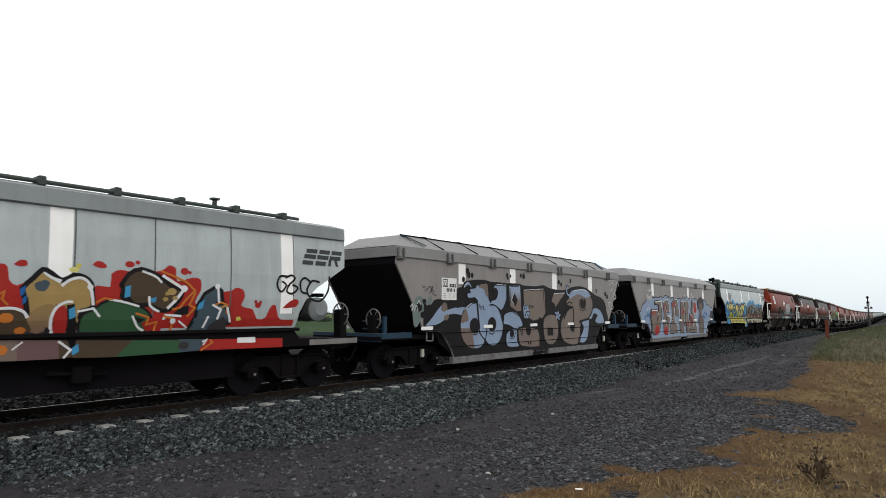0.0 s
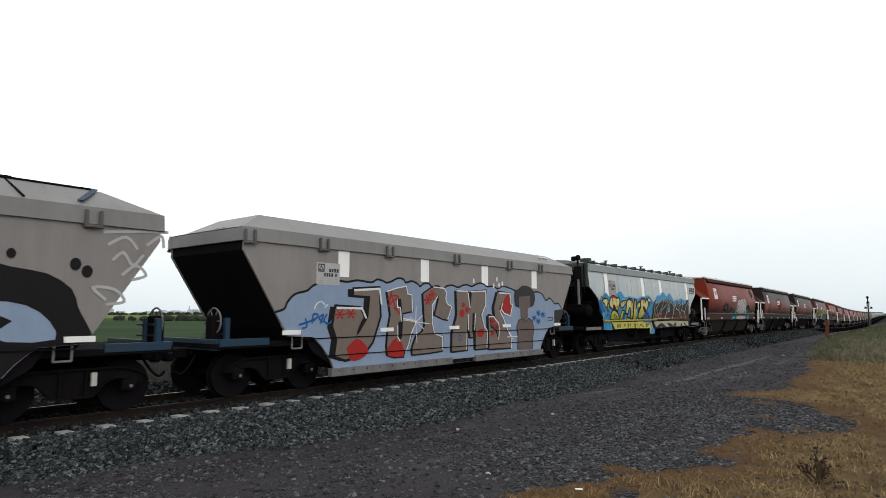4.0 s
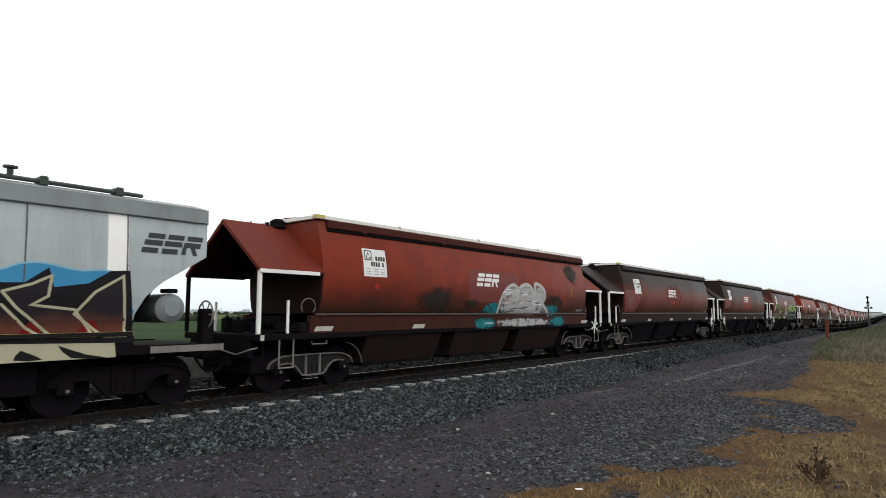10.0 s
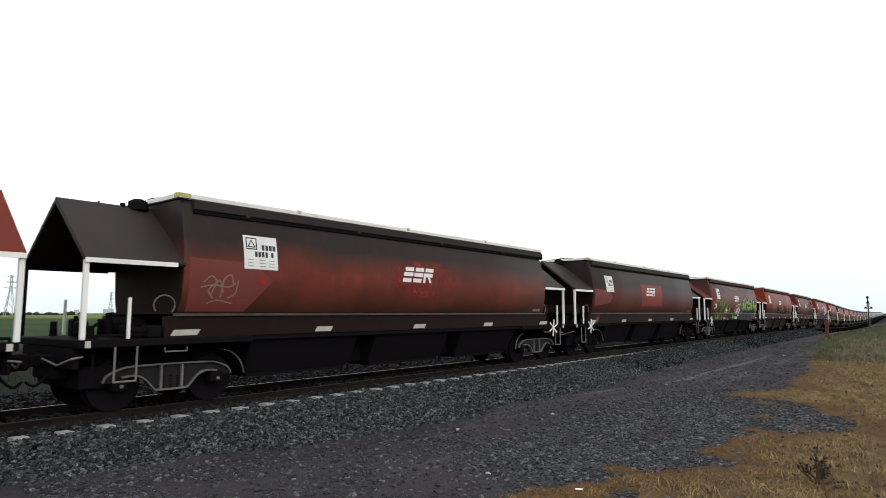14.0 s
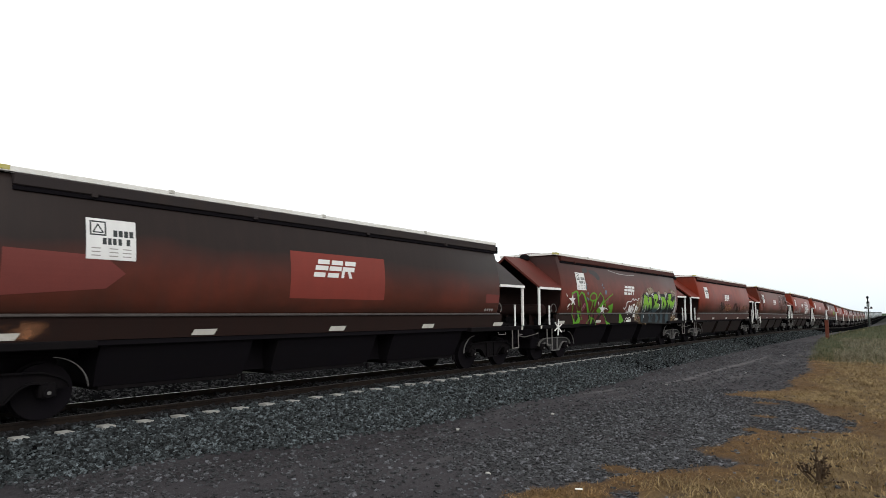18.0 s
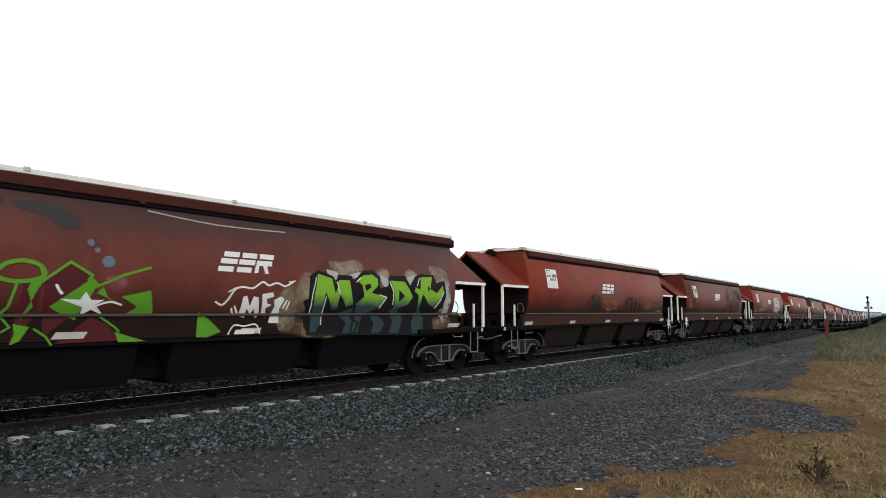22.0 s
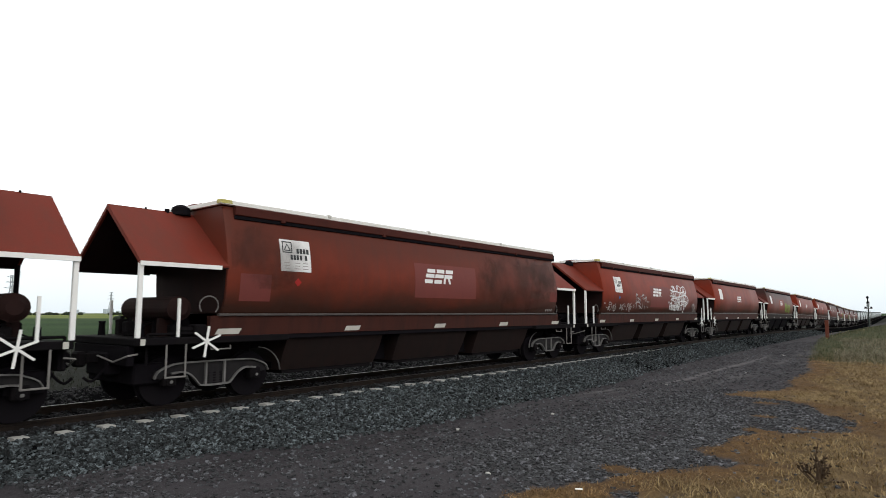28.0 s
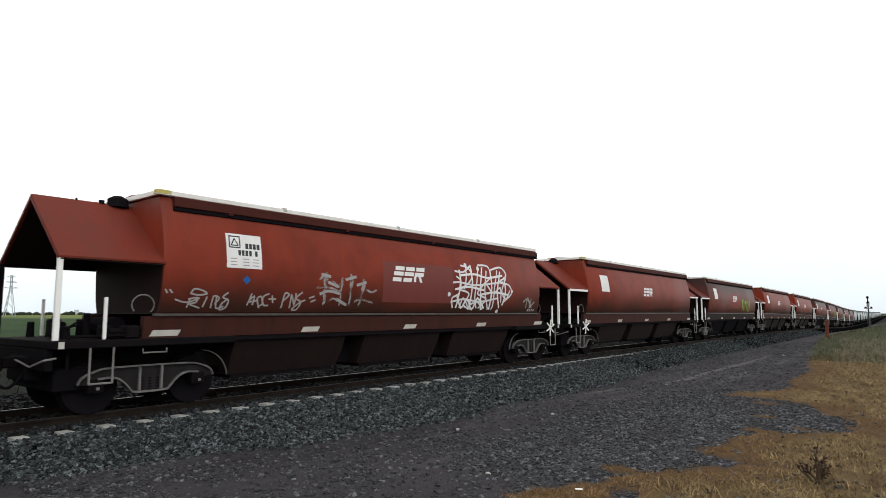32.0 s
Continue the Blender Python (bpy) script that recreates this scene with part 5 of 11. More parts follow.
# -- wagon 3: light grey, blue clouds, yellow letters and black letters --
w = wagons[3]
emblem(w, SG, 5.78, 2.78, 0.36, "dark_grey")
plate(w, SG, -5.12, 2.45, 0.74, 0.66, "mid_grey", "dark_grey")
cloud = [(-6.20, 2.16), (-6.11, 2.25), (-5.97, 2.27), (-5.87, 2.31), (-5.77, 2.43), (-5.65, 2.52), (-5.49, 2.55), (-5.33, 2.50), (-5.16, 2.40), (-4.99, 2.40), (-4.80, 2.45), (-4.57, 2.50), (-4.46, 2.57), (-4.28, 2.56), (-4.10, 2.64), (-3.84, 2.65), (-3.66, 2.53), (-3.54, 2.43), (-3.36, 2.41), (-3.18, 2.42), (-2.99, 2.47), (-2.79, 2.44), (-2.59, 2.42), (-2.39, 2.43), (-2.10, 2.37), (-1.74, 2.41), (-1.54, 2.48), (-1.27, 2.48), (-1.00, 2.48), (-0.78, 2.56), (-0.49, 2.54), (-0.21, 2.41), (-0.03, 2.28), (0.18, 2.27), (0.40, 2.42), (0.58, 2.57), (0.83, 2.60), (1.02, 2.57), (1.21, 2.70), (1.46, 2.76), (1.69, 2.73), (1.90, 2.59), (2.08, 2.60), (2.27, 2.71), (2.50, 2.73), (2.73, 2.61), (2.97, 2.41), (3.22, 2.35), (3.48, 2.43), (3.74, 2.34), (4.01, 2.46), (4.29, 2.50), (4.58, 2.45), (4.87, 2.40), (5.18, 2.43), (5.39, 2.39)]
shape(w, SG, cloud, "sky", 0, curve=2, base=[(5.70, 1.75), (5.62, 1.42), (-5.62, 1.42), (-5.70, 1.75)])
stroke(w, SG, cloud, 0.03, "pale_sky", 1, n=2)
disc(w, SG, -5.96, 2.03, 0.074, "deep_blue", 1, 0.85)
disc(w, SG, -5.60, 1.80, 0.095, "deep_blue", 1, 0.85)
disc(w, SG, -5.25, 1.64, 0.088, "deep_blue", 1, 0.85)
disc(w, SG, -6.09, 2.10, 0.046, "deep_blue", 1, 0.85)
disc(w, SG, -5.34, 1.58, 0.048, "deep_blue", 1, 0.85)
disc(w, SG, -5.13, 1.74, 0.049, "deep_blue", 1, 0.85)
disc(w, SG, -6.08, 1.80, 0.055, "deep_blue", 1, 0.85)
disc(w, SG, -5.10, 1.60, 0.039, "deep_blue", 1, 0.85)
disc(w, SG, -5.49, 2.43, 0.058, "deep_blue", 1, 0.85)
shape(w, SG, [(-6.17, 2.16), (-5.97, 2.24), (-5.70, 1.90), (-5.73, 1.71), (-5.98, 1.80), (-6.12, 2.03)], "deep_blue", 1, curve=2)
stroke(w, SG, [(-5.82, 1.66), (-5.64, 1.68), (-5.56, 1.58)], 0.038, "pale_sky", 2)
stroke(w, SG, [(-5.78, 1.59), (-5.61, 1.59)], 0.038, "pale_sky", 2)
stroke(w, SG, [(-5.78, 2.51), (-5.56, 2.56)], 0.039, "pale_sky", 2)
stroke(w, SG, [(-3.83, 2.32), (-3.48, 2.32)], 0.045, "pale_sky", 2)
stroke(w, SG, [(-3.77, 2.24), (-3.42, 2.23)], 0.045, "pale_sky", 2)
outlined(w, SG, [(-5.98, 2.29), (-5.92, 2.38), (-5.82, 2.37), (-5.83, 2.26), (-5.91, 2.20), (-5.97, 2.22)], M_YELLOW_FADE, 3, 2, 0.037, "black")
stroke(w, SG, [(-5.90, 2.37), (-5.93, 2.24)], 0.019, "black", 5)
stroke(w, SG, [(-5.85, 2.37), (-5.88, 2.24)], 0.019, "black", 5)
outlined(w, SG, [(-5.81, 2.22), (-5.72, 2.28), (-5.46, 2.31), (-5.32, 2.30), (-5.28, 2.20), (-5.34, 2.05), (-5.43, 1.90), (-5.52, 1.95), (-5.62, 2.09), (-5.77, 2.15)], M_YELLOW_FADE, 3, 0, 0.058, "black")
outlined(w, SG, [(-5.28, 2.15), (-5.20, 2.10), (-5.20, 1.90), (-5.23, 1.78), (-5.34, 1.80), (-5.30, 1.95)], M_YELLOW_FADE, 3, 0, 0.059, "black")
stroke(w, SG, [(-5.77, 2.34), (-5.46, 2.33), (-5.22, 2.25)], 0.029, "black", 5)
outlined(w, SG, [(-5.14, 1.97), (-5.14, 2.15), (-5.07, 2.25), (-5.02, 2.35), (-4.83, 2.43), (-4.56, 2.42), (-4.38, 2.34), (-4.22, 2.39), (-4.04, 2.29), (-4.08, 2.08), (-4.18, 1.92), (-4.30, 1.78), (-4.46, 1.86), (-4.61, 2.01), (-4.73, 2.01), (-4.70, 1.86), (-4.40, 1.78), (-4.16, 1.65), (-4.02, 1.46), (-4.06, 1.39), (-4.91, 1.41), (-4.97, 1.51), (-4.90, 1.71), (-4.75, 1.81), (-4.90, 1.88)], M_YELLOW_FADE, 3, 2, 0.083, "black")
shape(w, SG, [(-4.96, 2.36), (-4.79, 2.43), (-4.54, 2.40), (-4.46, 2.33), (-4.62, 2.33), (-4.74, 2.35), (-4.75, 2.06), (-4.81, 2.02), (-4.84, 2.31)], "red", 5, curve=2)
stroke(w, SG, [(-4.73, 1.98), (-4.62, 1.86), (-4.49, 1.81)], 0.041, "black", 5)
shape(w, SG, [(-4.73, 1.98), (-4.54, 1.96), (-4.49, 1.86), (-4.66, 1.88)], "black", 5, curve=2)
stroke(w, SG, [(-4.65, 1.66), (-4.38, 1.57), (-4.28, 1.47), (-4.49, 1.49), (-4.66, 1.64)], 0.032, "black", 5)
stroke(w, SG, [(-5.15, 2.20), (-5.04, 2.25)], 0.04, "black", 5)
stroke(w, SG, [(-4.44, 2.34), (-4.48, 2.22), (-4.38, 2.18)], 0.031, "black", 5)
disc(w, SG, -4.25, 1.97, 0.095, "orange", 6)
disc(w, SG, -4.38, 2.07, 0.031, "orange", 6)
disc(w, SG, -4.40, 1.97, 0.042, "orange", 6)
disc(w, SG, -4.43, 2.12, 0.021, "orange", 6)
stroke(w, SG, [(-5.11, 2.13), (-4.99, 2.26), (-4.89, 2.34)], 0.03, "lemon", 5)
stroke(w, SG, [(-4.84, 1.61), (-4.70, 1.71)], 0.03, "lemon", 5)
outlined(w, SG, [(-3.96, 1.97), (-3.93, 2.14), (-3.71, 2.23), (-3.42, 2.25), (-3.36, 2.16), (-3.55, 2.04), (-3.78, 1.93)], M_YELLOW_FADE, 3, 2, 0.067, "black")
stroke(w, SG, [(-3.90, 2.03), (-3.71, 2.13), (-3.47, 2.16)], 0.027, "black", 5)
outlined(w, SG, [(-3.97, 1.39), (-3.89, 1.65), (-3.77, 1.81), (-3.51, 1.78), (-3.45, 1.67), (-3.64, 1.69), (-3.64, 1.49), (-3.81, 1.38)], M_YELLOW_FADE, 3, 2, 0.067, "black")
shape(w, SG, [(-3.59, 1.65), (-3.44, 1.69), (-3.40, 1.37), (-3.59, 1.38)], "deep_blue", 3)
outlined(w, SG, [(-3.34, 1.93), (-3.29, 2.15), (-3.15, 2.30), (-2.84, 2.34), (-2.63, 2.26), (-2.54, 1.94), (-2.54, 1.41), (-2.77, 1.41), (-2.84, 1.82), (-2.96, 1.92), (-3.07, 1.82), (-3.13, 1.65), (-3.38, 1.69)], M_YELLOW_FADE, 3, 2, 0.093, "black")
outlined(w, SG, [(-3.23, 1.37), (-3.14, 1.54), (-3.04, 1.48), (-2.72, 1.47), (-2.73, 1.36)], M_YELLOW_FADE, 3, 0, 0.057, "black")
shape(w, SG, [(-3.04, 1.53), (-3.02, 1.82), (-2.92, 1.88), (-2.83, 1.51)], "sky", 4)
shape(w, SG, [(-2.94, 2.29), (-2.68, 2.30), (-2.60, 2.21), (-2.73, 2.23), (-2.74, 2.05), (-2.79, 2.04), (-2.81, 2.20)], "red", 5)
stroke(w, SG, [(-2.74, 1.82), (-2.64, 1.97)], 0.035, "orange", 6, bend=False)
stroke(w, SG, [(-2.76, 1.76), (-2.59, 1.79)], 0.035, "orange", 6, bend=False)
stroke(w, SG, [(-2.72, 1.69), (-2.58, 1.82)], 0.035, "orange", 6, bend=False)
outlined(w, SG, [(-2.38, 2.30), (-2.16, 2.31), (-2.18, 2.00), (-2.22, 1.88), (-2.02, 2.13), (-1.73, 2.24), (-1.65, 2.08), (-1.78, 1.83), (-1.92, 1.64), (-2.17, 1.34), (-2.39, 1.35), (-2.47, 1.38), (-2.47, 1.88)], M_YELLOW_FADE, 3, 2, 0.1, "black")
shape(w, SG, [(-2.12, 1.64), (-2.06, 1.95), (-1.92, 2.07), (-1.93, 1.76), (-2.04, 1.40)], "sky", 4, curve=2)
disc(w, SG, -2.32, 2.24, 0.036, "orange", 6)
disc(w, SG, -2.27, 2.17, 0.036, "orange", 6)
disc(w, SG, -2.33, 2.10, 0.036, "orange", 6)
disc(w, SG, -2.25, 2.08, 0.036, "orange", 6)
outlined(w, SG, [(-1.62, 2.01), (-1.63, 2.27), (-1.43, 2.37), (-1.11, 2.36), (-1.03, 2.22), (-0.83, 2.38), (-0.66, 2.23), (-0.72, 1.96), (-0.93, 1.70), (-1.14, 1.45), (-1.43, 1.45), (-1.55, 1.39), (-1.85, 1.46), (-1.92, 1.70), (-1.86, 1.89), (-1.65, 1.95)], M_YELLOW_FADE, 3, 2, 0.104, "black")
shape(w, SG, [(-1.51, 2.36), (-1.03, 2.38), (-1.13, 2.31), (-1.19, 2.33), (-1.20, 2.12), (-1.27, 2.12), (-1.29, 2.30), (-1.47, 2.31)], "red", 5)
shape(w, SG, [(-1.01, 1.90), (-1.26, 2.05), (-1.33, 1.89), (-1.08, 1.69), (-0.87, 1.74)], "black", 5, curve=2)
disc(w, SG, -1.71, 1.83, 0.037, "orange", 6, 0.7)
disc(w, SG, -1.60, 1.74, 0.037, "orange", 6, 0.7)
disc(w, SG, -1.51, 1.79, 0.038, "orange", 6, 0.7)
disc(w, SG, -1.75, 1.73, 0.037, "orange", 6, 0.7)
shape(w, SG, [(-1.47, 1.33), (-1.30, 1.58), (-1.00, 1.77), (-0.76, 1.83), (-0.49, 1.63), (-0.26, 1.36), (-0.32, 1.23), (-1.39, 1.26)], "deep_blue", 4)
outlined(w, SG, [(-0.96, 1.38), (-0.92, 1.61), (-0.73, 1.66), (-0.49, 1.50), (-0.45, 1.34)], M_YELLOW_FADE, 3, 2, 0.066, "black")
shape(w, SG, [(-0.89, 1.61), (-0.62, 1.64), (-0.71, 1.56), (-0.70, 1.44), (-0.78, 1.44), (-0.81, 1.56)], "red", 5)
outlined(w, SG, [(-0.76, 2.32), (-0.61, 2.43), (-0.39, 2.39), (-0.31, 2.25), (-0.52, 2.22)], M_YELLOW_FADE, 3, 2, 0.054, "black")
disc(w, SG, -0.52, 2.10, 0.107, "deep_blue", 4, 0.9)
disc(w, SG, -0.26, 2.17, 0.068, "deep_blue", 4, 0.9)
disc(w, SG, -0.41, 1.77, 0.067, "deep_blue", 4, 0.9)
disc(w, SG, -0.16, 1.90, 0.054, "deep_blue", 4, 0.9)
shape(w, SG, [(-0.13, 1.36), (-0.07, 1.71), (-0.07, 1.97), (0.04, 2.14), (0.23, 2.30), (0.37, 2.33), (0.41, 2.20), (0.84, 2.27), (1.22, 2.40), (1.45, 2.47), (1.51, 2.36), (1.62, 2.30), (2.05, 2.44), (2.34, 2.57), (2.38, 2.33), (2.62, 2.37), (2.89, 2.28), (3.15, 2.05), (3.65, 2.44), (3.72, 2.55), (3.76, 2.17), (4.11, 2.18), (4.42, 2.43), (4.50, 2.12), (4.98, 2.20), (5.30, 2.42), (5.60, 2.44), (5.73, 1.21)], "black", 2, "letter_shadow")
shape(w, SG, [(0.10, 1.44), (0.14, 1.65), (0.19, 1.92), (0.22, 2.14), (0.38, 2.26), (0.38, 1.82), (0.36, 1.54), (0.78, 1.63), (0.79, 1.40)], M_TONGUE, 4, "letter")
stroke(w, SG, [(0.10, 1.44), (0.14, 1.65), (0.19, 1.92), (0.22, 2.14), (0.38, 2.26), (0.38, 1.82), (0.36, 1.54), (0.78, 1.63), (0.79, 1.40), (0.10, 1.44)], 0.033, "bone", 5, "letter_outline", bend=False)
shape(w, SG, [(0.41, 1.93), (0.84, 2.21), (1.46, 2.40), (1.49, 2.24), (1.23, 1.99), (0.87, 1.70), (1.16, 1.62), (1.07, 1.42), (0.81, 1.42)], M_TONGUE, 4, "letter")
stroke(w, SG, [(0.41, 1.93), (0.84, 2.21), (1.46, 2.40), (1.49, 2.24), (1.23, 1.99), (0.87, 1.70), (1.16, 1.62), (1.07, 1.42), (0.81, 1.42), (0.41, 1.93)], 0.034, "bone", 5, "letter_outline", bend=False)
shape(w, SG, [(1.10, 1.42), (1.18, 1.82), (1.91, 2.13), (2.31, 2.49), (2.32, 2.20), (2.06, 1.95), (1.70, 1.38)], M_TONGUE, 4, "letter")
stroke(w, SG, [(1.10, 1.42), (1.18, 1.82), (1.91, 2.13), (2.31, 2.49), (2.32, 2.20), (2.06, 1.95), (1.70, 1.38), (1.10, 1.42)], 0.037, "bone", 5, "letter_outline", bend=False)
shape(w, SG, [(1.78, 1.40), (2.01, 1.74), (2.40, 1.79), (2.42, 2.27), (2.74, 2.21), (3.11, 2.00), (2.99, 1.90), (2.92, 1.38), (2.63, 1.36), (2.36, 1.42)], M_TONGUE, 4, "letter")
stroke(w, SG, [(1.78, 1.40), (2.01, 1.74), (2.40, 1.79), (2.42, 2.27), (2.74, 2.21), (3.11, 2.00), (2.99, 1.90), (2.92, 1.38), (2.63, 1.36), (2.36, 1.42), (1.78, 1.40)], 0.039, "bone", 5, "letter_outline", bend=False)
shape(w, SG, [(2.89, 1.38), (3.09, 1.90), (3.68, 2.47), (3.72, 2.24), (3.41, 1.90), (3.85, 1.84), (4.17, 1.49), (4.39, 1.35), (3.19, 1.35)], M_TONGUE, 4, "letter")
stroke(w, SG, [(2.89, 1.38), (3.09, 1.90), (3.68, 2.47), (3.72, 2.24), (3.41, 1.90), (3.85, 1.84), (4.17, 1.49), (4.39, 1.35), (3.19, 1.35), (2.89, 1.38)], 0.041, "bone", 5, "letter_outline", bend=False)
shape(w, SG, [(3.84, 2.04), (4.20, 2.16), (4.46, 2.30), (4.43, 1.98), (4.22, 1.84), (4.80, 1.77), (5.11, 1.34), (4.52, 1.35), (4.03, 1.80)], M_TONGUE, 4, "letter")
stroke(w, SG, [(3.84, 2.04), (4.20, 2.16), (4.46, 2.30), (4.43, 1.98), (4.22, 1.84), (4.80, 1.77), (5.11, 1.34), (4.52, 1.35), (4.03, 1.80), (3.84, 2.04)], 0.043, "bone", 5, "letter_outline", bend=False)
shape(w, SG, [(4.80, 1.70), (5.08, 2.06), (5.50, 2.34), (5.58, 1.33), (5.25, 1.33)], M_TONGUE, 4, "letter")
stroke(w, SG, [(4.80, 1.70), (5.08, 2.06), (5.50, 2.34), (5.58, 1.33), (5.25, 1.33), (4.80, 1.70)], 0.044, "bone", 5, "letter_outline", bend=False)
shape(w, SG, [(2.08, 1.79), (2.28, 2.14), (2.40, 1.83), (2.34, 1.79)], "sky", 6)
shape(w, SG, [(0.50, 1.73), (0.54, 1.95), (0.63, 1.73)], "charcoal", 5, curve=2)
shape(w, SG, [(1.37, 1.53), (1.41, 1.76), (1.52, 1.53)], "charcoal", 5, curve=2)
shape(w, SG, [(1.90, 1.49), (1.94, 1.73), (2.06, 1.48)], "charcoal", 5, curve=2)
shape(w, SG, [(3.37, 1.53), (3.42, 1.79), (3.55, 1.53)], "charcoal", 5, curve=2)
shape(w, SG, [(2.71, 1.54), (2.76, 1.79), (2.89, 1.54)], "charcoal", 5, curve=2)
shape(w, SG, [(0.81, 1.42), (0.81, 1.56), (0.93, 1.63), (1.02, 1.42)], "blood", 5, curve=2)
shape(w, SG, [(1.00, 1.42), (1.00, 1.56), (1.12, 1.62), (1.21, 1.41)], "blood", 5, curve=2)
shape(w, SG, [(2.16, 1.40), (2.16, 1.54), (2.30, 1.62), (2.40, 1.39)], "blood", 5, curve=2)
shape(w, SG, [(4.10, 1.36), (4.15, 1.52), (4.31, 1.60), (4.39, 1.35)], "blood", 5, curve=2)
shape(w, SG, [(0.33, 1.43), (0.33, 1.56), (0.44, 1.63), (0.52, 1.43)], "blood", 5, curve=2)
shape(w, SG, [(2.76, 1.38), (2.78, 1.54), (2.92, 1.61), (3.01, 1.38)], "blood", 5, curve=2)
shape(w, SG, [(4.85, 1.34), (4.92, 1.51), (5.10, 1.60), (5.17, 1.34)], "blood", 5, curve=2)
stroke(w, SG, [(0.41, 2.18), (0.90, 2.26), (1.41, 2.45)], 0.029, "silver", 6, bend=False)
stroke(w, SG, [(1.63, 2.24), (2.31, 2.51)], 0.031, "silver", 6, bend=False)
stroke(w, SG, [(0.14, 1.87), (0.24, 2.14)], 0.027, "silver", 6, bend=False)
stroke(w, SG, [(2.50, 2.32), (2.82, 2.21)], 0.032, "silver", 6, bend=False)
stroke(w, SG, [(3.18, 2.05), (3.65, 2.41)], 0.034, "silver", 6, bend=False)
shape(w, SG, [(-5.74, 1.31), (-4.94, 1.30), (-4.85, 0.96), (-5.73, 0.99)], "sky", 1, "sill_paint")
shape(w, SG, [(-4.94, 1.30), (-4.01, 1.29), (-4.00, 1.00), (-4.60, 0.99)], "yellow", 1, "sill_paint")
shape(w, SG, [(-4.04, 1.29), (-0.50, 1.30), (-0.28, 0.96), (-3.36, 1.01), (-4.03, 1.00)], "yellow", 1, "sill_paint")
stroke(w, SG, [(-5.62, 1.28), (-5.56, 1.00)], 0.047, "deep_blue", 2, bend=False)
stroke(w, SG, [(-5.49, 1.28), (-5.41, 1.01)], 0.048, "deep_blue", 2, bend=False)
stroke(w, SG, [(-5.17, 1.27), (-5.18, 1.00)], 0.048, "deep_blue", 2, bend=False)
stroke(w, SG, [(-5.07, 1.15), (-4.96, 1.26)], 0.049, "deep_blue", 2, bend=False)
shape(w, SG, [(-5.15, 1.27), (-4.96, 1.26), (-5.05, 1.02), (-5.21, 1.00)], "sky", 2)
disc(w, SG, -4.29, 1.13, 0.104, "mud", 2, 0.9)
disc(w, SG, -4.06, 1.14, 0.105, "mud", 2, 0.9)
disc(w, SG, -3.58, 1.14, 0.065, "mud", 2, 0.9)
disc(w, SG, -3.49, 1.17, 0.055, "mud", 2, 0.9)
disc(w, SG, -3.15, 1.13, 0.112, "mud", 2, 0.9)
disc(w, SG, -2.93, 1.15, 0.080, "mud", 2, 0.9)
disc(w, SG, -2.34, 1.12, 0.130, "mud", 2, 0.9)
disc(w, SG, -2.03, 1.14, 0.060, "mud", 2, 0.9)
disc(w, SG, -0.91, 1.12, 0.129, "mud", 2, 0.9)
disc(w, SG, -0.66, 1.16, 0.078, "mud", 2, 0.9)
stroke(w, SG, [(-4.89, 1.24), (-4.58, 0.99)], 0.03, "black", 2, bend=False)
stroke(w, SG, [(-1.84, 1.03), (-1.65, 1.15), (-1.31, 1.03)], 0.049, "black", 2)
shape(w, SG, [(-5.00, 1.30), (-4.91, 1.30), (-4.63, 0.98), (-4.78, 0.98)], "black", 2)
shape(w, SG, [(-0.58, 1.28), (-0.32, 1.29), (-0.05, 0.93), (0.13, 0.92), (0.14, 0.70), (-0.27, 0.67), (-0.52, 0.71), (-0.28, 0.94)], "sky", 2, "sill_paint")
stroke(w, SG, [(-0.36, 1.26), (-0.05, 0.90)], 0.04, "white", 3, bend=False)
shape(w, SG, [(-0.52, 1.00), (-0.28, 0.99), (-0.17, 0.85), (-0.41, 0.68), (-0.55, 0.71)], "yellow", 2)
shape(w, SG, [(0.05, 1.27), (5.41, 1.30), (5.45, 0.98), (0.24, 0.96)], "bone", 1, "sill_paint")
shape(w, SG, [(0.08, 1.23), (0.41, 1.00), (0.88, 1.17), (1.08, 0.99), (0.18, 0.92)], "black", 2, curve=2)
shape(w, SG, [(1.01, 1.22), (1.26, 1.16), (1.88, 0.95), (1.14, 0.98)], "black", 2, curve=2)
shape(w, SG, [(1.95, 1.18), (2.32, 0.96), (3.02, 0.97), (2.54, 1.14)], "black", 2, curve=2)
shape(w, SG, [(3.01, 1.12), (3.37, 1.19), (3.31, 0.96), (3.02, 0.97)], "black", 2, curve=2)
shape(w, SG, [(4.13, 1.15), (4.41, 1.00), (4.04, 1.01)], "black", 2, curve=2)
shape(w, SG, [(4.60, 1.21), (5.00, 1.05), (5.31, 0.98), (4.80, 1.00)], "black", 2, curve=2)
for o in list(w.children):
    if o.name.startswith("ledge"):
        o.material_slots[0].link = "OBJECT"
        o.material_slots[0].material = INKS["mustard"]
lp = bmesh.new()
box(lp, 1.468, 1.473, 0.35, 5.68, 1.332, 1.398)
part("ledge_paint", lp, INKS["black"], w)

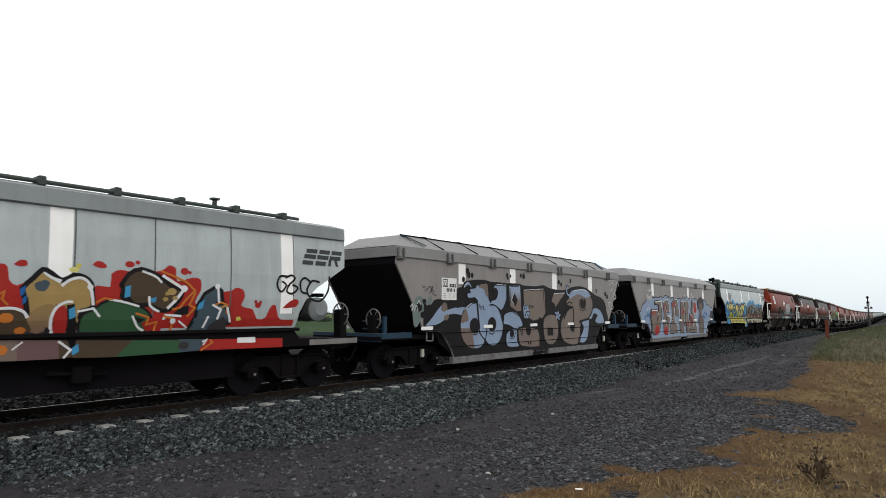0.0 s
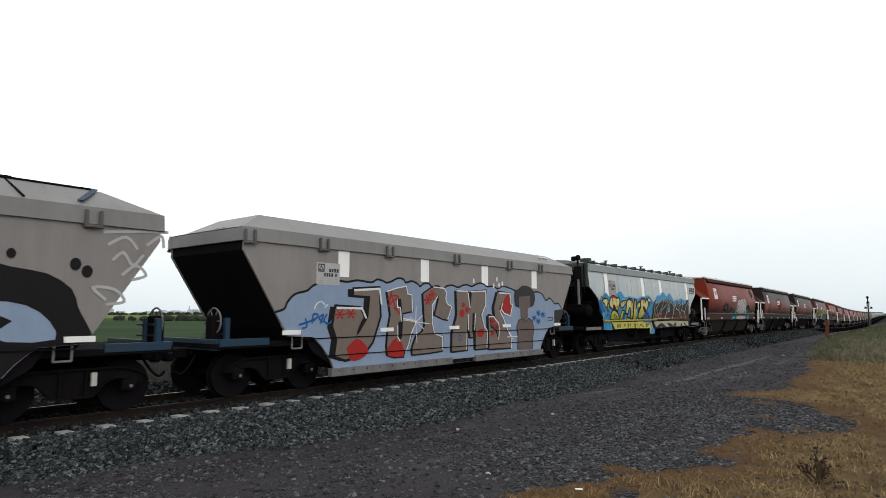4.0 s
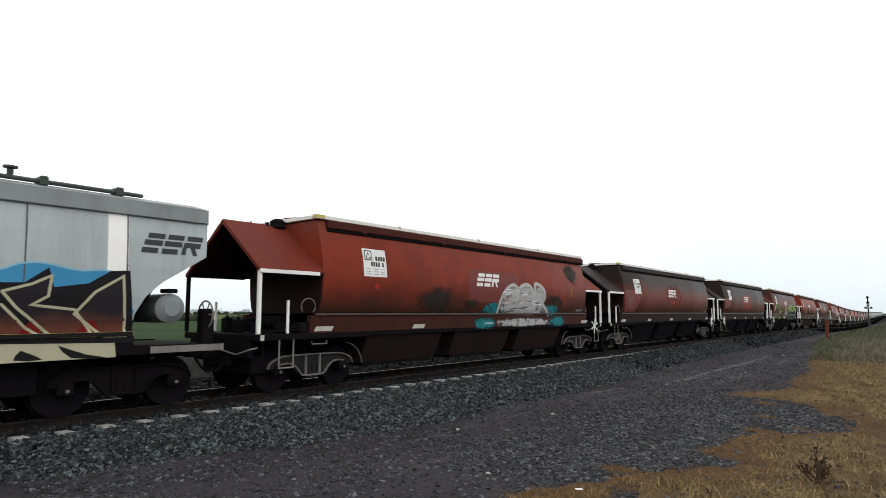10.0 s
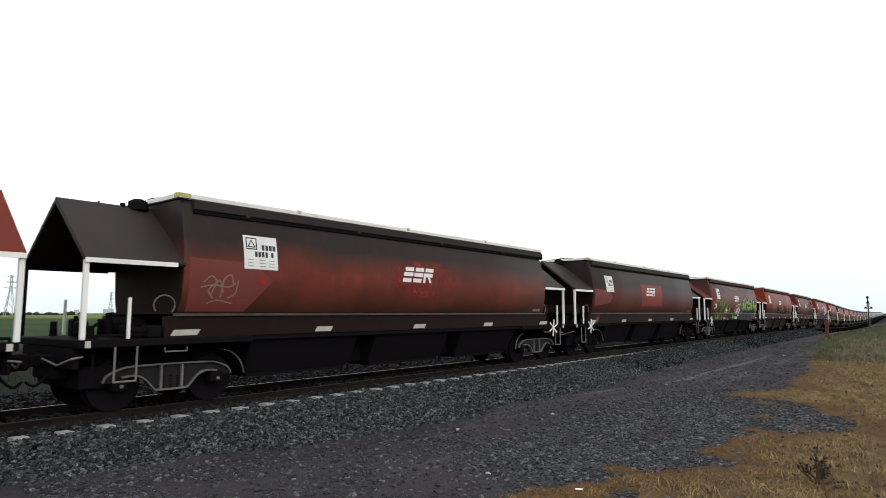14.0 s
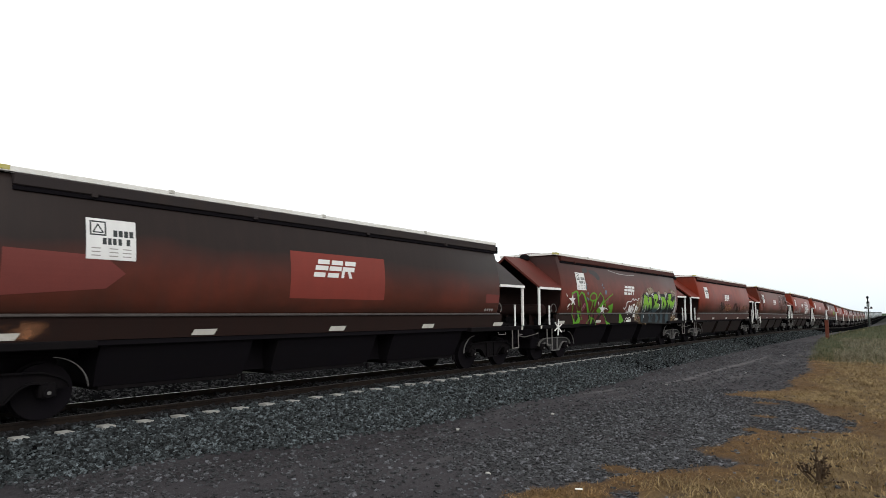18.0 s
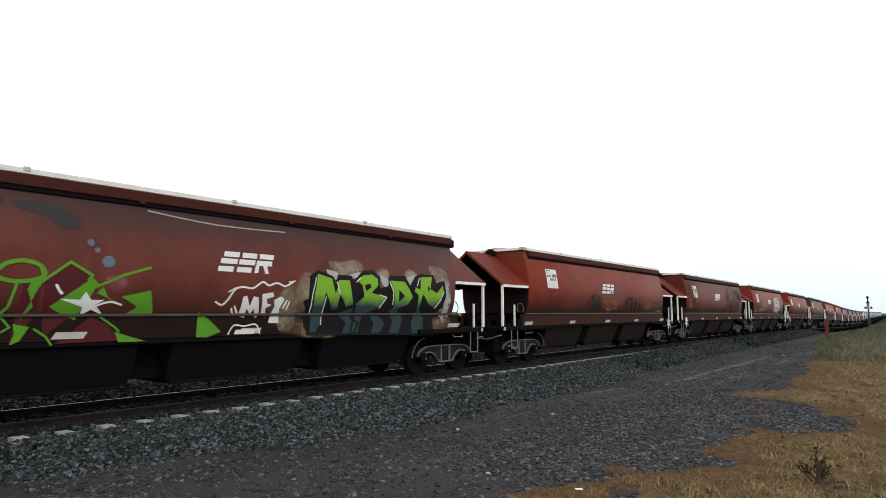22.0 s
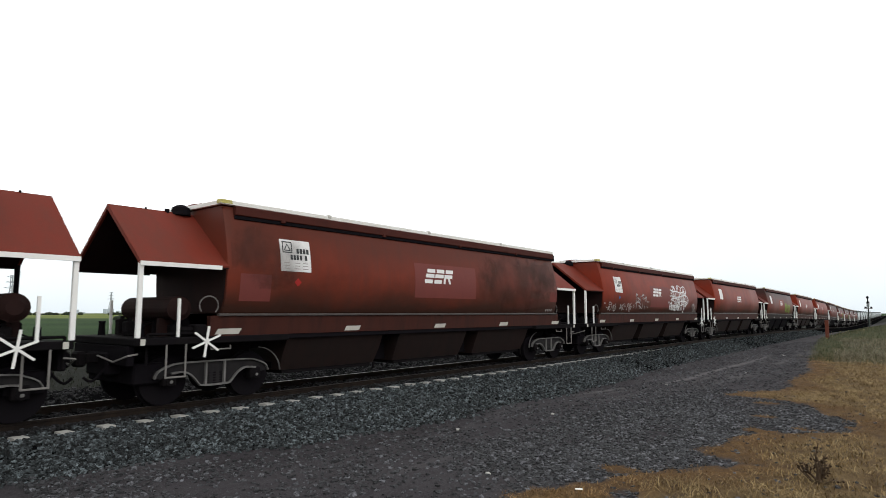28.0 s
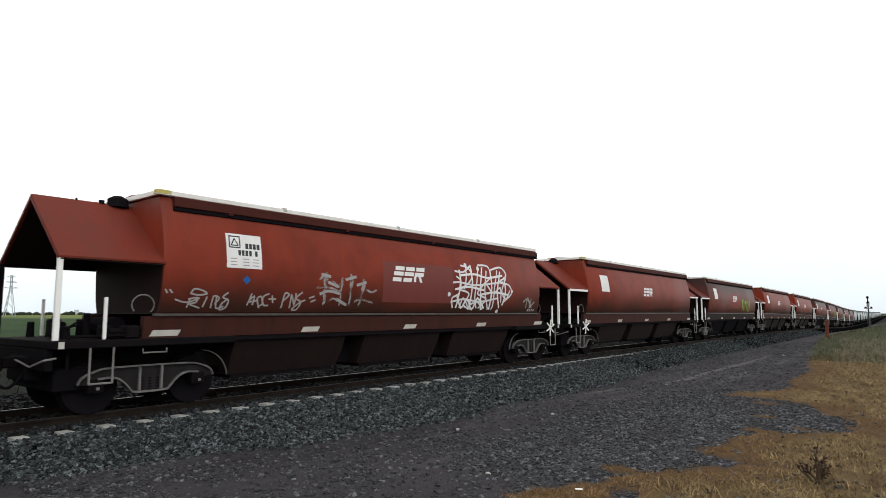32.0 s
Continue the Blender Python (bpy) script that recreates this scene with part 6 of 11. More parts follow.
# -- wagon 1: taupe, pale blue and brown bubble letters in a black cloud --
w = wagons[1]
plate(w, ST, -5.06, 2.08, 0.66, 0.62, "clean_white", "dark_grey")
shape(w, ST, [(-5.80, 2.01), (-5.57, 1.88), (-5.40, 2.05), (-5.13, 2.10), (-4.74, 2.06), (-4.55, 2.26), (-4.31, 2.44), (-4.18, 2.46), (-4.08, 2.57), (-3.97, 2.65), (-3.79, 2.67), (-3.47, 2.71), (-2.98, 2.72), (-2.73, 2.68), (-2.26, 2.68), (-1.78, 2.67), (-1.21, 2.68), (-0.79, 2.63), (0.00, 2.63), (0.50, 2.69), (0.88, 2.60), (1.60, 2.55), (2.21, 2.58), (2.57, 2.68), (3.25, 2.75), (3.81, 2.69), (4.31, 2.53), (4.70, 2.41), (5.17, 2.33), (5.52, 2.10), (5.62, 1.81)], "black", 0, curve=2, base=TAUPE_FOOT)
shape(w, ST, [(-5.73, 1.37), (-5.43, 1.60), (-5.07, 1.92), (-4.79, 1.81), (-4.43, 1.87), (-4.06, 1.88), (-3.74, 1.74), (-3.90, 1.62), (-4.18, 1.65), (-4.55, 1.69), (-4.83, 1.63), (-5.00, 1.49), (-5.32, 1.38)], "pale_blue", 1, "letter", curve=2)
shape(w, ST, [(-5.10, 1.81), (-5.00, 1.99), (-4.86, 1.98), (-4.81, 1.81), (-4.99, 1.74)], "brown", 2, curve=2)
shape(w, ST, [(-4.98, 1.52), (-4.94, 1.63), (-4.78, 1.67), (-4.75, 1.59), (-4.84, 1.50)], "brown", 2, curve=2)
stroke(w, ST, [(-5.75, 1.40), (-5.49, 1.63), (-5.22, 1.97)], 0.051, "black", 2)
stroke(w, ST, [(-5.63, 1.31), (-5.21, 1.34), (-4.71, 1.43)], 0.063, "black", 3, taper=True)
stroke(w, ST, [(-4.94, 1.83), (-4.76, 1.81), (-4.61, 1.89), (-4.31, 1.86), (-4.07, 1.91), (-3.75, 1.74)], 0.022, "black", 2)
disc(w, ST, -5.99, 1.86, 0.129, "black", 2, 0.9)
disc(w, ST, -5.84, 1.66, 0.100, "black", 2, 0.9)
disc(w, ST, -5.78, 2.02, 0.081, "black", 2, 0.9)
disc(w, ST, -5.57, 1.86, 0.092, "black", 2, 0.9)
stroke(w, ST, [(-6.33, 1.87), (-6.24, 1.95), (-6.27, 1.78), (-6.16, 1.93)], 0.029, "silver", 2)
stroke(w, ST, [(-6.17, 1.78), (-6.10, 1.91), (-6.04, 1.76)], 0.03, "silver", 2)
stroke(w, ST, [(-6.05, 1.95), (-6.00, 2.04), (-5.93, 1.94)], 0.03, "silver", 2)
shape(w, ST, [(-6.25, 1.81), (-6.13, 2.10), (-5.91, 2.16), (-5.71, 2.01), (-5.56, 2.17), (-5.45, 2.07), (-5.63, 1.78), (-5.84, 1.66), (-6.04, 1.36), (-6.19, 1.39)], "teal_wash", 0, curve=2)
stroke(w, ST, [(-5.88, 2.44), (-5.82, 2.40), (-5.74, 2.43)], 0.025, "charcoal", 2)
stroke(w, ST, [(-5.77, 2.29), (-5.65, 2.37), (-5.55, 2.44)], 0.026, "charcoal", 2)
stroke(w, ST, [(-5.59, 2.23), (-5.51, 2.32), (-5.43, 2.43), (-5.51, 2.36), (-5.42, 2.22), (-5.29, 2.20)], 0.026, "charcoal", 2)
stroke(w, ST, [(-5.55, 2.44), (-5.47, 2.36), (-5.38, 2.28)], 0.026, "charcoal", 2)
outlined(w, ST, [(-4.11, 2.42), (-4.02, 2.55), (-3.91, 2.64), (-3.79, 2.62), (-3.69, 2.51), (-3.59, 2.45), (-3.70, 2.42), (-3.82, 2.53), (-3.94, 2.49)], "pale_blue", 2, 2, 0.028, "black")
outlined(w, ST, [(-3.45, 2.01), (-3.68, 2.03), (-3.90, 1.93), (-4.07, 1.77), (-4.19, 1.56), (-4.24, 1.34), (-4.20, 1.11), (-4.08, 0.90), (-3.88, 0.72), (-3.60, 0.64), (-3.27, 0.66), (-3.07, 0.81), (-2.96, 1.09), (-3.02, 1.66), (-3.34, 1.94)], "pale_blue", 2, 2, 0.043, "black")
shape(w, ST, [(-4.06, 1.75), (-3.97, 1.83), (-3.89, 1.70), (-3.85, 1.49), (-4.01, 1.45), (-4.19, 1.42), (-4.17, 1.60)], "brown", 3, curve=2)
shape(w, ST, [(-4.22, 1.27), (-3.67, 1.25), (-3.62, 0.94), (-3.56, 0.66), (-3.86, 0.72), (-4.08, 0.90), (-4.19, 1.10)], "brown", 3)
outlined(w, ST, [(-3.82, 2.41), (-3.70, 2.45), (-3.52, 2.47), (-3.42, 2.57), (-2.93, 2.64), (-2.86, 2.49), (-2.83, 2.17), (-2.70, 2.05), (-2.32, 1.88), (-2.13, 1.66), (-2.05, 1.35), (-2.12, 1.02), (-2.31, 0.78), (-2.60, 0.68), (-2.86, 0.74), (-3.01, 0.87), (-3.28, 1.08), (-3.34, 1.29), (-3.43, 2.08), (-3.68, 2.14), (-3.86, 2.13), (-3.93, 2.22), (-3.87, 2.32), (-3.77, 2.32)], "pale_blue", 4, 2, 0.05, "black")
outlined(w, ST, [(-2.58, 2.42), (-2.54, 2.56), (-2.35, 2.63), (-1.89, 2.63), (-1.81, 2.48), (-1.83, 2.23), (-1.95, 1.97), (-2.15, 1.78), (-2.34, 1.86), (-2.62, 1.99), (-2.77, 2.08), (-2.48, 2.14), (-2.37, 2.28), (-2.37, 2.41), (-2.47, 2.48)], "pale_blue", 4, 2, 0.051, "black")
disc(w, ST, -2.49, 2.37, 0.101, "black", 6)
shape(w, ST, [(-3.37, 2.51), (-3.23, 2.57), (-2.94, 2.61), (-2.88, 2.46), (-2.85, 2.19), (-2.99, 2.26), (-3.07, 2.43), (-3.23, 2.46)], "brown", 6, curve=2)
shape(w, ST, [(-2.70, 2.07), (-2.32, 1.94), (-2.32, 1.81), (-2.68, 1.78)], "pale_blue", 6)
disc(w, ST, -3.56, 1.33, 0.246, "black", 7, 0.95)
disc(w, ST, -2.67, 1.36, 0.225, "black", 7)
stroke(w, ST, [(-3.44, 2.09), (-3.39, 1.71), (-3.33, 1.27)], 0.074, "black", 7, bend=False)
stroke(w, ST, [(-2.79, 1.95), (-2.52, 1.95), (-2.27, 1.78), (-2.09, 1.40)], 0.041, "black", 8)
stroke(w, ST, [(-2.95, 1.23), (-2.99, 0.99), (-3.07, 0.86)], 0.047, "black", 7)
stroke(w, ST, [(-3.64, 1.08), (-3.48, 1.06), (-3.39, 1.18)], 0.027, "black", 8)
stroke(w, ST, [(-2.84, 1.10), (-2.65, 1.05), (-2.56, 1.13)], 0.029, "black", 8)
stroke(w, ST, [(-3.39, 1.94), (-3.32, 1.96), (-3.34, 1.87), (-3.25, 1.93), (-3.26, 1.81), (-3.18, 1.89), (-3.11, 1.93), (-3.13, 1.83), (-3.03, 1.82)], 0.024, "black", 8, bend=False)
stroke(w, ST, [(-3.37, 2.53), (-3.20, 2.59), (-2.93, 2.61)], 0.024, "black", 8)
stroke(w, ST, [(-2.45, 2.56), (-1.94, 2.58), (-1.86, 2.44), (-1.89, 2.23)], 0.026, "black", 8)
stroke(w, ST, [(-3.88, 1.86), (-3.72, 1.97), (-3.53, 1.99)], 0.023, "black", 8)
stroke(w, ST, [(-2.80, 2.13), (-2.58, 2.11), (-2.43, 2.16)], 0.025, "black", 8)
stroke(w, ST, [(-2.40, 2.60), (-1.89, 2.60)], 0.016, "white", 8)
stroke(w, ST, [(-3.37, 2.55), (-2.97, 2.62)], 0.015, "white", 8)
stroke(w, ST, [(-4.06, 1.80), (-3.91, 1.91), (-3.68, 2.00)], 0.013, "white", 8)
stroke(w, ST, [(-4.08, 2.44), (-3.92, 2.61)], 0.014, "white", 8)
outlined(w, ST, [(-1.71, 2.61), (-1.01, 2.65), (-0.95, 1.76), (-1.23, 1.73), (-1.67, 1.91)], M_TAUPE_BLUE, 2, 0, 0.056, "black")
shape(w, ST, [(-1.38, 2.37), (-1.19, 2.13), (-1.33, 1.91), (-1.54, 2.12)], "black", 4)
stroke(w, ST, [(-1.63, 2.51), (-1.63, 2.03)], 0.027, "black", 4, bend=False)
stroke(w, ST, [(-1.59, 2.57), (-1.36, 2.57), (-1.10, 2.60)], 0.027, "black", 4, bend=False)
stroke(w, ST, [(-1.42, 1.98), (-1.56, 2.12), (-1.40, 2.37)], 0.016, "white", 4, bend=False)
outlined(w, ST, [(-2.02, 1.63), (-1.84, 1.75), (-1.51, 1.79), (-1.21, 1.69), (-0.99, 1.49), (-0.88, 1.29), (-0.98, 1.17), (-1.27, 1.14), (-1.53, 1.23), (-1.83, 1.32), (-2.05, 1.35)], "pale_blue", 4, 2, 0.056, "black")
outlined(w, ST, [(-1.24, 1.17), (-1.24, 0.79), (-1.12, 0.61), (-1.46, 0.59), (-1.80, 0.62), (-1.91, 0.78), (-1.89, 1.03), (-1.73, 1.15), (-1.49, 1.20)], "pale_blue", 5, 2, 0.052, "black")
disc(w, ST, -1.57, 1.04, 0.127, "black", 7)
stroke(w, ST, [(-1.70, 0.92), (-1.56, 0.87), (-1.41, 0.95), (-1.35, 1.09)], 0.027, "black", 7)
stroke(w, ST, [(-1.90, 1.70), (-1.55, 1.75), (-1.21, 1.62)], 0.027, "black", 7)
outlined(w, ST, [(-0.86, 2.52), (0.52, 2.60), (0.60, 2.38), (0.62, 1.69), (0.39, 1.50), (-0.23, 1.41), (-0.56, 1.53), (-0.75, 1.59), (-0.83, 1.87)], "taupe", 2, 0, 0.06, "black")
stroke(w, ST, [(-0.75, 2.44), (-0.13, 2.50), (0.46, 2.51), (0.52, 1.89)], 0.031, "black", 4, bend=False)
stroke(w, ST, [(-0.78, 2.47), (0.43, 2.55)], 0.018, "white", 4, bend=False)
shape(w, ST, [(-0.86, 1.93), (-0.66, 2.01), (-0.50, 1.82), (-0.47, 1.59), (-0.80, 1.54)], "pale_blue", 4, curve=2)
stroke(w, ST, [(-0.79, 1.82), (-0.79, 1.93), (-0.64, 1.97), (-0.66, 1.85), (-0.72, 1.85)], 0.034, "black", 5)
stroke(w, ST, [(-0.75, 1.58), (-0.68, 1.73), (-0.50, 1.76), (-0.47, 1.62), (-0.60, 1.61), (-0.58, 1.68)], 0.034, "black", 5)
stroke(w, ST, [(-0.53, 1.85), (-0.48, 1.97), (-0.44, 1.88)], 0.023, "charcoal", 5)
stroke(w, ST, [(-0.40, 1.85), (-0.35, 1.97), (-0.31, 1.88)], 0.023, "charcoal", 5)
stroke(w, ST, [(-0.30, 1.86), (-0.25, 1.97), (-0.20, 1.88)], 0.023, "charcoal", 5)
outlined(w, ST, [(-1.21, 1.15), (-0.98, 1.24), (0.05, 1.17), (0.16, 0.67), (0.02, 0.53), (-0.95, 0.59), (-1.16, 0.77)], "taupe", 5, 2, 0.059, "black")
shape(w, ST, [(-0.76, 1.36), (-0.62, 1.47), (-0.44, 1.36), (-0.39, 1.10), (-0.52, 0.94), (-0.70, 1.04)], "black", 7, curve=2)
stroke(w, ST, [(-1.19, 1.26), (-1.05, 1.21), (-0.93, 1.27), (-0.97, 0.97), (-1.04, 1.08), (-1.10, 1.21)], 0.033, "black", 7)
disc(w, ST, -0.57, 0.69, 0.045, "black", 7)
disc(w, ST, -0.44, 0.68, 0.045, "black", 7)
shape(w, ST, [(0.08, 1.41), (0.15, 1.57), (0.29, 1.47), (0.21, 1.26)], "black", 7, curve=2)
outlined(w, ST, [(1.17, 2.43), (2.18, 2.49), (1.73, 2.19), (1.31, 1.87), (1.22, 2.02), (0.99, 2.09), (1.11, 2.33)], "taupe", 2, 0, 0.064, "black")
stroke(w, ST, [(1.23, 2.41), (2.04, 2.45)], 0.02, "white", 4, bend=False)
outlined(w, ST, [(0.40, 1.26), (0.46, 1.50), (0.75, 1.65), (1.22, 1.66), (1.46, 1.44), (1.52, 1.12), (1.40, 0.74), (1.09, 0.57), (0.71, 0.60), (0.48, 0.80)], "taupe", 4, 2, 0.064, "black")
shape(w, ST, [(0.72, 1.19), (1.10, 1.17), (1.11, 0.93), (0.74, 0.93)], "black", 6)
stroke(w, ST, [(0.69, 1.19), (0.71, 0.92), (1.11, 0.91)], 0.024, "black", 6, bend=False)
shape(w, ST, [(1.23, 1.75), (1.39, 1.71), (1.51, 1.79), (1.52, 1.68), (1.67, 1.65), (1.56, 1.55), (1.58, 1.43), (1.41, 1.52), (1.29, 1.48), (1.35, 1.61)], "pale_blue", 8)
stroke(w, ST, [(1.36, 1.65), (1.49, 1.66), (1.53, 1.53)], 0.026, "black", 9, bend=False)
outlined(w, ST, [(2.49, 2.46), (2.96, 2.62), (3.66, 2.64), (4.09, 2.45), (4.34, 2.14), (4.25, 1.77), (3.88, 1.48), (3.37, 1.38), (3.21, 1.03), (3.18, 0.71), (2.89, 0.49), (2.25, 0.52), (1.81, 0.69), (1.64, 0.99), (1.68, 1.38), (1.91, 1.63), (2.22, 1.84), (2.59, 1.91), (2.22, 1.97), (2.08, 2.14), (2.31, 2.27)], "taupe", 6, 2, 0.069, "black")
shape(w, ST, [(2.32, 2.34), (2.65, 2.59), (3.35, 2.67), (3.90, 2.57), (4.16, 2.40), (3.69, 2.30), (3.20, 2.44), (2.73, 2.36), (2.43, 2.24)], "pale_blue", 8, curve=2)
shape(w, ST, [(3.26, 2.23), (3.42, 2.29), (3.48, 2.15), (3.56, 2.28), (3.71, 2.18), (3.65, 1.92), (3.36, 1.87), (3.24, 2.00)], "black", 9, curve=2)
stroke(w, ST, [(3.16, 2.20), (3.20, 1.88), (3.44, 1.80), (3.73, 1.87)], 0.036, "black", 9)
stroke(w, ST, [(1.92, 1.50), (2.19, 1.80), (2.62, 1.91), (2.67, 1.38)], 0.083, "black", 9)
shape(w, ST, [(2.41, 1.33), (2.60, 1.38), (2.75, 1.27), (2.68, 1.01), (2.49, 1.01), (2.38, 1.14)], "black", 9, curve=2)
stroke(w, ST, [(2.58, 2.57), (3.15, 2.64), (3.81, 2.63), (4.25, 2.35)], 0.045, "black", 9)
stroke(w, ST, [(2.73, 2.55), (3.35, 2.62), (3.81, 2.57)], 0.022, "white", 9)
stroke(w, ST, [(2.26, 2.72), (2.16, 2.61), (2.21, 2.42), (2.43, 2.35)], 0.068, "pale_blue", 9)
stroke(w, ST, [(2.35, 2.67), (2.21, 2.75), (2.10, 2.58)], 0.041, "black", 9)
stroke(w, ST, [(2.08, 2.01), (2.31, 2.10), (2.58, 2.07)], 0.041, "black", 8)
outlined(w, ST, [(3.13, 1.37), (3.95, 1.45), (3.95, 1.15), (3.83, 0.75), (3.54, 0.53), (3.14, 0.55), (3.06, 0.70), (3.37, 0.96), (3.45, 1.20)], "pale_blue", 6, 2, 0.071, "black")
outlined(w, ST, [(3.95, 1.45), (4.12, 1.77), (4.47, 1.93), (4.94, 1.87), (5.27, 1.62), (5.37, 1.27), (4.70, 1.25), (4.48, 1.41), (4.70, 1.59), (4.43, 1.65), (4.21, 1.44)], "pale_blue", 4, 2, 0.079, "black")
disc(w, ST, -3.89, 2.95, 0.082, "black", 2, 1.25)
disc(w, ST, -3.82, 2.84, 0.082, "black", 2, 1.25)
disc(w, ST, -4.08, 2.69, 0.071, "black", 2, 1.25)
disc(w, ST, -3.66, 2.83, 0.065, "black", 2, 1.25)
disc(w, ST, -1.79, 2.93, 0.064, "black", 2, 1.25)
disc(w, ST, -1.76, 2.84, 0.054, "black", 2, 1.25)
disc(w, ST, -1.60, 2.91, 0.043, "black", 2, 1.25)
disc(w, ST, -0.98, 2.96, 0.057, "black", 2, 1.25)
disc(w, ST, -0.80, 2.94, 0.080, "black", 2, 1.25)
disc(w, ST, 1.60, 2.84, 0.079, "black", 2, 1.25)
disc(w, ST, 1.77, 2.76, 0.067, "black", 2, 1.25)
disc(w, ST, 2.50, 2.92, 0.070, "black", 2, 1.25)
disc(w, ST, 4.70, 2.61, 0.062, "black", 2, 1.25)
disc(w, ST, 5.55, 2.50, 0.081, "black", 2, 1.25)
disc(w, ST, 5.72, 2.39, 0.081, "black", 2, 1.25)
stroke(w, ST, [(5.93, 3.06), (6.55, 3.13), (6.97, 3.16)], 0.051, "silver", 2)
stroke(w, ST, [(6.01, 2.86), (6.28, 3.01), (6.47, 2.82)], 0.05, "silver", 2)
stroke(w, ST, [(6.63, 2.90), (6.86, 3.08), (6.91, 2.88)], 0.052, "silver", 2)
stroke(w, ST, [(6.09, 2.60), (6.25, 2.74), (6.41, 2.53), (6.57, 2.72)], 0.05, "silver", 2)
stroke(w, ST, [(6.25, 2.36), (6.46, 2.53), (6.63, 2.37), (6.41, 2.28)], 0.051, "silver", 2)
stroke(w, ST, [(6.01, 1.94), (5.82, 2.13), (6.14, 2.11), (6.30, 1.91), (6.03, 1.86)], 0.05, "silver", 2)

# -- wagon 2: taupe, brown block letters on a pale blue cloud --
w = wagons[2]
plate(w, ST, -5.06, 2.35, 0.66, 0.5, "silver", "dark_grey")
cloud = [(-6.09, 1.73), (-5.87, 1.80), (-5.80, 1.94), (-5.61, 2.12), (-5.30, 2.20), (-5.14, 2.32), (-4.86, 2.41), (-4.48, 2.46), (-4.17, 2.44), (-3.85, 2.49), (-3.41, 2.46), (-3.22, 2.54), (-3.01, 2.51), (-2.90, 2.47), (-2.72, 2.51), (-2.50, 2.60), (-2.30, 2.59), (-2.20, 2.50), (-1.98, 2.55), (-1.76, 2.49), (-1.65, 2.42), (-1.51, 2.50), (-1.29, 2.51), (-1.19, 2.43), (-0.92, 2.46), (-0.72, 2.37), (-0.57, 2.46), (-0.30, 2.50), (-0.03, 2.45), (0.20, 2.52), (0.40, 2.54), (0.62, 2.50), (0.93, 2.60), (1.19, 2.60), (1.39, 2.52), (1.74, 2.54), (1.96, 2.47), (2.25, 2.56), (2.64, 2.51), (2.88, 2.46), (3.15, 2.42), (3.47, 2.46), (3.88, 2.34), (4.25, 2.44), (4.68, 2.37), (4.92, 2.15), (5.21, 2.24), (5.55, 2.04), (5.84, 2.05), (6.06, 1.83)]
shape(w, ST, cloud, "pale_blue", 0, curve=2, base=TAUPE_FOOT)
stroke(w, ST, cloud, 0.05, "black", 1, n=3)
shape(w, ST, [(-4.66, 1.86), (-3.92, 1.83), (-3.78, 1.61), (-3.92, 1.38), (-4.01, 1.18), (-3.69, 1.61), (-3.64, 2.07), (-4.15, 2.09), (-4.15, 2.27), (-3.31, 2.33), (-3.26, 1.60), (-3.50, 0.99), (-3.80, 0.69), (-4.36, 0.61), (-4.68, 0.71), (-4.62, 1.10), (-4.74, 1.39)], "black", 2, "letter_shadow")
outlined(w, ST, [(-4.52, 1.88), (-3.76, 1.85), (-3.62, 1.62), (-3.76, 1.39), (-3.85, 1.20), (-3.53, 1.62), (-3.48, 2.09), (-3.99, 2.11), (-3.99, 2.29), (-3.14, 2.35), (-3.09, 1.62), (-3.34, 1.00), (-3.64, 0.70), (-4.20, 0.61), (-4.53, 0.72), (-4.47, 1.11), (-4.60, 1.41)], "taupe", 3, 0, 0.061, "black")
stroke(w, ST, [(-4.47, 1.83), (-3.71, 1.82), (-3.57, 1.59)], 0.052, "white", 6, "letter_glint", bend=False)
stroke(w, ST, [(-3.95, 2.25), (-3.14, 2.31), (-3.07, 1.93)], 0.054, "white", 6, "letter_glint", bend=False)
stroke(w, ST, [(-4.54, 1.68), (-4.23, 1.68)], 0.037, "red", 6, bend=False)
stroke(w, ST, [(-4.47, 1.79), (-4.30, 1.58)], 0.037, "red", 6, bend=False)
stroke(w, ST, [(-4.30, 1.79), (-4.47, 1.58)], 0.037, "red", 6, bend=False)
stroke(w, ST, [(-4.21, 1.70), (-3.90, 1.70)], 0.038, "red", 6, bend=False)
stroke(w, ST, [(-4.15, 1.80), (-3.96, 1.59)], 0.038, "red", 6, bend=False)
stroke(w, ST, [(-3.97, 1.80), (-4.14, 1.59)], 0.038, "red", 6, bend=False)
shape(w, ST, [(-4.16, 0.91), (-3.87, 1.11), (-3.62, 0.98), (-3.48, 0.77), (-3.80, 0.60), (-4.07, 0.63)], "red", 6, curve=2)
stroke(w, ST, [(-5.49, 1.46), (-5.25, 1.52), (-5.09, 1.58)], 0.043, "deep_blue", 4)
stroke(w, ST, [(-5.33, 1.59), (-5.29, 1.42), (-5.41, 1.38)], 0.042, "deep_blue", 4)
stroke(w, ST, [(-5.15, 1.49), (-5.12, 1.68), (-4.99, 1.66), (-5.11, 1.54)], 0.043, "deep_blue", 4)
stroke(w, ST, [(-4.93, 1.48), (-4.85, 1.67), (-4.97, 1.60), (-4.85, 1.51)], 0.043, "deep_blue", 4)
stroke(w, ST, [(-4.75, 1.68), (-4.83, 1.55), (-4.72, 1.47), (-4.60, 1.54)], 0.044, "deep_blue", 4)
stroke(w, ST, [(-5.10, 1.80), (-5.04, 1.91), (-4.92, 1.97), (-4.81, 1.90)], 0.029, "white", 4)
stroke(w, ST, [(-4.81, 1.84), (-4.73, 1.90)], 0.029, "white", 4)
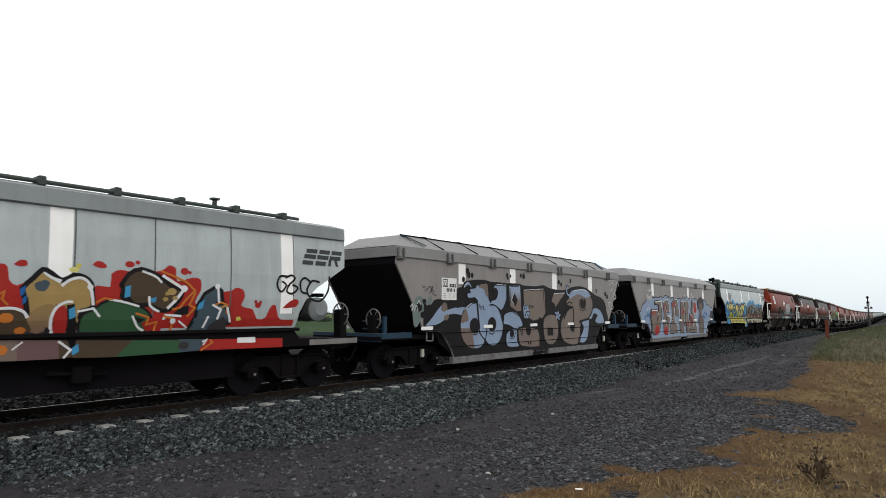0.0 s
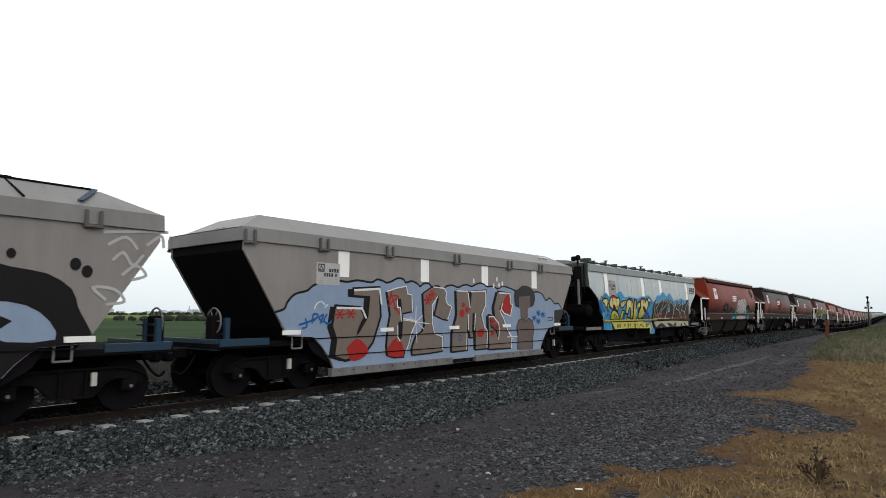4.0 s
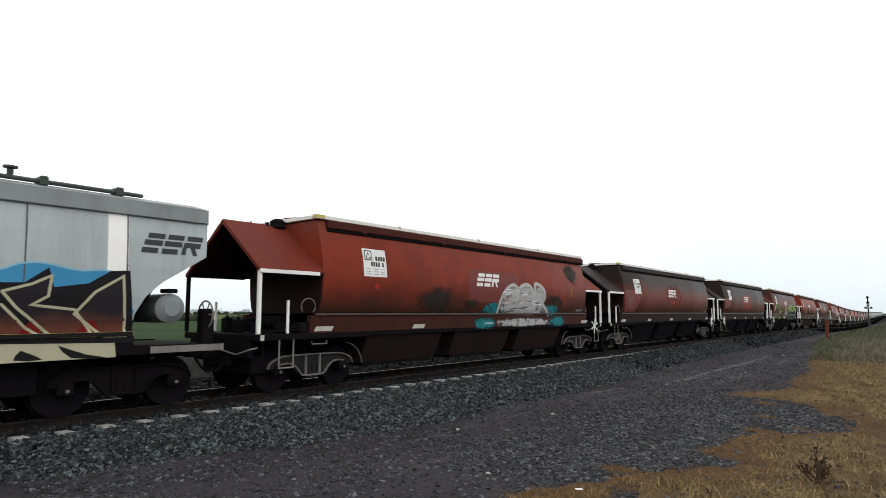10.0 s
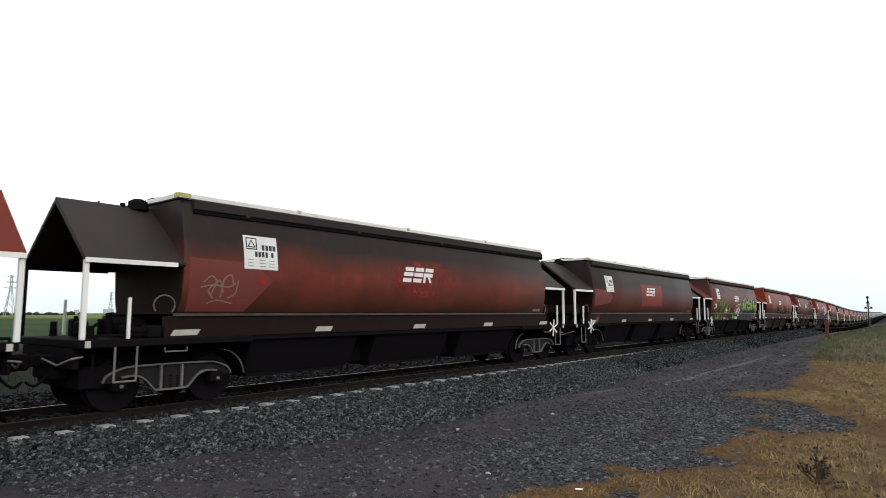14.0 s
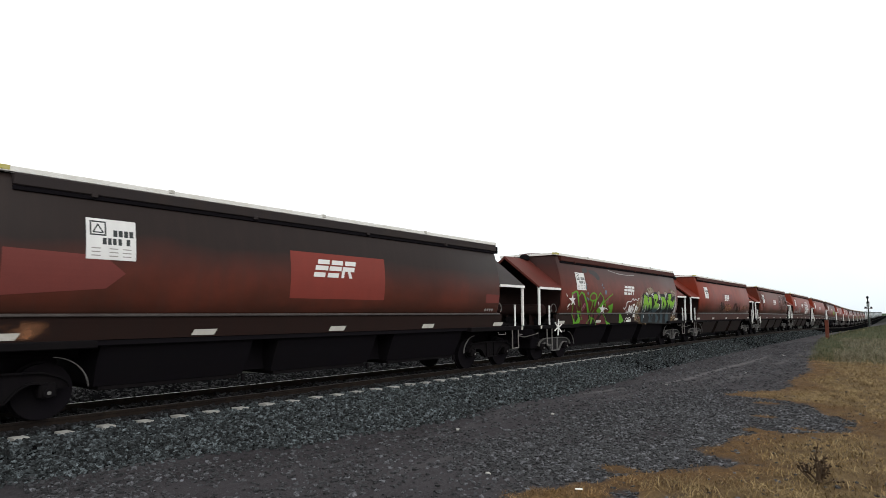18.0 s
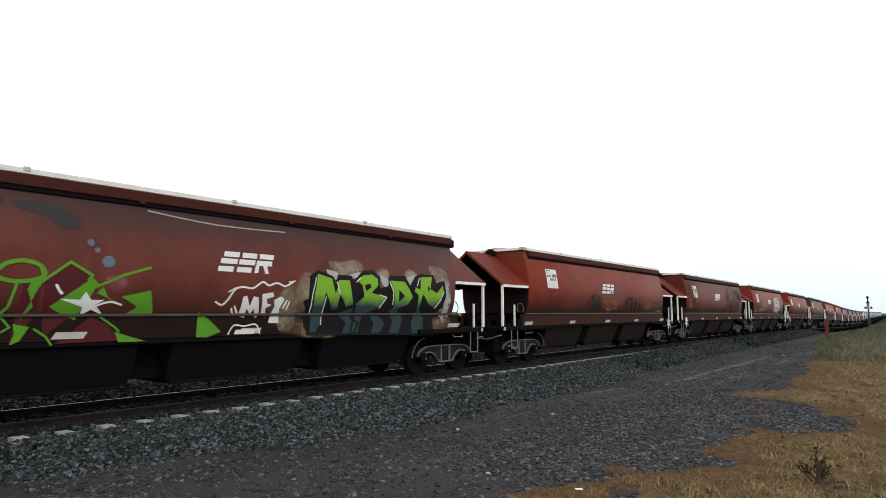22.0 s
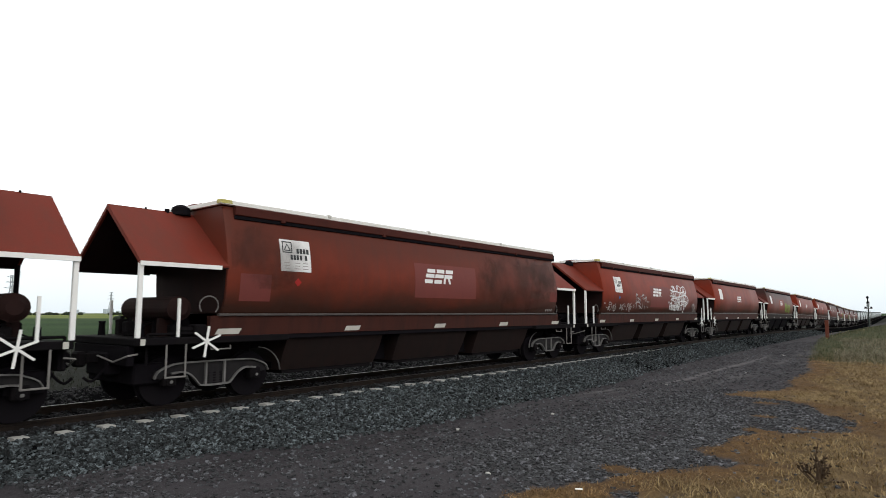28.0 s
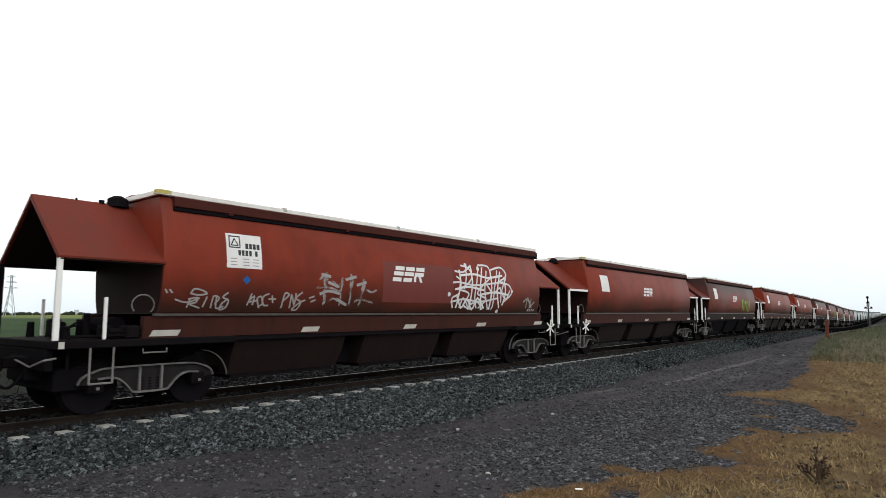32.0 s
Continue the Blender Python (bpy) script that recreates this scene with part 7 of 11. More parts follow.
shape(w, ST, [(-2.94, 2.24), (-2.61, 2.32), (-2.23, 2.40), (-2.20, 2.20), (-2.03, 2.18), (-1.99, 1.75), (-2.36, 1.68), (-2.38, 1.55), (-2.18, 1.52), (-1.89, 1.47), (-2.04, 1.11), (-2.15, 0.84), (-2.28, 0.72), (-2.33, 0.58), (-2.66, 0.58), (-2.90, 0.65), (-2.93, 0.90), (-2.89, 1.32), (-2.81, 1.66)], "black", 2, "letter_shadow")
outlined(w, ST, [(-2.89, 2.25), (-2.56, 2.33), (-2.17, 2.41), (-2.15, 2.21), (-1.97, 2.19), (-1.93, 1.75), (-2.31, 1.69), (-2.33, 1.56), (-2.13, 1.53), (-1.83, 1.48), (-1.98, 1.11), (-2.09, 0.85), (-2.23, 0.73), (-2.27, 0.58), (-2.61, 0.58), (-2.85, 0.65), (-2.88, 0.91), (-2.84, 1.33), (-2.76, 1.67)], "taupe", 3, 0, 0.037, "black")
shape(w, ST, [(-2.50, 2.06), (-2.38, 2.08), (-2.35, 1.80), (-2.37, 1.71), (-2.40, 1.84), (-2.49, 1.86)], "black", 5)
shape(w, ST, [(-2.48, 1.45), (-2.33, 1.56), (-2.32, 1.31), (-2.35, 1.06), (-2.45, 1.03), (-2.49, 1.23)], "black", 5, curve=2)
stroke(w, ST, [(-2.89, 2.25), (-2.56, 2.34), (-2.18, 2.41), (-2.15, 2.21), (-1.98, 2.19), (-1.95, 1.75)], 0.031, "white", 6, "letter_glint", bend=False)
stroke(w, ST, [(-2.52, 2.05), (-2.51, 1.86), (-2.40, 1.84), (-2.37, 1.50)], 0.03, "white", 6, "letter_glint", bend=False)
stroke(w, ST, [(-2.50, 1.40), (-2.49, 1.10), (-2.41, 1.00)], 0.03, "white", 6, "letter_glint", bend=False)
stroke(w, ST, [(-2.30, 1.56), (-2.05, 1.54), (-1.82, 1.46), (-1.99, 1.19), (-2.09, 0.89), (-2.20, 0.72)], 0.031, "white", 6, "letter_glint", bend=False)
shape(w, ST, [(-2.88, 0.81), (-2.71, 0.98), (-2.53, 1.10), (-2.50, 0.97), (-2.45, 0.99), (-2.35, 0.96), (-2.26, 0.77), (-2.27, 0.60), (-2.61, 0.60), (-2.83, 0.65)], "red", 5)
stroke(w, ST, [(-2.71, 2.28), (-2.77, 2.10), (-2.82, 1.88)], 0.039, "red", 5)
stroke(w, ST, [(-2.74, 2.21), (-2.62, 1.93), (-2.50, 1.77)], 0.039, "red", 5)
stroke(w, ST, [(-2.86, 2.05), (-2.67, 2.15), (-2.46, 2.13)], 0.039, "red", 5)
stroke(w, ST, [(-2.82, 1.88), (-2.66, 2.03), (-2.46, 2.09)], 0.039, "red", 5)
stroke(w, ST, [(-2.63, 1.84), (-2.50, 1.77), (-2.43, 1.67)], 0.04, "red", 5)
shape(w, ST, [(-1.26, 2.40), (-0.74, 2.38), (-0.63, 2.26), (-0.68, 2.11), (-0.62, 1.95), (-0.37, 1.88), (-0.59, 1.49), (-0.80, 1.53), (-1.16, 1.65), (-0.98, 2.15), (-1.05, 2.13), (-1.23, 1.89), (-1.21, 1.36), (-1.12, 1.14), (-0.79, 1.04), (-0.81, 0.65), (-1.37, 0.62), (-2.01, 0.61), (-2.02, 0.79), (-1.87, 1.10), (-1.62, 1.23), (-1.54, 1.37), (-1.61, 2.22)], "black", 2, "letter_shadow")
outlined(w, ST, [(-1.19, 2.42), (-0.67, 2.39), (-0.56, 2.27), (-0.60, 2.12), (-0.55, 1.96), (-0.30, 1.90), (-0.51, 1.50), (-0.73, 1.53), (-1.10, 1.66), (-0.91, 2.16), (-0.99, 2.14), (-1.17, 1.90), (-1.14, 1.36), (-1.05, 1.15), (-0.72, 1.05), (-0.74, 0.65), (-1.31, 0.62), (-1.96, 0.61), (-1.96, 0.80), (-1.81, 1.11), (-1.56, 1.23), (-1.48, 1.37), (-1.55, 2.24)], "taupe", 3, 0, 0.039, "black")
shape(w, ST, [(-0.96, 2.11), (-1.10, 1.71), (-1.13, 1.97)], "pale_blue", 5)
shape(w, ST, [(-0.97, 2.14), (-0.89, 2.10), (-1.06, 1.64), (-1.12, 1.66)], "black", 5)
stroke(w, ST, [(-1.12, 2.42), (-0.67, 2.40), (-0.56, 2.27), (-0.60, 2.12), (-0.53, 1.96), (-0.32, 1.89), (-0.51, 1.53)], 0.035, "white", 6, "letter_glint", bend=False)
stroke(w, ST, [(-0.95, 2.16), (-1.17, 1.92), (-1.16, 1.41), (-1.07, 1.15), (-0.74, 1.05), (-0.75, 0.70)], 0.033, "white", 6, "letter_glint", bend=False)
stroke(w, ST, [(-1.35, 2.07), (-1.20, 2.07)], 0.049, "red", 6, bend=False)
stroke(w, ST, [(-1.35, 2.07), (-1.27, 1.94)], 0.049, "red", 6, bend=False)
stroke(w, ST, [(-1.35, 2.07), (-1.42, 1.94)], 0.048, "red", 6, bend=False)
stroke(w, ST, [(-1.35, 2.07), (-1.50, 2.06)], 0.048, "red", 6, bend=False)
stroke(w, ST, [(-1.35, 2.07), (-1.43, 2.19)], 0.048, "red", 6, bend=False)
stroke(w, ST, [(-1.35, 2.07), (-1.28, 2.20)], 0.049, "red", 6, bend=False)
stroke(w, ST, [(-1.18, 2.21), (-1.03, 2.22)], 0.05, "red", 6, bend=False)
stroke(w, ST, [(-1.18, 2.21), (-1.10, 2.08)], 0.05, "red", 6, bend=False)
stroke(w, ST, [(-1.18, 2.21), (-1.25, 2.08)], 0.049, "red", 6, bend=False)
stroke(w, ST, [(-1.18, 2.21), (-1.33, 2.21)], 0.049, "red", 6, bend=False)
stroke(w, ST, [(-1.18, 2.21), (-1.26, 2.34)], 0.049, "red", 6, bend=False)
stroke(w, ST, [(-1.18, 2.21), (-1.11, 2.34)], 0.05, "red", 6, bend=False)
stroke(w, ST, [(-1.81, 1.90), (-1.83, 1.48), (-1.78, 0.92)], 0.02, "white", 6, bend=False)
stroke(w, ST, [(-2.29, 1.53), (-1.83, 1.48), (-1.25, 1.41)], 0.02, "white", 6, bend=False)
stroke(w, ST, [(-1.83, 1.48), (-1.56, 1.64)], 0.021, "white", 6, bend=False)
stroke(w, ST, [(-1.83, 1.48), (-1.95, 1.20)], 0.02, "white", 6, bend=False)
stroke(w, ST, [(-1.83, 1.48), (-1.50, 1.28)], 0.021, "white", 6, bend=False)
stroke(w, ST, [(-1.83, 1.48), (-2.05, 1.61)], 0.02, "white", 6, bend=False)
shape(w, ST, [(-0.22, 2.34), (0.35, 2.32), (0.43, 1.80), (0.49, 2.34), (1.22, 2.39), (1.17, 1.87), (0.95, 1.64), (1.13, 1.29), (1.29, 1.17), (1.26, 0.62), (0.68, 0.61), (0.67, 1.19), (0.67, 1.68), (0.58, 1.68), (0.55, 1.20), (0.60, 0.97), (0.44, 0.96), (0.36, 1.20), (0.35, 1.68), (0.31, 1.21), (0.30, 0.61), (-0.41, 0.60), (-0.40, 1.13), (-0.19, 1.64)], "black", 2, "letter_shadow")
outlined(w, ST, [(-0.13, 2.36), (0.44, 2.34), (0.52, 1.82), (0.59, 2.35), (1.33, 2.41), (1.28, 1.88), (1.05, 1.65), (1.23, 1.30), (1.40, 1.18), (1.36, 0.62), (0.77, 0.61), (0.77, 1.20), (0.77, 1.69), (0.67, 1.69), (0.64, 1.20), (0.70, 0.98), (0.53, 0.97), (0.45, 1.21), (0.44, 1.69), (0.40, 1.21), (0.39, 0.62), (-0.33, 0.60), (-0.32, 1.13), (-0.10, 1.65)], "taupe", 3, 0, 0.045, "black")
stroke(w, ST, [(-0.11, 2.35), (0.41, 2.34), (0.52, 1.87)], 0.038, "white", 6, "letter_glint", bend=False)
stroke(w, ST, [(0.56, 2.34), (1.30, 2.38), (1.30, 1.94), (1.09, 1.65), (1.23, 1.30), (1.38, 1.16), (1.35, 0.66)], 0.039, "white", 6, "letter_glint", bend=False)
stroke(w, ST, [(0.43, 1.67), (0.43, 1.21)], 0.037, "white", 6, "letter_glint", bend=False)
stroke(w, ST, [(0.77, 1.69), (0.74, 1.22)], 0.038, "white", 6, "letter_glint", bend=False)
stroke(w, ST, [(0.36, 1.11), (0.35, 0.65)], 0.037, "white", 6, "letter_glint", bend=False)
disc(w, ST, 0.21, 1.94, 0.076, "red", 6)
disc(w, ST, 0.37, 1.80, 0.088, "red", 6)
disc(w, ST, 0.14, 1.70, 0.119, "red", 6)
disc(w, ST, 1.02, 1.10, 0.159, "red", 6, 0.8)
disc(w, ST, 1.12, 1.14, 0.103, "red", 6, 0.9)
stroke(w, ST, [(-0.04, 0.98), (-0.00, 1.06), (0.09, 1.05), (0.11, 0.95), (0.03, 0.91), (-0.04, 0.98)], 0.027, "deep_blue", 6)
stroke(w, ST, [(-0.24, 1.03), (-0.18, 1.09)], 0.021, "deep_blue", 6)
shape(w, ST, [(1.82, 2.37), (2.52, 2.33), (2.57, 2.01), (2.65, 1.94), (2.54, 1.60), (2.13, 1.68), (1.98, 1.81), (2.07, 2.00), (1.93, 1.81), (2.13, 1.51), (2.35, 1.13), (2.57, 0.94), (2.56, 0.56), (1.35, 0.59), (1.33, 1.17), (1.31, 1.63), (1.61, 1.61), (1.95, 1.27), (1.85, 0.91), (1.74, 1.15), (1.46, 1.28), (1.42, 1.61), (1.66, 1.61), (1.61, 1.87), (1.74, 2.17)], "black", 2, "letter_shadow")
outlined(w, ST, [(1.93, 2.39), (2.64, 2.35), (2.70, 2.02), (2.78, 1.96), (2.66, 1.61), (2.25, 1.69), (2.09, 1.83), (2.19, 2.01), (2.05, 1.83), (2.25, 1.52), (2.47, 1.14), (2.69, 0.94), (2.69, 0.57), (1.46, 0.59), (1.44, 1.18), (1.42, 1.65), (1.73, 1.62), (2.06, 1.28), (1.96, 0.92), (1.85, 1.16), (1.57, 1.29), (1.53, 1.62), (1.77, 1.62), (1.72, 1.88), (1.85, 2.19)], "taupe", 3, 0, 0.05, "black")
shape(w, ST, [(2.21, 2.01), (2.41, 2.27), (2.60, 2.30), (2.67, 2.02), (2.73, 1.96), (2.63, 1.66), (2.27, 1.74), (2.14, 1.81)], "red", 5)
stroke(w, ST, [(2.03, 2.34), (2.63, 2.34), (2.68, 2.00), (2.78, 1.97), (2.65, 1.61), (2.28, 1.69), (2.12, 1.83), (2.21, 2.01)], 0.043, "white", 6, "letter_glint", bend=False)
stroke(w, ST, [(2.06, 1.79), (2.28, 1.49), (2.49, 1.14), (2.69, 0.98)], 0.042, "white", 6, "letter_glint", bend=False)
stroke(w, ST, [(1.48, 1.59), (1.70, 1.60), (1.96, 1.40), (2.04, 1.22), (1.97, 0.89)], 0.041, "white", 6, "letter_glint", bend=False)
stroke(w, ST, [(2.70, 0.88), (2.69, 0.57)], 0.043, "white", 6, "letter_glint", bend=False)
stroke(w, ST, [(1.65, 1.45), (1.79, 1.45)], 0.048, "red", 6, bend=False)
stroke(w, ST, [(1.65, 1.45), (1.69, 1.35)], 0.048, "red", 6, bend=False)
stroke(w, ST, [(1.65, 1.45), (1.53, 1.40)], 0.047, "red", 6, bend=False)
stroke(w, ST, [(1.65, 1.45), (1.54, 1.53)], 0.047, "red", 6, bend=False)
stroke(w, ST, [(1.65, 1.45), (1.71, 1.55)], 0.048, "red", 6, bend=False)
stroke(w, ST, [(1.85, 1.28), (1.99, 1.28)], 0.048, "red", 6, bend=False)
stroke(w, ST, [(1.85, 1.28), (1.89, 1.18)], 0.048, "red", 6, bend=False)
stroke(w, ST, [(1.85, 1.28), (1.73, 1.23)], 0.048, "red", 6, bend=False)
stroke(w, ST, [(1.85, 1.28), (1.74, 1.36)], 0.048, "red", 6, bend=False)
stroke(w, ST, [(1.85, 1.28), (1.91, 1.38)], 0.048, "red", 6, bend=False)
stroke(w, ST, [(1.64, 1.08), (1.78, 1.07)], 0.048, "red", 6, bend=False)
stroke(w, ST, [(1.64, 1.08), (1.69, 0.97)], 0.047, "red", 6, bend=False)
stroke(w, ST, [(1.64, 1.08), (1.53, 1.03)], 0.047, "red", 6, bend=False)
stroke(w, ST, [(1.64, 1.08), (1.54, 1.15)], 0.047, "red", 6, bend=False)
stroke(w, ST, [(1.64, 1.08), (1.71, 1.17)], 0.048, "red", 6, bend=False)
stroke(w, ST, [(2.45, 0.94), (3.08, 0.94)], 0.026, "white", 6, bend=False)
stroke(w, ST, [(2.54, 1.06), (2.79, 0.85)], 0.025, "white", 6, bend=False)
shape(w, ST, [(2.89, 2.22), (2.92, 2.41), (3.13, 2.50), (3.38, 2.62), (3.73, 2.61), (4.01, 2.51), (4.18, 2.30), (4.13, 2.05), (3.93, 1.91), (3.06, 1.90), (2.92, 2.02)], "charcoal", 7, curve=2)
shape(w, ST, [(3.15, 2.24), (3.85, 2.29), (3.85, 1.90), (3.71, 1.88), (3.68, 1.53), (3.47, 1.42), (3.27, 1.56), (3.26, 1.87), (3.16, 1.90)], "skin_grey", 8)
shape(w, ST, [(3.05, 0.61), (3.08, 0.93), (2.99, 1.25), (3.13, 1.48), (3.37, 1.50), (3.51, 1.42), (3.75, 1.51), (3.97, 1.44), (4.08, 1.19), (3.98, 0.88), (3.99, 0.48), (3.09, 0.50)], "skin_grey", 8)
stroke(w, ST, [(3.04, 0.54), (3.08, 0.93), (3.01, 1.25), (3.13, 1.47), (3.37, 1.52), (3.51, 1.41), (3.75, 1.53), (3.97, 1.44), (4.08, 1.19), (3.98, 0.84), (3.99, 0.48)], 0.027, "black", 9, bend=False)
stroke(w, ST, [(4.27, 1.74), (4.52, 1.66)], 0.056, "deep_blue", 4, bend=False)
stroke(w, ST, [(4.38, 1.80), (4.41, 1.60)], 0.056, "deep_blue", 4, bend=False)
stroke(w, ST, [(4.50, 1.76), (4.29, 1.64)], 0.056, "deep_blue", 4, bend=False)
stroke(w, ST, [(4.56, 1.68), (4.82, 1.60)], 0.057, "deep_blue", 4, bend=False)
stroke(w, ST, [(4.67, 1.74), (4.71, 1.54)], 0.057, "deep_blue", 4, bend=False)
stroke(w, ST, [(4.80, 1.70), (4.58, 1.58)], 0.056, "deep_blue", 4, bend=False)
stroke(w, ST, [(4.00, 1.57), (4.24, 1.50)], 0.055, "deep_blue", 4, bend=False)
stroke(w, ST, [(4.10, 1.63), (4.13, 1.44)], 0.055, "deep_blue", 4, bend=False)
stroke(w, ST, [(4.22, 1.59), (4.01, 1.48)], 0.055, "deep_blue", 4, bend=False)
stroke(w, ST, [(4.26, 1.46), (4.50, 1.38)], 0.056, "deep_blue", 4, bend=False)
stroke(w, ST, [(4.36, 1.52), (4.40, 1.32)], 0.056, "deep_blue", 4, bend=False)
stroke(w, ST, [(4.49, 1.48), (4.27, 1.36)], 0.055, "deep_blue", 4, bend=False)
stroke(w, ST, [(5.05, 1.54), (5.36, 1.55), (5.36, 1.45), (5.05, 1.44), (5.05, 1.54)], 0.029, "charcoal", 3, bend=False)
shape(w, ST, [(5.51, 1.80), (5.84, 1.83), (6.18, 1.84), (6.09, 1.62), (5.69, 1.18), (5.47, 1.18)], "charcoal", 3)
disc(w, ST, 0.71, 2.67, 0.046, "white", 2, 1.6)
disc(w, ST, 1.92, 2.77, 0.049, "white", 2, 1.6)
disc(w, ST, 1.74, 2.56, 0.049, "white", 2, 1.6)
disc(w, ST, 2.04, 2.59, 0.049, "white", 2, 1.6)
disc(w, ST, 2.22, 2.64, 0.050, "white", 2, 1.6)


def red_marks(k, patch, mat, placard=None):
    w = wagons[k]
    plate(w, SR, -5.28, 2.60, 0.77, 0.69, placard=placard)
    if patch:
        shape(w, SR, quad(*patch), mat, 0, "paint_patch")
    emblem(w, SR, -0.77, 2.52, 0.40, "clean_white")
    for u in (5.7, 5.82, 5.94, 6.06):
        shape(w, SR, quad(u, u + 0.08, 1.76, 1.84), "mid_grey", 2, "number_bar")
    return w


# -- wagon 4: red, silver three-humped throw-up over teal --
w = red_marks(4, (-1.15, 1.5, 2.05, 3.0), "brick_red", "red")
for q in ((-3.1, -1.95, 1.80, 2.30), (-1.35, -0.6, 1.82, 2.12)):
    shape(w, SR, quad(*q), M_MIST_SOOT, 1)
shape(w, SR, quad(-3.4, -1.7, 1.7, 2.45), M_MIST_SOOT, 0)
shape(w, SR, [(-0.40, 1.65), (-0.30, 1.92), (0.02, 2.03), (0.44, 2.01), (0.64, 1.65)], M_MIST_TEAL, 1, curve=2)
shape(w, SR, [(-0.32, 1.67), (-0.21, 1.89), (0.14, 1.98), (0.42, 1.93), (0.45, 1.65)], M_MIST_TEAL, 2, curve=2)
shape(w, SR, [(3.16, 1.96), (3.67, 2.00), (4.20, 1.97), (4.40, 1.74), (4.15, 1.60), (3.60, 1.63)], M_MIST_TEAL, 1, curve=2)
shape(w, SR, [(3.20, 1.93), (3.68, 1.96), (4.13, 1.91), (4.28, 1.70), (3.78, 1.63)], M_MIST_TEAL, 2, curve=2)
shape(w, SR, [(-0.76, 1.55), (0.40, 1.56), (0.43, 1.20), (-0.58, 1.24)], M_MIST_TEAL, 1, "sill_paint")
shape(w, SR, [(-0.50, 1.53), (0.38, 1.54), (0.40, 1.23), (-0.42, 1.26)], M_MIST_TEAL, 1, "sill_paint")
shape(w, SR, [(3.78, 1.55), (4.93, 1.60), (4.86, 1.22), (3.81, 1.20)], M_MIST_TEAL, 1, "sill_paint")
shape(w, SR, [(0.39, 1.65), (0.50, 1.98), (0.65, 2.33), (0.95, 2.59), (1.29, 2.64), (1.49, 2.50), (1.70, 2.61), (2.07, 2.68), (2.37, 2.52), (2.54, 2.34), (2.58, 2.69), (2.94, 2.68), (3.24, 2.50), (3.26, 2.23), (3.11, 2.03), (3.31, 1.90), (3.69, 1.63)], M_SILVER_THIN, 3, curve=2)
shape(w, SR, [(0.39, 1.64), (0.51, 1.93), (0.87, 2.05), (1.73, 2.13), (2.65, 2.09), (3.19, 1.97), (3.70, 1.62)], M_SILVER_THIN, 4, curve=2)
stroke(w, SR, [(0.43, 1.69), (0.48, 2.04), (0.67, 2.36), (0.99, 2.57), (1.28, 2.62), (1.51, 2.48), (1.51, 2.22)], 0.105, "silver", 5)
stroke(w, SR, [(1.51, 2.48), (1.76, 2.62), (2.12, 2.66), (2.39, 2.50), (2.50, 2.25)], 0.113, "silver", 5)
stroke(w, SR, [(2.59, 2.28), (2.56, 2.69), (2.94, 2.65), (3.21, 2.46), (3.22, 2.22), (3.05, 2.03)], 0.119, "silver", 5)
stroke(w, SR, [(3.05, 2.03), (3.40, 1.83), (3.67, 1.63)], 0.12, "silver", 5)
stroke(w, SR, [(0.52, 1.82), (0.59, 2.16), (0.79, 2.40), (1.07, 2.51)], 0.08, M_SILVER_THIN, 5)
stroke(w, SR, [(1.72, 2.25), (1.79, 2.45), (2.07, 2.55), (2.27, 2.39)], 0.087, M_SILVER_THIN, 5)
stroke(w, SR, [(2.68, 2.34), (2.71, 2.56), (2.97, 2.52), (3.04, 2.32)], 0.092, M_SILVER_THIN, 5)
stroke(w, SR, [(0.76, 2.01), (0.95, 2.05)], 0.032, "white", 5, bend=False)
stroke(w, SR, [(1.73, 2.30), (2.10, 2.33)], 0.032, "white", 5, bend=False)
stroke(w, SR, [(0.71, 2.29), (1.06, 2.33)], 0.035, "white", 5, bend=False)
stroke(w, SR, [(1.43, 1.86), (1.66, 1.88)], 0.041, "white", 5, bend=False)
stroke(w, SR, [(0.74, 2.36), (1.14, 2.39)], 0.036, "white", 5, bend=False)
stroke(w, SR, [(1.65, 2.04), (2.11, 2.05)], 0.033, "white", 5, bend=False)
stroke(w, SR, [(2.08, 2.05), (2.59, 2.09)], 0.035, "silver", 5, bend=False)
stroke(w, SR, [(1.10, 2.43), (1.50, 2.47)], 0.02, "white", 5, bend=False)
stroke(w, SR, [(0.85, 2.46), (1.04, 2.47)], 0.038, "white", 5, bend=False)
stroke(w, SR, [(0.96, 2.18), (1.41, 2.22)], 0.03, "mid_grey", 5, bend=False)
stroke(w, SR, [(0.92, 2.39), (1.17, 2.43)], 0.04, "silver", 5, bend=False)
stroke(w, SR, [(1.93, 2.14), (2.43, 2.17)], 0.035, "silver", 5, bend=False)
stroke(w, SR, [(2.09, 2.00), (2.38, 2.03)], 0.03, "mid_grey", 5, bend=False)
stroke(w, SR, [(1.84, 2.51), (2.23, 2.54)], 0.019, "mid_grey", 5, bend=False)
stroke(w, SR, [(1.20, 1.98), (1.49, 1.99)], 0.034, "mid_grey", 5, bend=False)
stroke(w, SR, [(1.77, 2.11), (2.04, 2.13)], 0.042, "silver", 5, bend=False)
stroke(w, SR, [(0.86, 2.00), (1.14, 2.02)], 0.025, "silver", 5, bend=False)
stroke(w, SR, [(0.74, 1.86), (1.09, 1.89)], 0.04, "silver", 5, bend=False)
stroke(w, SR, [(0.79, 2.39), (1.03, 2.40)], 0.033, "mid_grey", 5, bend=False)
stroke(w, SR, [(1.03, 2.42), (1.34, 2.46)], 0.039, "silver", 5, bend=False)
stroke(w, SR, [(1.16, 2.46), (1.58, 2.51)], 0.038, "mid_grey", 5, bend=False)
stroke(w, SR, [(2.12, 2.25), (2.44, 2.29)], 0.039, "silver", 5, bend=False)
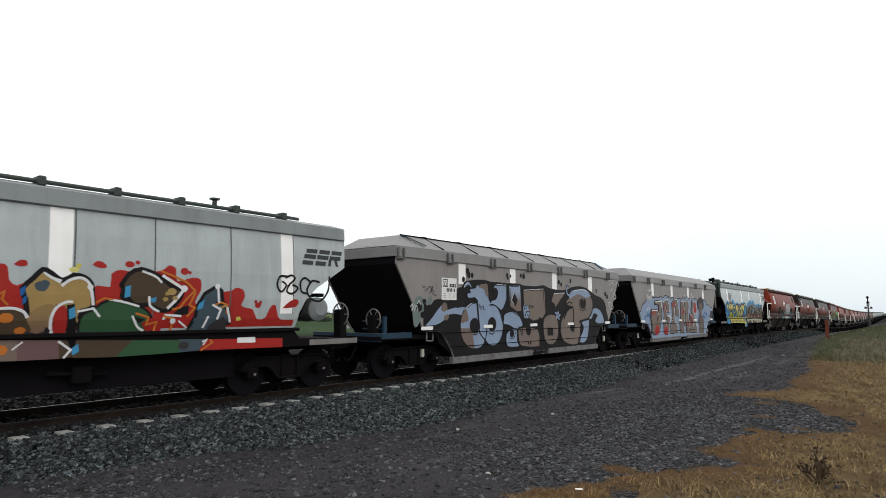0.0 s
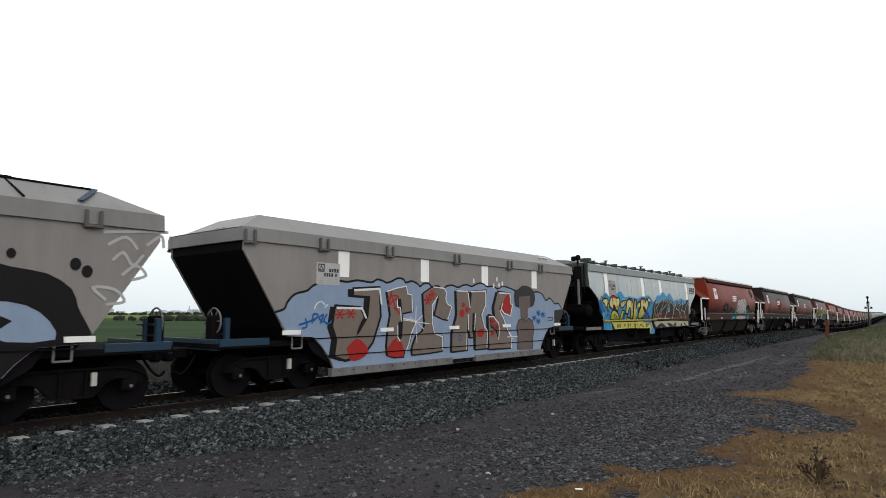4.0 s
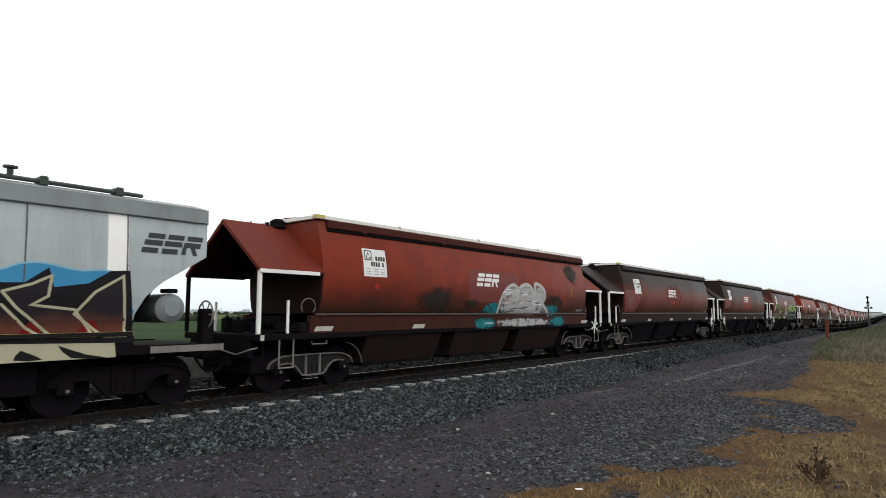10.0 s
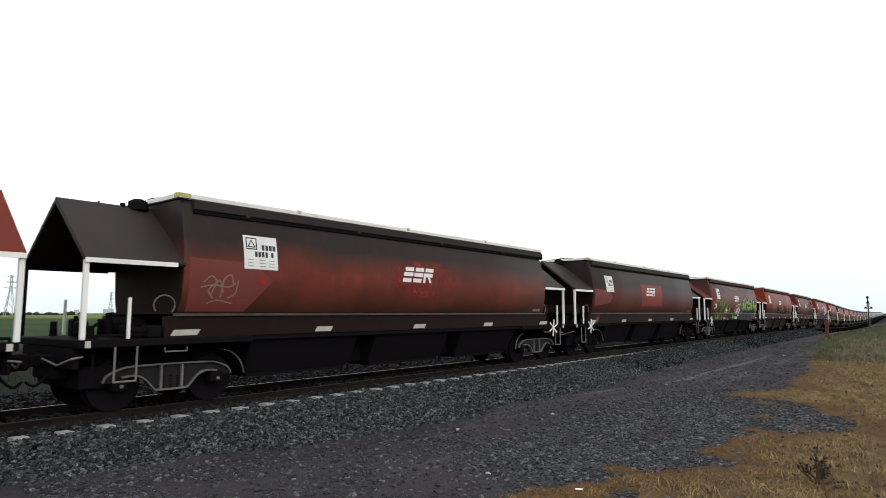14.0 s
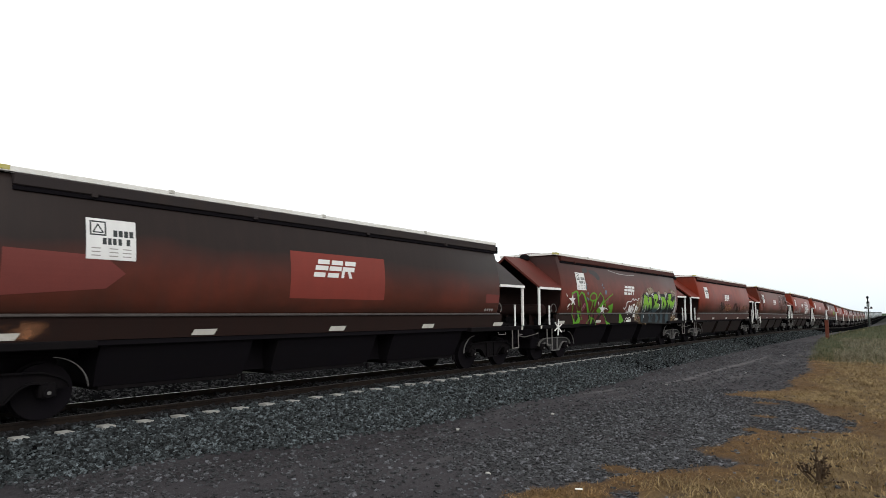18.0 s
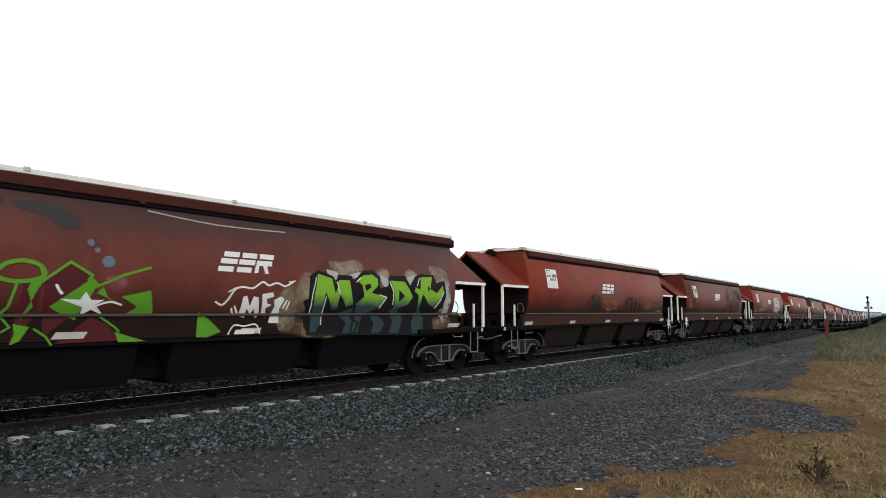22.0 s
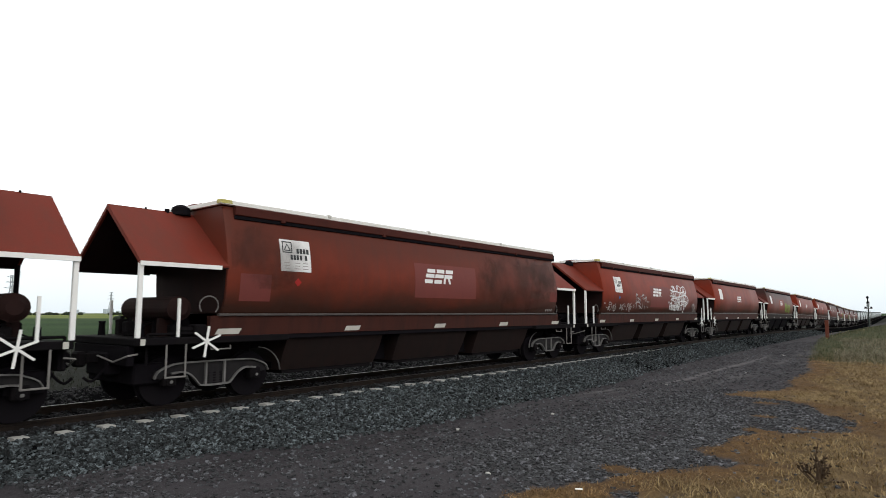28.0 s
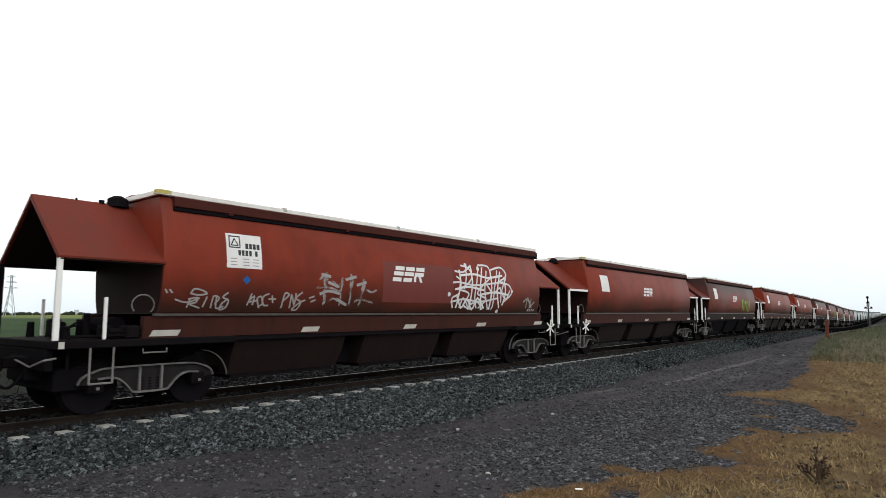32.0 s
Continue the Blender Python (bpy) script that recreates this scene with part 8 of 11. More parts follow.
stroke(w, SR, [(2.41, 2.10), (2.76, 2.13)], 0.028, "white", 5, bend=False)
stroke(w, SR, [(1.84, 2.49), (2.33, 2.51)], 0.019, "silver", 5, bend=False)
stroke(w, SR, [(1.09, 2.07), (1.51, 2.08)], 0.039, "mid_grey", 5, bend=False)
stroke(w, SR, [(1.73, 2.42), (2.14, 2.43)], 0.041, "silver", 5, bend=False)
stroke(w, SR, [(0.52, 2.02), (0.77, 2.02)], 0.021, "silver", 5, bend=False)
stroke(w, SR, [(0.60, 2.05), (0.84, 2.05)], 0.025, "silver", 5, bend=False)
stroke(w, SR, [(0.65, 1.84), (0.97, 1.84)], 0.022, "silver", 5, bend=False)
stroke(w, SR, [(0.78, 2.28), (0.96, 2.29)], 0.036, "silver", 5, bend=False)
stroke(w, SR, [(1.75, 2.48), (2.10, 2.53)], 0.034, "mid_grey", 5, bend=False)
stroke(w, SR, [(0.53, 1.86), (0.70, 1.90)], 0.034, "silver", 5, bend=False)
stroke(w, SR, [(2.52, 1.71), (2.89, 1.74)], 0.033, "silver", 5, bend=False)
stroke(w, SR, [(0.99, 2.20), (1.23, 2.23)], 0.026, "mid_grey", 5, bend=False)
stroke(w, SR, [(0.62, 2.36), (0.94, 2.41)], 0.036, "white", 5, bend=False)
stroke(w, SR, [(2.25, 2.03), (2.48, 2.02)], 0.035, "white", 5, bend=False)
stroke(w, SR, [(0.91, 2.18), (1.28, 2.21)], 0.028, "mid_grey", 5, bend=False)
stroke(w, SR, [(0.77, 2.30), (1.01, 2.34)], 0.036, "silver", 5, bend=False)
stroke(w, SR, [(1.35, 1.74), (1.74, 1.73)], 0.021, "mid_grey", 5, bend=False)
stroke(w, SR, [(2.53, 1.98), (2.99, 2.00)], 0.037, "white", 5, bend=False)
stroke(w, SR, [(2.12, 1.85), (2.57, 1.89)], 0.023, "white", 5, bend=False)
stroke(w, SR, [(1.10, 1.82), (1.50, 1.87), (1.92, 1.86)], 0.03, "charcoal", 6)
stroke(w, SR, [(0.93, 1.74), (1.38, 1.79)], 0.03, "charcoal", 6)
stroke(w, SR, [(1.85, 1.89), (2.18, 1.91)], 0.031, "charcoal", 6)
disc(w, SR, 1.05, 2.09, 0.104, "mid_grey", 6, 1.2)
disc(w, SR, 1.04, 2.08, 0.069, "dusty_pink", 7, 1.2)
disc(w, SR, 1.93, 2.14, 0.110, "mid_grey", 6, 1.2)
disc(w, SR, 1.92, 2.13, 0.073, "dusty_pink", 7, 1.2)
shape(w, SR, [(0.43, 1.54), (3.84, 1.52), (3.84, 1.28), (0.60, 1.24)], M_SILVER_THIN, 3, "sill_paint")
stroke(w, SR, [(0.53, 1.42), (1.57, 1.45)], 0.036, "mid_grey", 4, bend=False)
stroke(w, SR, [(1.86, 1.37), (3.10, 1.40)], 0.039, "mid_grey", 4, bend=False)
stroke(w, SR, [(0.79, 1.31), (1.31, 1.31)], 0.035, "mid_grey", 4, bend=False)
stroke(w, SR, [(2.05, 1.62), (2.12, 1.69), (2.25, 1.67), (2.26, 1.54), (2.15, 1.47)], 0.038, "charcoal", 6)
stroke(w, SR, [(5.02, 2.74), (5.31, 2.33)], 0.033, "ochre", 2, bend=False)
stroke(w, SR, [(5.36, 2.72), (5.11, 2.28)], 0.032, "ochre", 2, bend=False)
shape(w, SR, [(4.69, 3.52), (5.69, 3.52), (5.77, 2.99), (5.79, 2.65), (5.31, 2.84), (4.92, 3.06)], M_MIST_SOOT, 1, curve=2)
shape(w, SR, [(4.72, 3.49), (5.61, 3.48), (5.71, 3.02), (5.38, 2.89), (4.95, 3.16)], M_MIST_SOOT, 2, curve=2)
shape(w, SR, [(2.95, 2.29), (4.37, 2.36), (4.66, 1.84), (4.32, 1.70), (3.21, 1.77)], M_MIST_SOOT, 0, curve=2)
shape(w, SR, [(3.29, 2.27), (4.30, 2.33), (4.49, 2.05), (3.86, 1.97)], M_MIST_SOOT, 1, curve=2)

# -- wagon 5: sooty, one patch left red, scratched tag --
w = red_marks(5, None, "fresh_red", "red")
shape(w, SR, [(-6.38, 2.75), (-5.1, 2.72), (-4.62, 2.38), (-5.2, 1.74), (-6.38, 1.74)], "brick_red", 0)
shape(w, SR, quad(-1.2, 1.45, 2.05, 3.2), M_MIST_RED, 0)
shape(w, SR, quad(-0.9, 1.0, 2.1, 2.9), M_MIST_RED, 1)
for tag in ([(-6.1, 2.3), (-5.95, 2.42), (-5.85, 2.3), (-6.0, 2.15), (-5.9, 2.0)], [(-6.15, 2.2), (-5.9, 2.25), (-5.6, 2.22), (-5.45, 2.3)], [(-5.75, 2.0), (-5.7, 2.35), (-5.55, 2.45), (-5.5, 2.25)], [(-5.6, 2.0), (-5.45, 2.1), (-5.4, 2.35)], [(-6.0, 1.9), (-5.8, 1.96), (-5.5, 1.9)], [(-5.95, 2.05), (-5.8, 2.35), (-5.7, 2.1)]):
    stroke(w, SR, tag, 0.028, "clay", 2)

# -- wagon 6: dark with a bright red patch --
w = red_marks(6, (-1.37, 1.4, 2.03, 3.06), "fresh_red")
shape(w, SR, [(-6.38, 2.70), (-5.0, 2.66), (-4.66, 2.38), (-4.95, 2.12), (-6.38, 1.98)], "brick_red", 0)
shape(w, SR, quad(5.7, 6.4, 2.02, 2.28), "brick_red", 0)
shape(w, SR, quad(-6.35, -5.6, 1.3, 1.6), M_MIST_OCHRE, 1)

# -- wagon 7: brown, green outline piece and bright green letters --
w = red_marks(7, None, "fresh_red")
shape(w, SR, [(-1.07, 1.74), (-0.82, 1.57), (-0.58, 1.35), (-0.86, 1.25), (-1.07, 1.26)], "green", 3)
shape(w, SR, [(-5.73, 2.47), (-5.39, 2.53), (-5.14, 2.03), (-5.15, 1.80), (-5.30, 1.29), (-5.38, 1.30), (-5.53, 1.66)], "plum", 0)
shape(w, SR, [(-5.18, 2.39), (-4.97, 2.53), (-4.79, 2.43), (-4.17, 1.71), (-4.03, 1.25), (-4.83, 1.28), (-4.80, 1.80)], "plum", 0)
shape(w, SR, [(-3.93, 1.25), (-3.85, 2.17), (-3.59, 2.23), (-3.66, 1.65), (-3.93, 1.25)], "plum", 0)
shape(w, SR, [(-3.59, 2.23), (-3.25, 2.51), (-2.93, 2.31), (-3.16, 1.65), (-3.52, 1.34)], "plum", 0)
shape(w, SR, [(-3.35, 1.23), (-2.87, 1.65), (-2.63, 1.54), (-2.35, 1.25)], "plum", 0)
shape(w, SR, [(-5.73, 2.45), (-5.39, 2.52), (-5.34, 2.32), (-5.65, 2.29)], M_PINK_HAZE, 1, curve=2)
shape(w, SR, [(-4.93, 1.76), (-4.63, 2.19), (-4.48, 2.05), (-4.78, 1.66)], M_PINK_HAZE, 1, curve=2)
shape(w, SR, [(-2.75, 2.32), (-2.44, 2.39), (-2.36, 2.16), (-2.60, 2.04)], M_PINK_HAZE, 1, curve=2)
stroke(w, SR, [(-5.72, 2.29), (-5.74, 2.45), (-5.39, 2.54), (-5.35, 2.49)], 0.065, "green", 3, bend=False)
shape(w, SR, [(-5.37, 2.54), (-5.24, 2.57), (-5.06, 1.94), (-5.12, 1.96), (-5.29, 2.31)], "green", 3)
shape(w, SR, [(-5.17, 2.38), (-4.94, 2.55), (-4.70, 2.48), (-4.15, 1.76), (-4.18, 1.61), (-4.76, 2.38), (-4.92, 2.50), (-5.15, 2.33)], "green", 3)
stroke(w, SR, [(-5.68, 2.38), (-5.53, 1.66), (-5.40, 1.46), (-5.35, 1.28)], 0.046, "green", 3, bend=False)
shape(w, SR, [(-5.35, 2.03), (-5.15, 1.80), (-4.87, 1.77), (-4.90, 1.57), (-4.78, 1.45), (-4.88, 1.30), (-5.38, 1.28), (-5.14, 1.38), (-5.00, 1.52)], "green", 3)
stroke(w, SR, [(-4.99, 2.18), (-4.80, 1.66), (-4.64, 1.42)], 0.029, "green", 3, bend=False)
stroke(w, SR, [(-4.15, 1.76), (-3.95, 1.50), (-4.28, 1.26)], 0.031, "green", 3, bend=False)
stroke(w, SR, [(-4.20, 2.32), (-4.09, 2.45), (-3.87, 2.51), (-3.66, 2.45), (-3.59, 2.31), (-3.70, 2.23), (-3.95, 2.19), (-4.16, 2.24), (-4.20, 2.32)], 0.063, "green", 3)
shape(w, SR, [(-3.66, 2.41), (-3.57, 2.33), (-3.63, 2.12), (-3.73, 2.07), (-3.77, 2.22), (-3.63, 2.28)], "green", 3)
stroke(w, SR, [(-3.93, 2.17), (-4.00, 1.81), (-4.12, 1.66)], 0.041, "green", 3, bend=False)
shape(w, SR, [(-3.75, 2.19), (-3.62, 2.18), (-3.73, 1.88), (-3.84, 1.60), (-3.69, 1.81), (-3.79, 2.07)], "green", 3)
shape(w, SR, [(-3.91, 1.55), (-3.70, 1.50), (-3.81, 1.29), (-3.93, 1.23), (-3.88, 1.40)], "green", 3)
stroke(w, SR, [(-3.64, 1.47), (-3.47, 1.34), (-3.39, 1.21)], 0.032, "green", 3, bend=False)
stroke(w, SR, [(-3.64, 2.18), (-3.25, 2.53), (-2.93, 2.33), (-2.98, 2.25)], 0.044, "green", 3, bend=False)
shape(w, SR, [(-3.48, 1.81), (-2.92, 2.29), (-2.83, 2.20), (-3.06, 1.71), (-3.10, 1.60), (-3.41, 1.76)], "green", 3)
shape(w, SR, [(-2.84, 2.04), (-2.44, 1.87), (-2.64, 1.93), (-2.75, 2.15)], "green", 3)
stroke(w, SR, [(-2.85, 2.15), (-2.44, 2.36), (-2.02, 2.51)], 0.045, "green", 3, bend=False)
shape(w, SR, [(-2.46, 1.99), (-1.99, 2.11), (-1.89, 1.65), (-2.39, 1.67), (-2.18, 1.82)], "green", 3)
stroke(w, SR, [(-2.73, 1.65), (-2.50, 1.48), (-2.42, 1.40)], 0.034, "green", 3, bend=False)
shape(w, SR, [(-2.49, 1.40), (-2.30, 1.33), (-1.97, 1.22), (-2.42, 1.22)], "green", 3)
shape(w, SR, [(-5.40, 1.50), (-5.30, 1.44), (-5.22, 1.29), (-5.38, 1.28)], "green", 3)
shape(w, SR, [(-5.70, 2.41), (-5.62, 2.27), (-5.45, 2.28), (-5.57, 2.19), (-5.45, 1.99), (-5.62, 2.09), (-5.76, 1.98), (-5.73, 2.14), (-6.02, 2.27), (-5.76, 2.27)], "clean_white", 5, "paint_star")
shape(w, SR, [(-3.00, 2.06), (-2.91, 1.93), (-2.71, 1.93), (-2.84, 1.85), (-2.69, 1.67), (-2.89, 1.77), (-3.04, 1.67), (-3.02, 1.81), (-3.36, 1.94), (-3.07, 1.93)], "clean_white", 5, "paint_star")
shape(w, SR, [(-6.20, 2.44), (-6.14, 2.40), (-6.06, 2.31), (-6.15, 2.35)], "clean_white", 4, curve=2)
shape(w, SR, [(-6.04, 1.93), (-6.00, 2.00), (-5.86, 2.07), (-5.84, 2.03), (-5.94, 1.96), (-6.01, 1.91)], "clean_white", 4, curve=2)
stroke(w, SR, [(-5.98, 1.84), (-5.93, 1.89)], 0.022, "clean_white", 4)
stroke(w, SR, [(-3.42, 2.16), (-3.38, 2.08), (-3.33, 2.02)], 0.042, "clean_white", 4)
stroke(w, SR, [(-2.86, 1.82), (-2.63, 1.90), (-2.44, 1.85)], 0.033, "clean_white", 4)
disc(w, SR, -4.50, 2.72, 0.070, "slate_blue", 2)
disc(w, SR, -4.41, 2.85, 0.041, "slate_blue", 2)
disc(w, SR, -4.38, 2.48, 0.060, "slate_blue", 2)
disc(w, SR, -4.46, 2.29, 0.049, "slate_blue", 2)
disc(w, SR, -2.97, 2.87, 0.056, "slate_blue", 2)
disc(w, SR, -2.87, 2.75, 0.045, "slate_blue", 2)
disc(w, SR, -2.70, 2.57, 0.101, "slate_blue", 2)
disc(w, SR, -4.31, 2.25, 0.060, "slate_blue", 2)
shape(w, SR, [(-4.58, 3.47), (-4.19, 3.52), (-4.15, 3.35), (-4.55, 3.31)], "charcoal", 0, curve=2)
shape(w, SR, [(-4.05, 3.43), (-3.51, 3.46), (-3.14, 3.28), (-3.12, 3.10), (-3.38, 3.07), (-3.59, 3.23), (-3.90, 3.30)], "charcoal", 0, curve=2)
stroke(w, SR, [(-2.04, 3.54), (-0.75, 3.43), (0.79, 3.45)], 0.027, "mid_grey", 1)
shape(w, SR, [(1.81, 2.98), (2.24, 2.90), (2.76, 3.00), (3.01, 2.60), (2.11, 2.43)], M_MIST_PALE, 0, curve=2)
shape(w, SR, [(0.97, 2.48), (1.40, 2.62), (1.57, 1.98), (1.16, 1.81)], M_MIST_PALE, 0, curve=2)
shape(w, SR, [(0.59, 2.16), (1.08, 2.39), (1.21, 1.44), (0.50, 1.36)], M_MIST_PALE, 0, curve=2)
shape(w, SR, [(3.31, 2.86), (3.90, 2.77), (3.74, 2.39), (3.45, 2.37)], M_MIST_PALE, 0, curve=2)
shape(w, SR, [(5.26, 3.07), (5.99, 2.90), (6.16, 2.48), (5.40, 2.59)], M_MIST_PALE, 0, curve=2)
shape(w, SR, [(4.38, 2.87), (4.87, 2.77), (4.70, 2.29), (4.29, 2.41)], M_MIST_PALE, 0, curve=2)
shape(w, SR, [(0.39, 2.20), (1.20, 2.28), (1.26, 1.44), (0.45, 1.41)], M_MIST_BEIGE, 1, curve=2)
shape(w, SR, [(0.78, 1.55), (2.87, 1.65), (2.91, 1.17), (0.81, 1.20)], M_MIST_BEIGE, 1, curve=2)
shape(w, SR, [(4.68, 1.50), (6.31, 1.63), (6.35, 1.12), (4.71, 1.11)], M_MIST_BEIGE, 1, curve=2)
shape(w, SR, [(1.80, 2.70), (2.10, 2.66), (2.23, 2.55), (2.88, 2.71), (3.01, 2.62), (2.23, 2.44), (1.86, 2.53)], "silver", 2, "letter_halo")
shape(w, SR, [(3.44, 2.68), (3.71, 2.57), (3.77, 2.49), (4.36, 2.61), (4.73, 2.72), (4.73, 2.45), (3.67, 2.32), (3.52, 2.44)], "silver", 2, "letter_halo")
shape(w, SR, [(5.58, 2.60), (6.16, 2.70), (6.27, 2.20), (6.18, 1.41), (5.90, 1.42), (5.98, 2.19)], M_SILVER_THIN, 2, "letter_halo")
shape(w, SR, [(1.32, 1.81), (1.21, 1.97), (1.36, 2.03), (1.35, 2.53), (1.57, 2.67), (1.98, 2.56), (2.05, 2.32), (2.13, 2.60), (2.55, 2.59), (2.61, 2.46), (2.88, 2.73), (3.23, 2.76), (3.44, 2.60), (3.48, 2.31), (3.74, 2.39), (3.77, 2.66), (4.36, 2.67), (4.53, 2.42), (4.70, 2.66), (4.96, 2.76), (5.49, 2.73), (5.58, 2.53), (5.92, 2.62), (6.02, 2.19), (5.90, 1.84), (5.70, 1.74), (5.55, 1.63), (5.68, 1.10), (1.44, 1.22), (1.32, 1.44)], "black", 3, "letter_shadow")
outlined(w, SR, [(1.54, 2.62), (1.98, 2.52), (2.09, 2.19), (2.13, 2.50), (2.50, 2.50), (2.58, 2.22), (2.68, 1.90), (2.44, 1.82), (2.24, 2.10), (2.20, 1.78), (2.02, 1.76), (1.82, 2.14), (1.78, 1.82), (1.79, 1.49), (1.67, 1.25), (1.46, 1.26), (1.48, 1.65), (1.48, 2.08)], M_LIME_FADE, 5, 0, 0.051, "black")
outlined(w, SR, [(2.23, 1.74), (2.50, 1.81), (2.71, 1.88), (2.64, 1.59), (2.89, 1.47), (2.77, 1.21), (2.39, 1.23), (2.47, 1.47), (2.31, 1.59)], M_LIME_FADE, 5, 0, 0.053, "black")
outlined(w, SR, [(2.68, 2.48), (2.88, 2.64), (3.18, 2.68), (3.40, 2.57), (3.42, 2.37), (3.24, 2.22), (3.46, 2.18), (3.74, 2.14), (3.53, 1.83), (3.26, 1.74), (3.58, 1.64), (3.82, 1.45), (3.61, 1.19), (3.29, 1.20), (3.37, 1.46), (3.14, 1.70), (3.01, 1.64), (2.91, 1.21), (2.67, 1.22), (2.74, 1.65), (2.70, 1.94), (2.94, 2.12), (2.86, 2.35)], M_LIME_FADE, 5, 0, 0.056, "black")
outlined(w, SR, [(3.77, 2.56), (4.33, 2.55), (4.53, 2.35), (4.69, 2.13), (4.51, 1.90), (4.17, 1.79), (4.43, 1.57), (4.30, 1.16), (3.91, 1.18), (4.01, 1.51), (3.81, 1.77), (3.99, 1.89), (3.94, 2.24)], M_LIME_FADE, 5, 0, 0.058, "black")
outlined(w, SR, [(4.90, 2.69), (5.42, 2.72), (5.36, 2.38), (5.59, 2.29), (5.84, 2.51), (5.93, 2.30), (5.75, 1.98), (5.59, 1.80), (5.28, 1.93), (5.06, 2.17), (4.99, 1.83), (5.23, 1.57), (5.22, 1.13), (4.79, 1.15), (4.69, 1.44), (4.84, 1.77), (4.85, 2.17), (4.67, 2.27), (4.73, 2.43), (4.90, 2.37)], M_LIME_FADE, 5, 0, 0.06, "black")
shape(w, SR, [(2.95, 2.38), (3.12, 2.43), (3.16, 2.33), (3.01, 2.24)], "black", 7)
shape(w, SR, [(4.13, 2.30), (4.36, 2.15), (4.16, 1.99)], "black", 7)
shape(w, SR, [(5.22, 2.45), (5.33, 2.37), (5.23, 2.28)], "black", 7)
stroke(w, SR, [(1.52, 2.51), (1.45, 2.13), (1.44, 1.71)], 0.024, "clean_white", 7, "letter_glint", bend=False)
stroke(w, SR, [(2.11, 2.43), (2.21, 2.16)], 0.025, "clean_white", 7, "letter_glint", bend=False)
stroke(w, SR, [(2.82, 2.56), (2.69, 2.44)], 0.026, "clean_white", 7, "letter_glint", bend=False)
stroke(w, SR, [(3.78, 2.51), (3.94, 2.24), (3.95, 1.92)], 0.028, "clean_white", 7, "letter_glint", bend=False)
stroke(w, SR, [(4.88, 2.63), (4.80, 2.43)], 0.029, "clean_white", 7, "letter_glint", bend=False)
stroke(w, SR, [(1.83, 2.09), (1.79, 1.78), (1.78, 1.45)], 0.024, "clean_white", 7, "letter_glint", bend=False)
stroke(w, SR, [(3.47, 2.16), (3.71, 2.10), (3.50, 1.83)], 0.027, "clean_white", 7, "letter_glint", bend=False)
stroke(w, SR, [(5.58, 1.84), (5.76, 2.02), (5.91, 2.30)], 0.031, "clean_white", 7, "letter_glint", bend=False)
stroke(w, SR, [(-0.78, 1.93), (-0.64, 1.87), (-0.52, 1.99), (-0.41, 2.17), (-0.25, 2.23), (-0.03, 2.21), (0.10, 2.29), (0.21, 2.35), (0.34, 2.28), (0.53, 2.34), (0.73, 2.28), (0.93, 2.38)], 0.039, "clean_white", 3)
stroke(w, SR, [(-0.54, 2.12), (-0.38, 2.22)], 0.023, "clean_white", 3)
stroke(w, SR, [(0.82, 2.37), (0.98, 2.40)], 0.026, "clean_white", 3)
shape(w, SR, [(-0.25, 1.66), (-0.21, 2.04), (-0.13, 2.06), (-0.04, 1.85), (0.02, 2.05), (0.13, 2.03), (0.21, 1.66), (0.12, 1.61), (0.07, 1.80), (0.01, 1.68), (-0.09, 1.80), (-0.12, 1.61)], "clean_white", 3)
shape(w, SR, [(0.25, 1.66), (0.21, 2.10), (0.45, 2.14), (0.49, 2.06), (0.32, 2.00), (0.35, 1.91), (0.45, 1.88), (0.33, 1.81), (0.37, 1.64)], "clean_white", 3)
shape(w, SR, [(0.44, 1.51), (0.53, 1.86), (0.50, 1.98), (0.65, 2.06), (0.75, 2.01), (0.66, 1.81), (0.69, 1.50)], "clean_white", 3)
stroke(w, SR, [(-0.43, 1.80), (-0.36, 1.66)], 0.038, "clean_white", 3, bend=False)
stroke(w, SR, [(-0.37, 1.85), (-0.27, 1.68)], 0.038, "clean_white", 3, bend=False)
stroke(w, SR, [(0.74, 1.81), (0.81, 1.98)], 0.041, "clean_white", 3, bend=False)
stroke(w, SR, [(0.83, 1.78), (0.88, 1.96)], 0.041, "clean_white", 3, bend=False)
shape(w, SR, [(-0.27, 1.38), (0.17, 1.39), (0.13, 1.29), (-0.31, 1.29)], "clean_white", 2, "sill_paint")
stroke(w, SR, [(-0.43, 1.29), (-0.32, 1.47), (-0.10, 1.45), (0.16, 1.48), (0.27, 1.29)], 0.029, "clean_white", 2)
stroke(w, SR, [(0.69, 1.45), (1.88, 1.50), (3.16, 1.50), (5.75, 1.49)], 0.06, M_PINK_HAZE, 1, bend=False)
stroke(w, SR, [(5.85, 1.60), (5.91, 1.69)], 0.035, "silver", 2)
stroke(w, SR, [(6.04, 1.60), (5.96, 1.67), (6.11, 1.66), (6.22, 1.60)], 0.036, "silver", 2)

# -- wagon 8: red, smudged with soot and ochre --
w = red_marks(8, (-1.3, 1.42, 2.07, 3.0), "brick_red")
shape(w, SR, [(-2.3, 1.8), (-2.0, 2.2), (-1.5, 2.5), (-0.9, 2.45), (-0.6, 2.1), (-0.8, 1.8)], M_MIST_SOOT, 0, curve=2)
shape(w, SR, [(1.5, 1.95), (1.6, 2.35), (2.4, 2.45), (3.2, 2.3), (3.7, 1.85), (2.5, 1.8)], M_MIST_SOOT, 0, curve=2)
shape(w, SR, [(3.7, 1.9), (4.2, 2.15), (5.0, 2.35), (5.8, 2.25), (5.9, 1.9), (4.8, 1.78)], M_MIST_OCHRE, 1, curve=2)
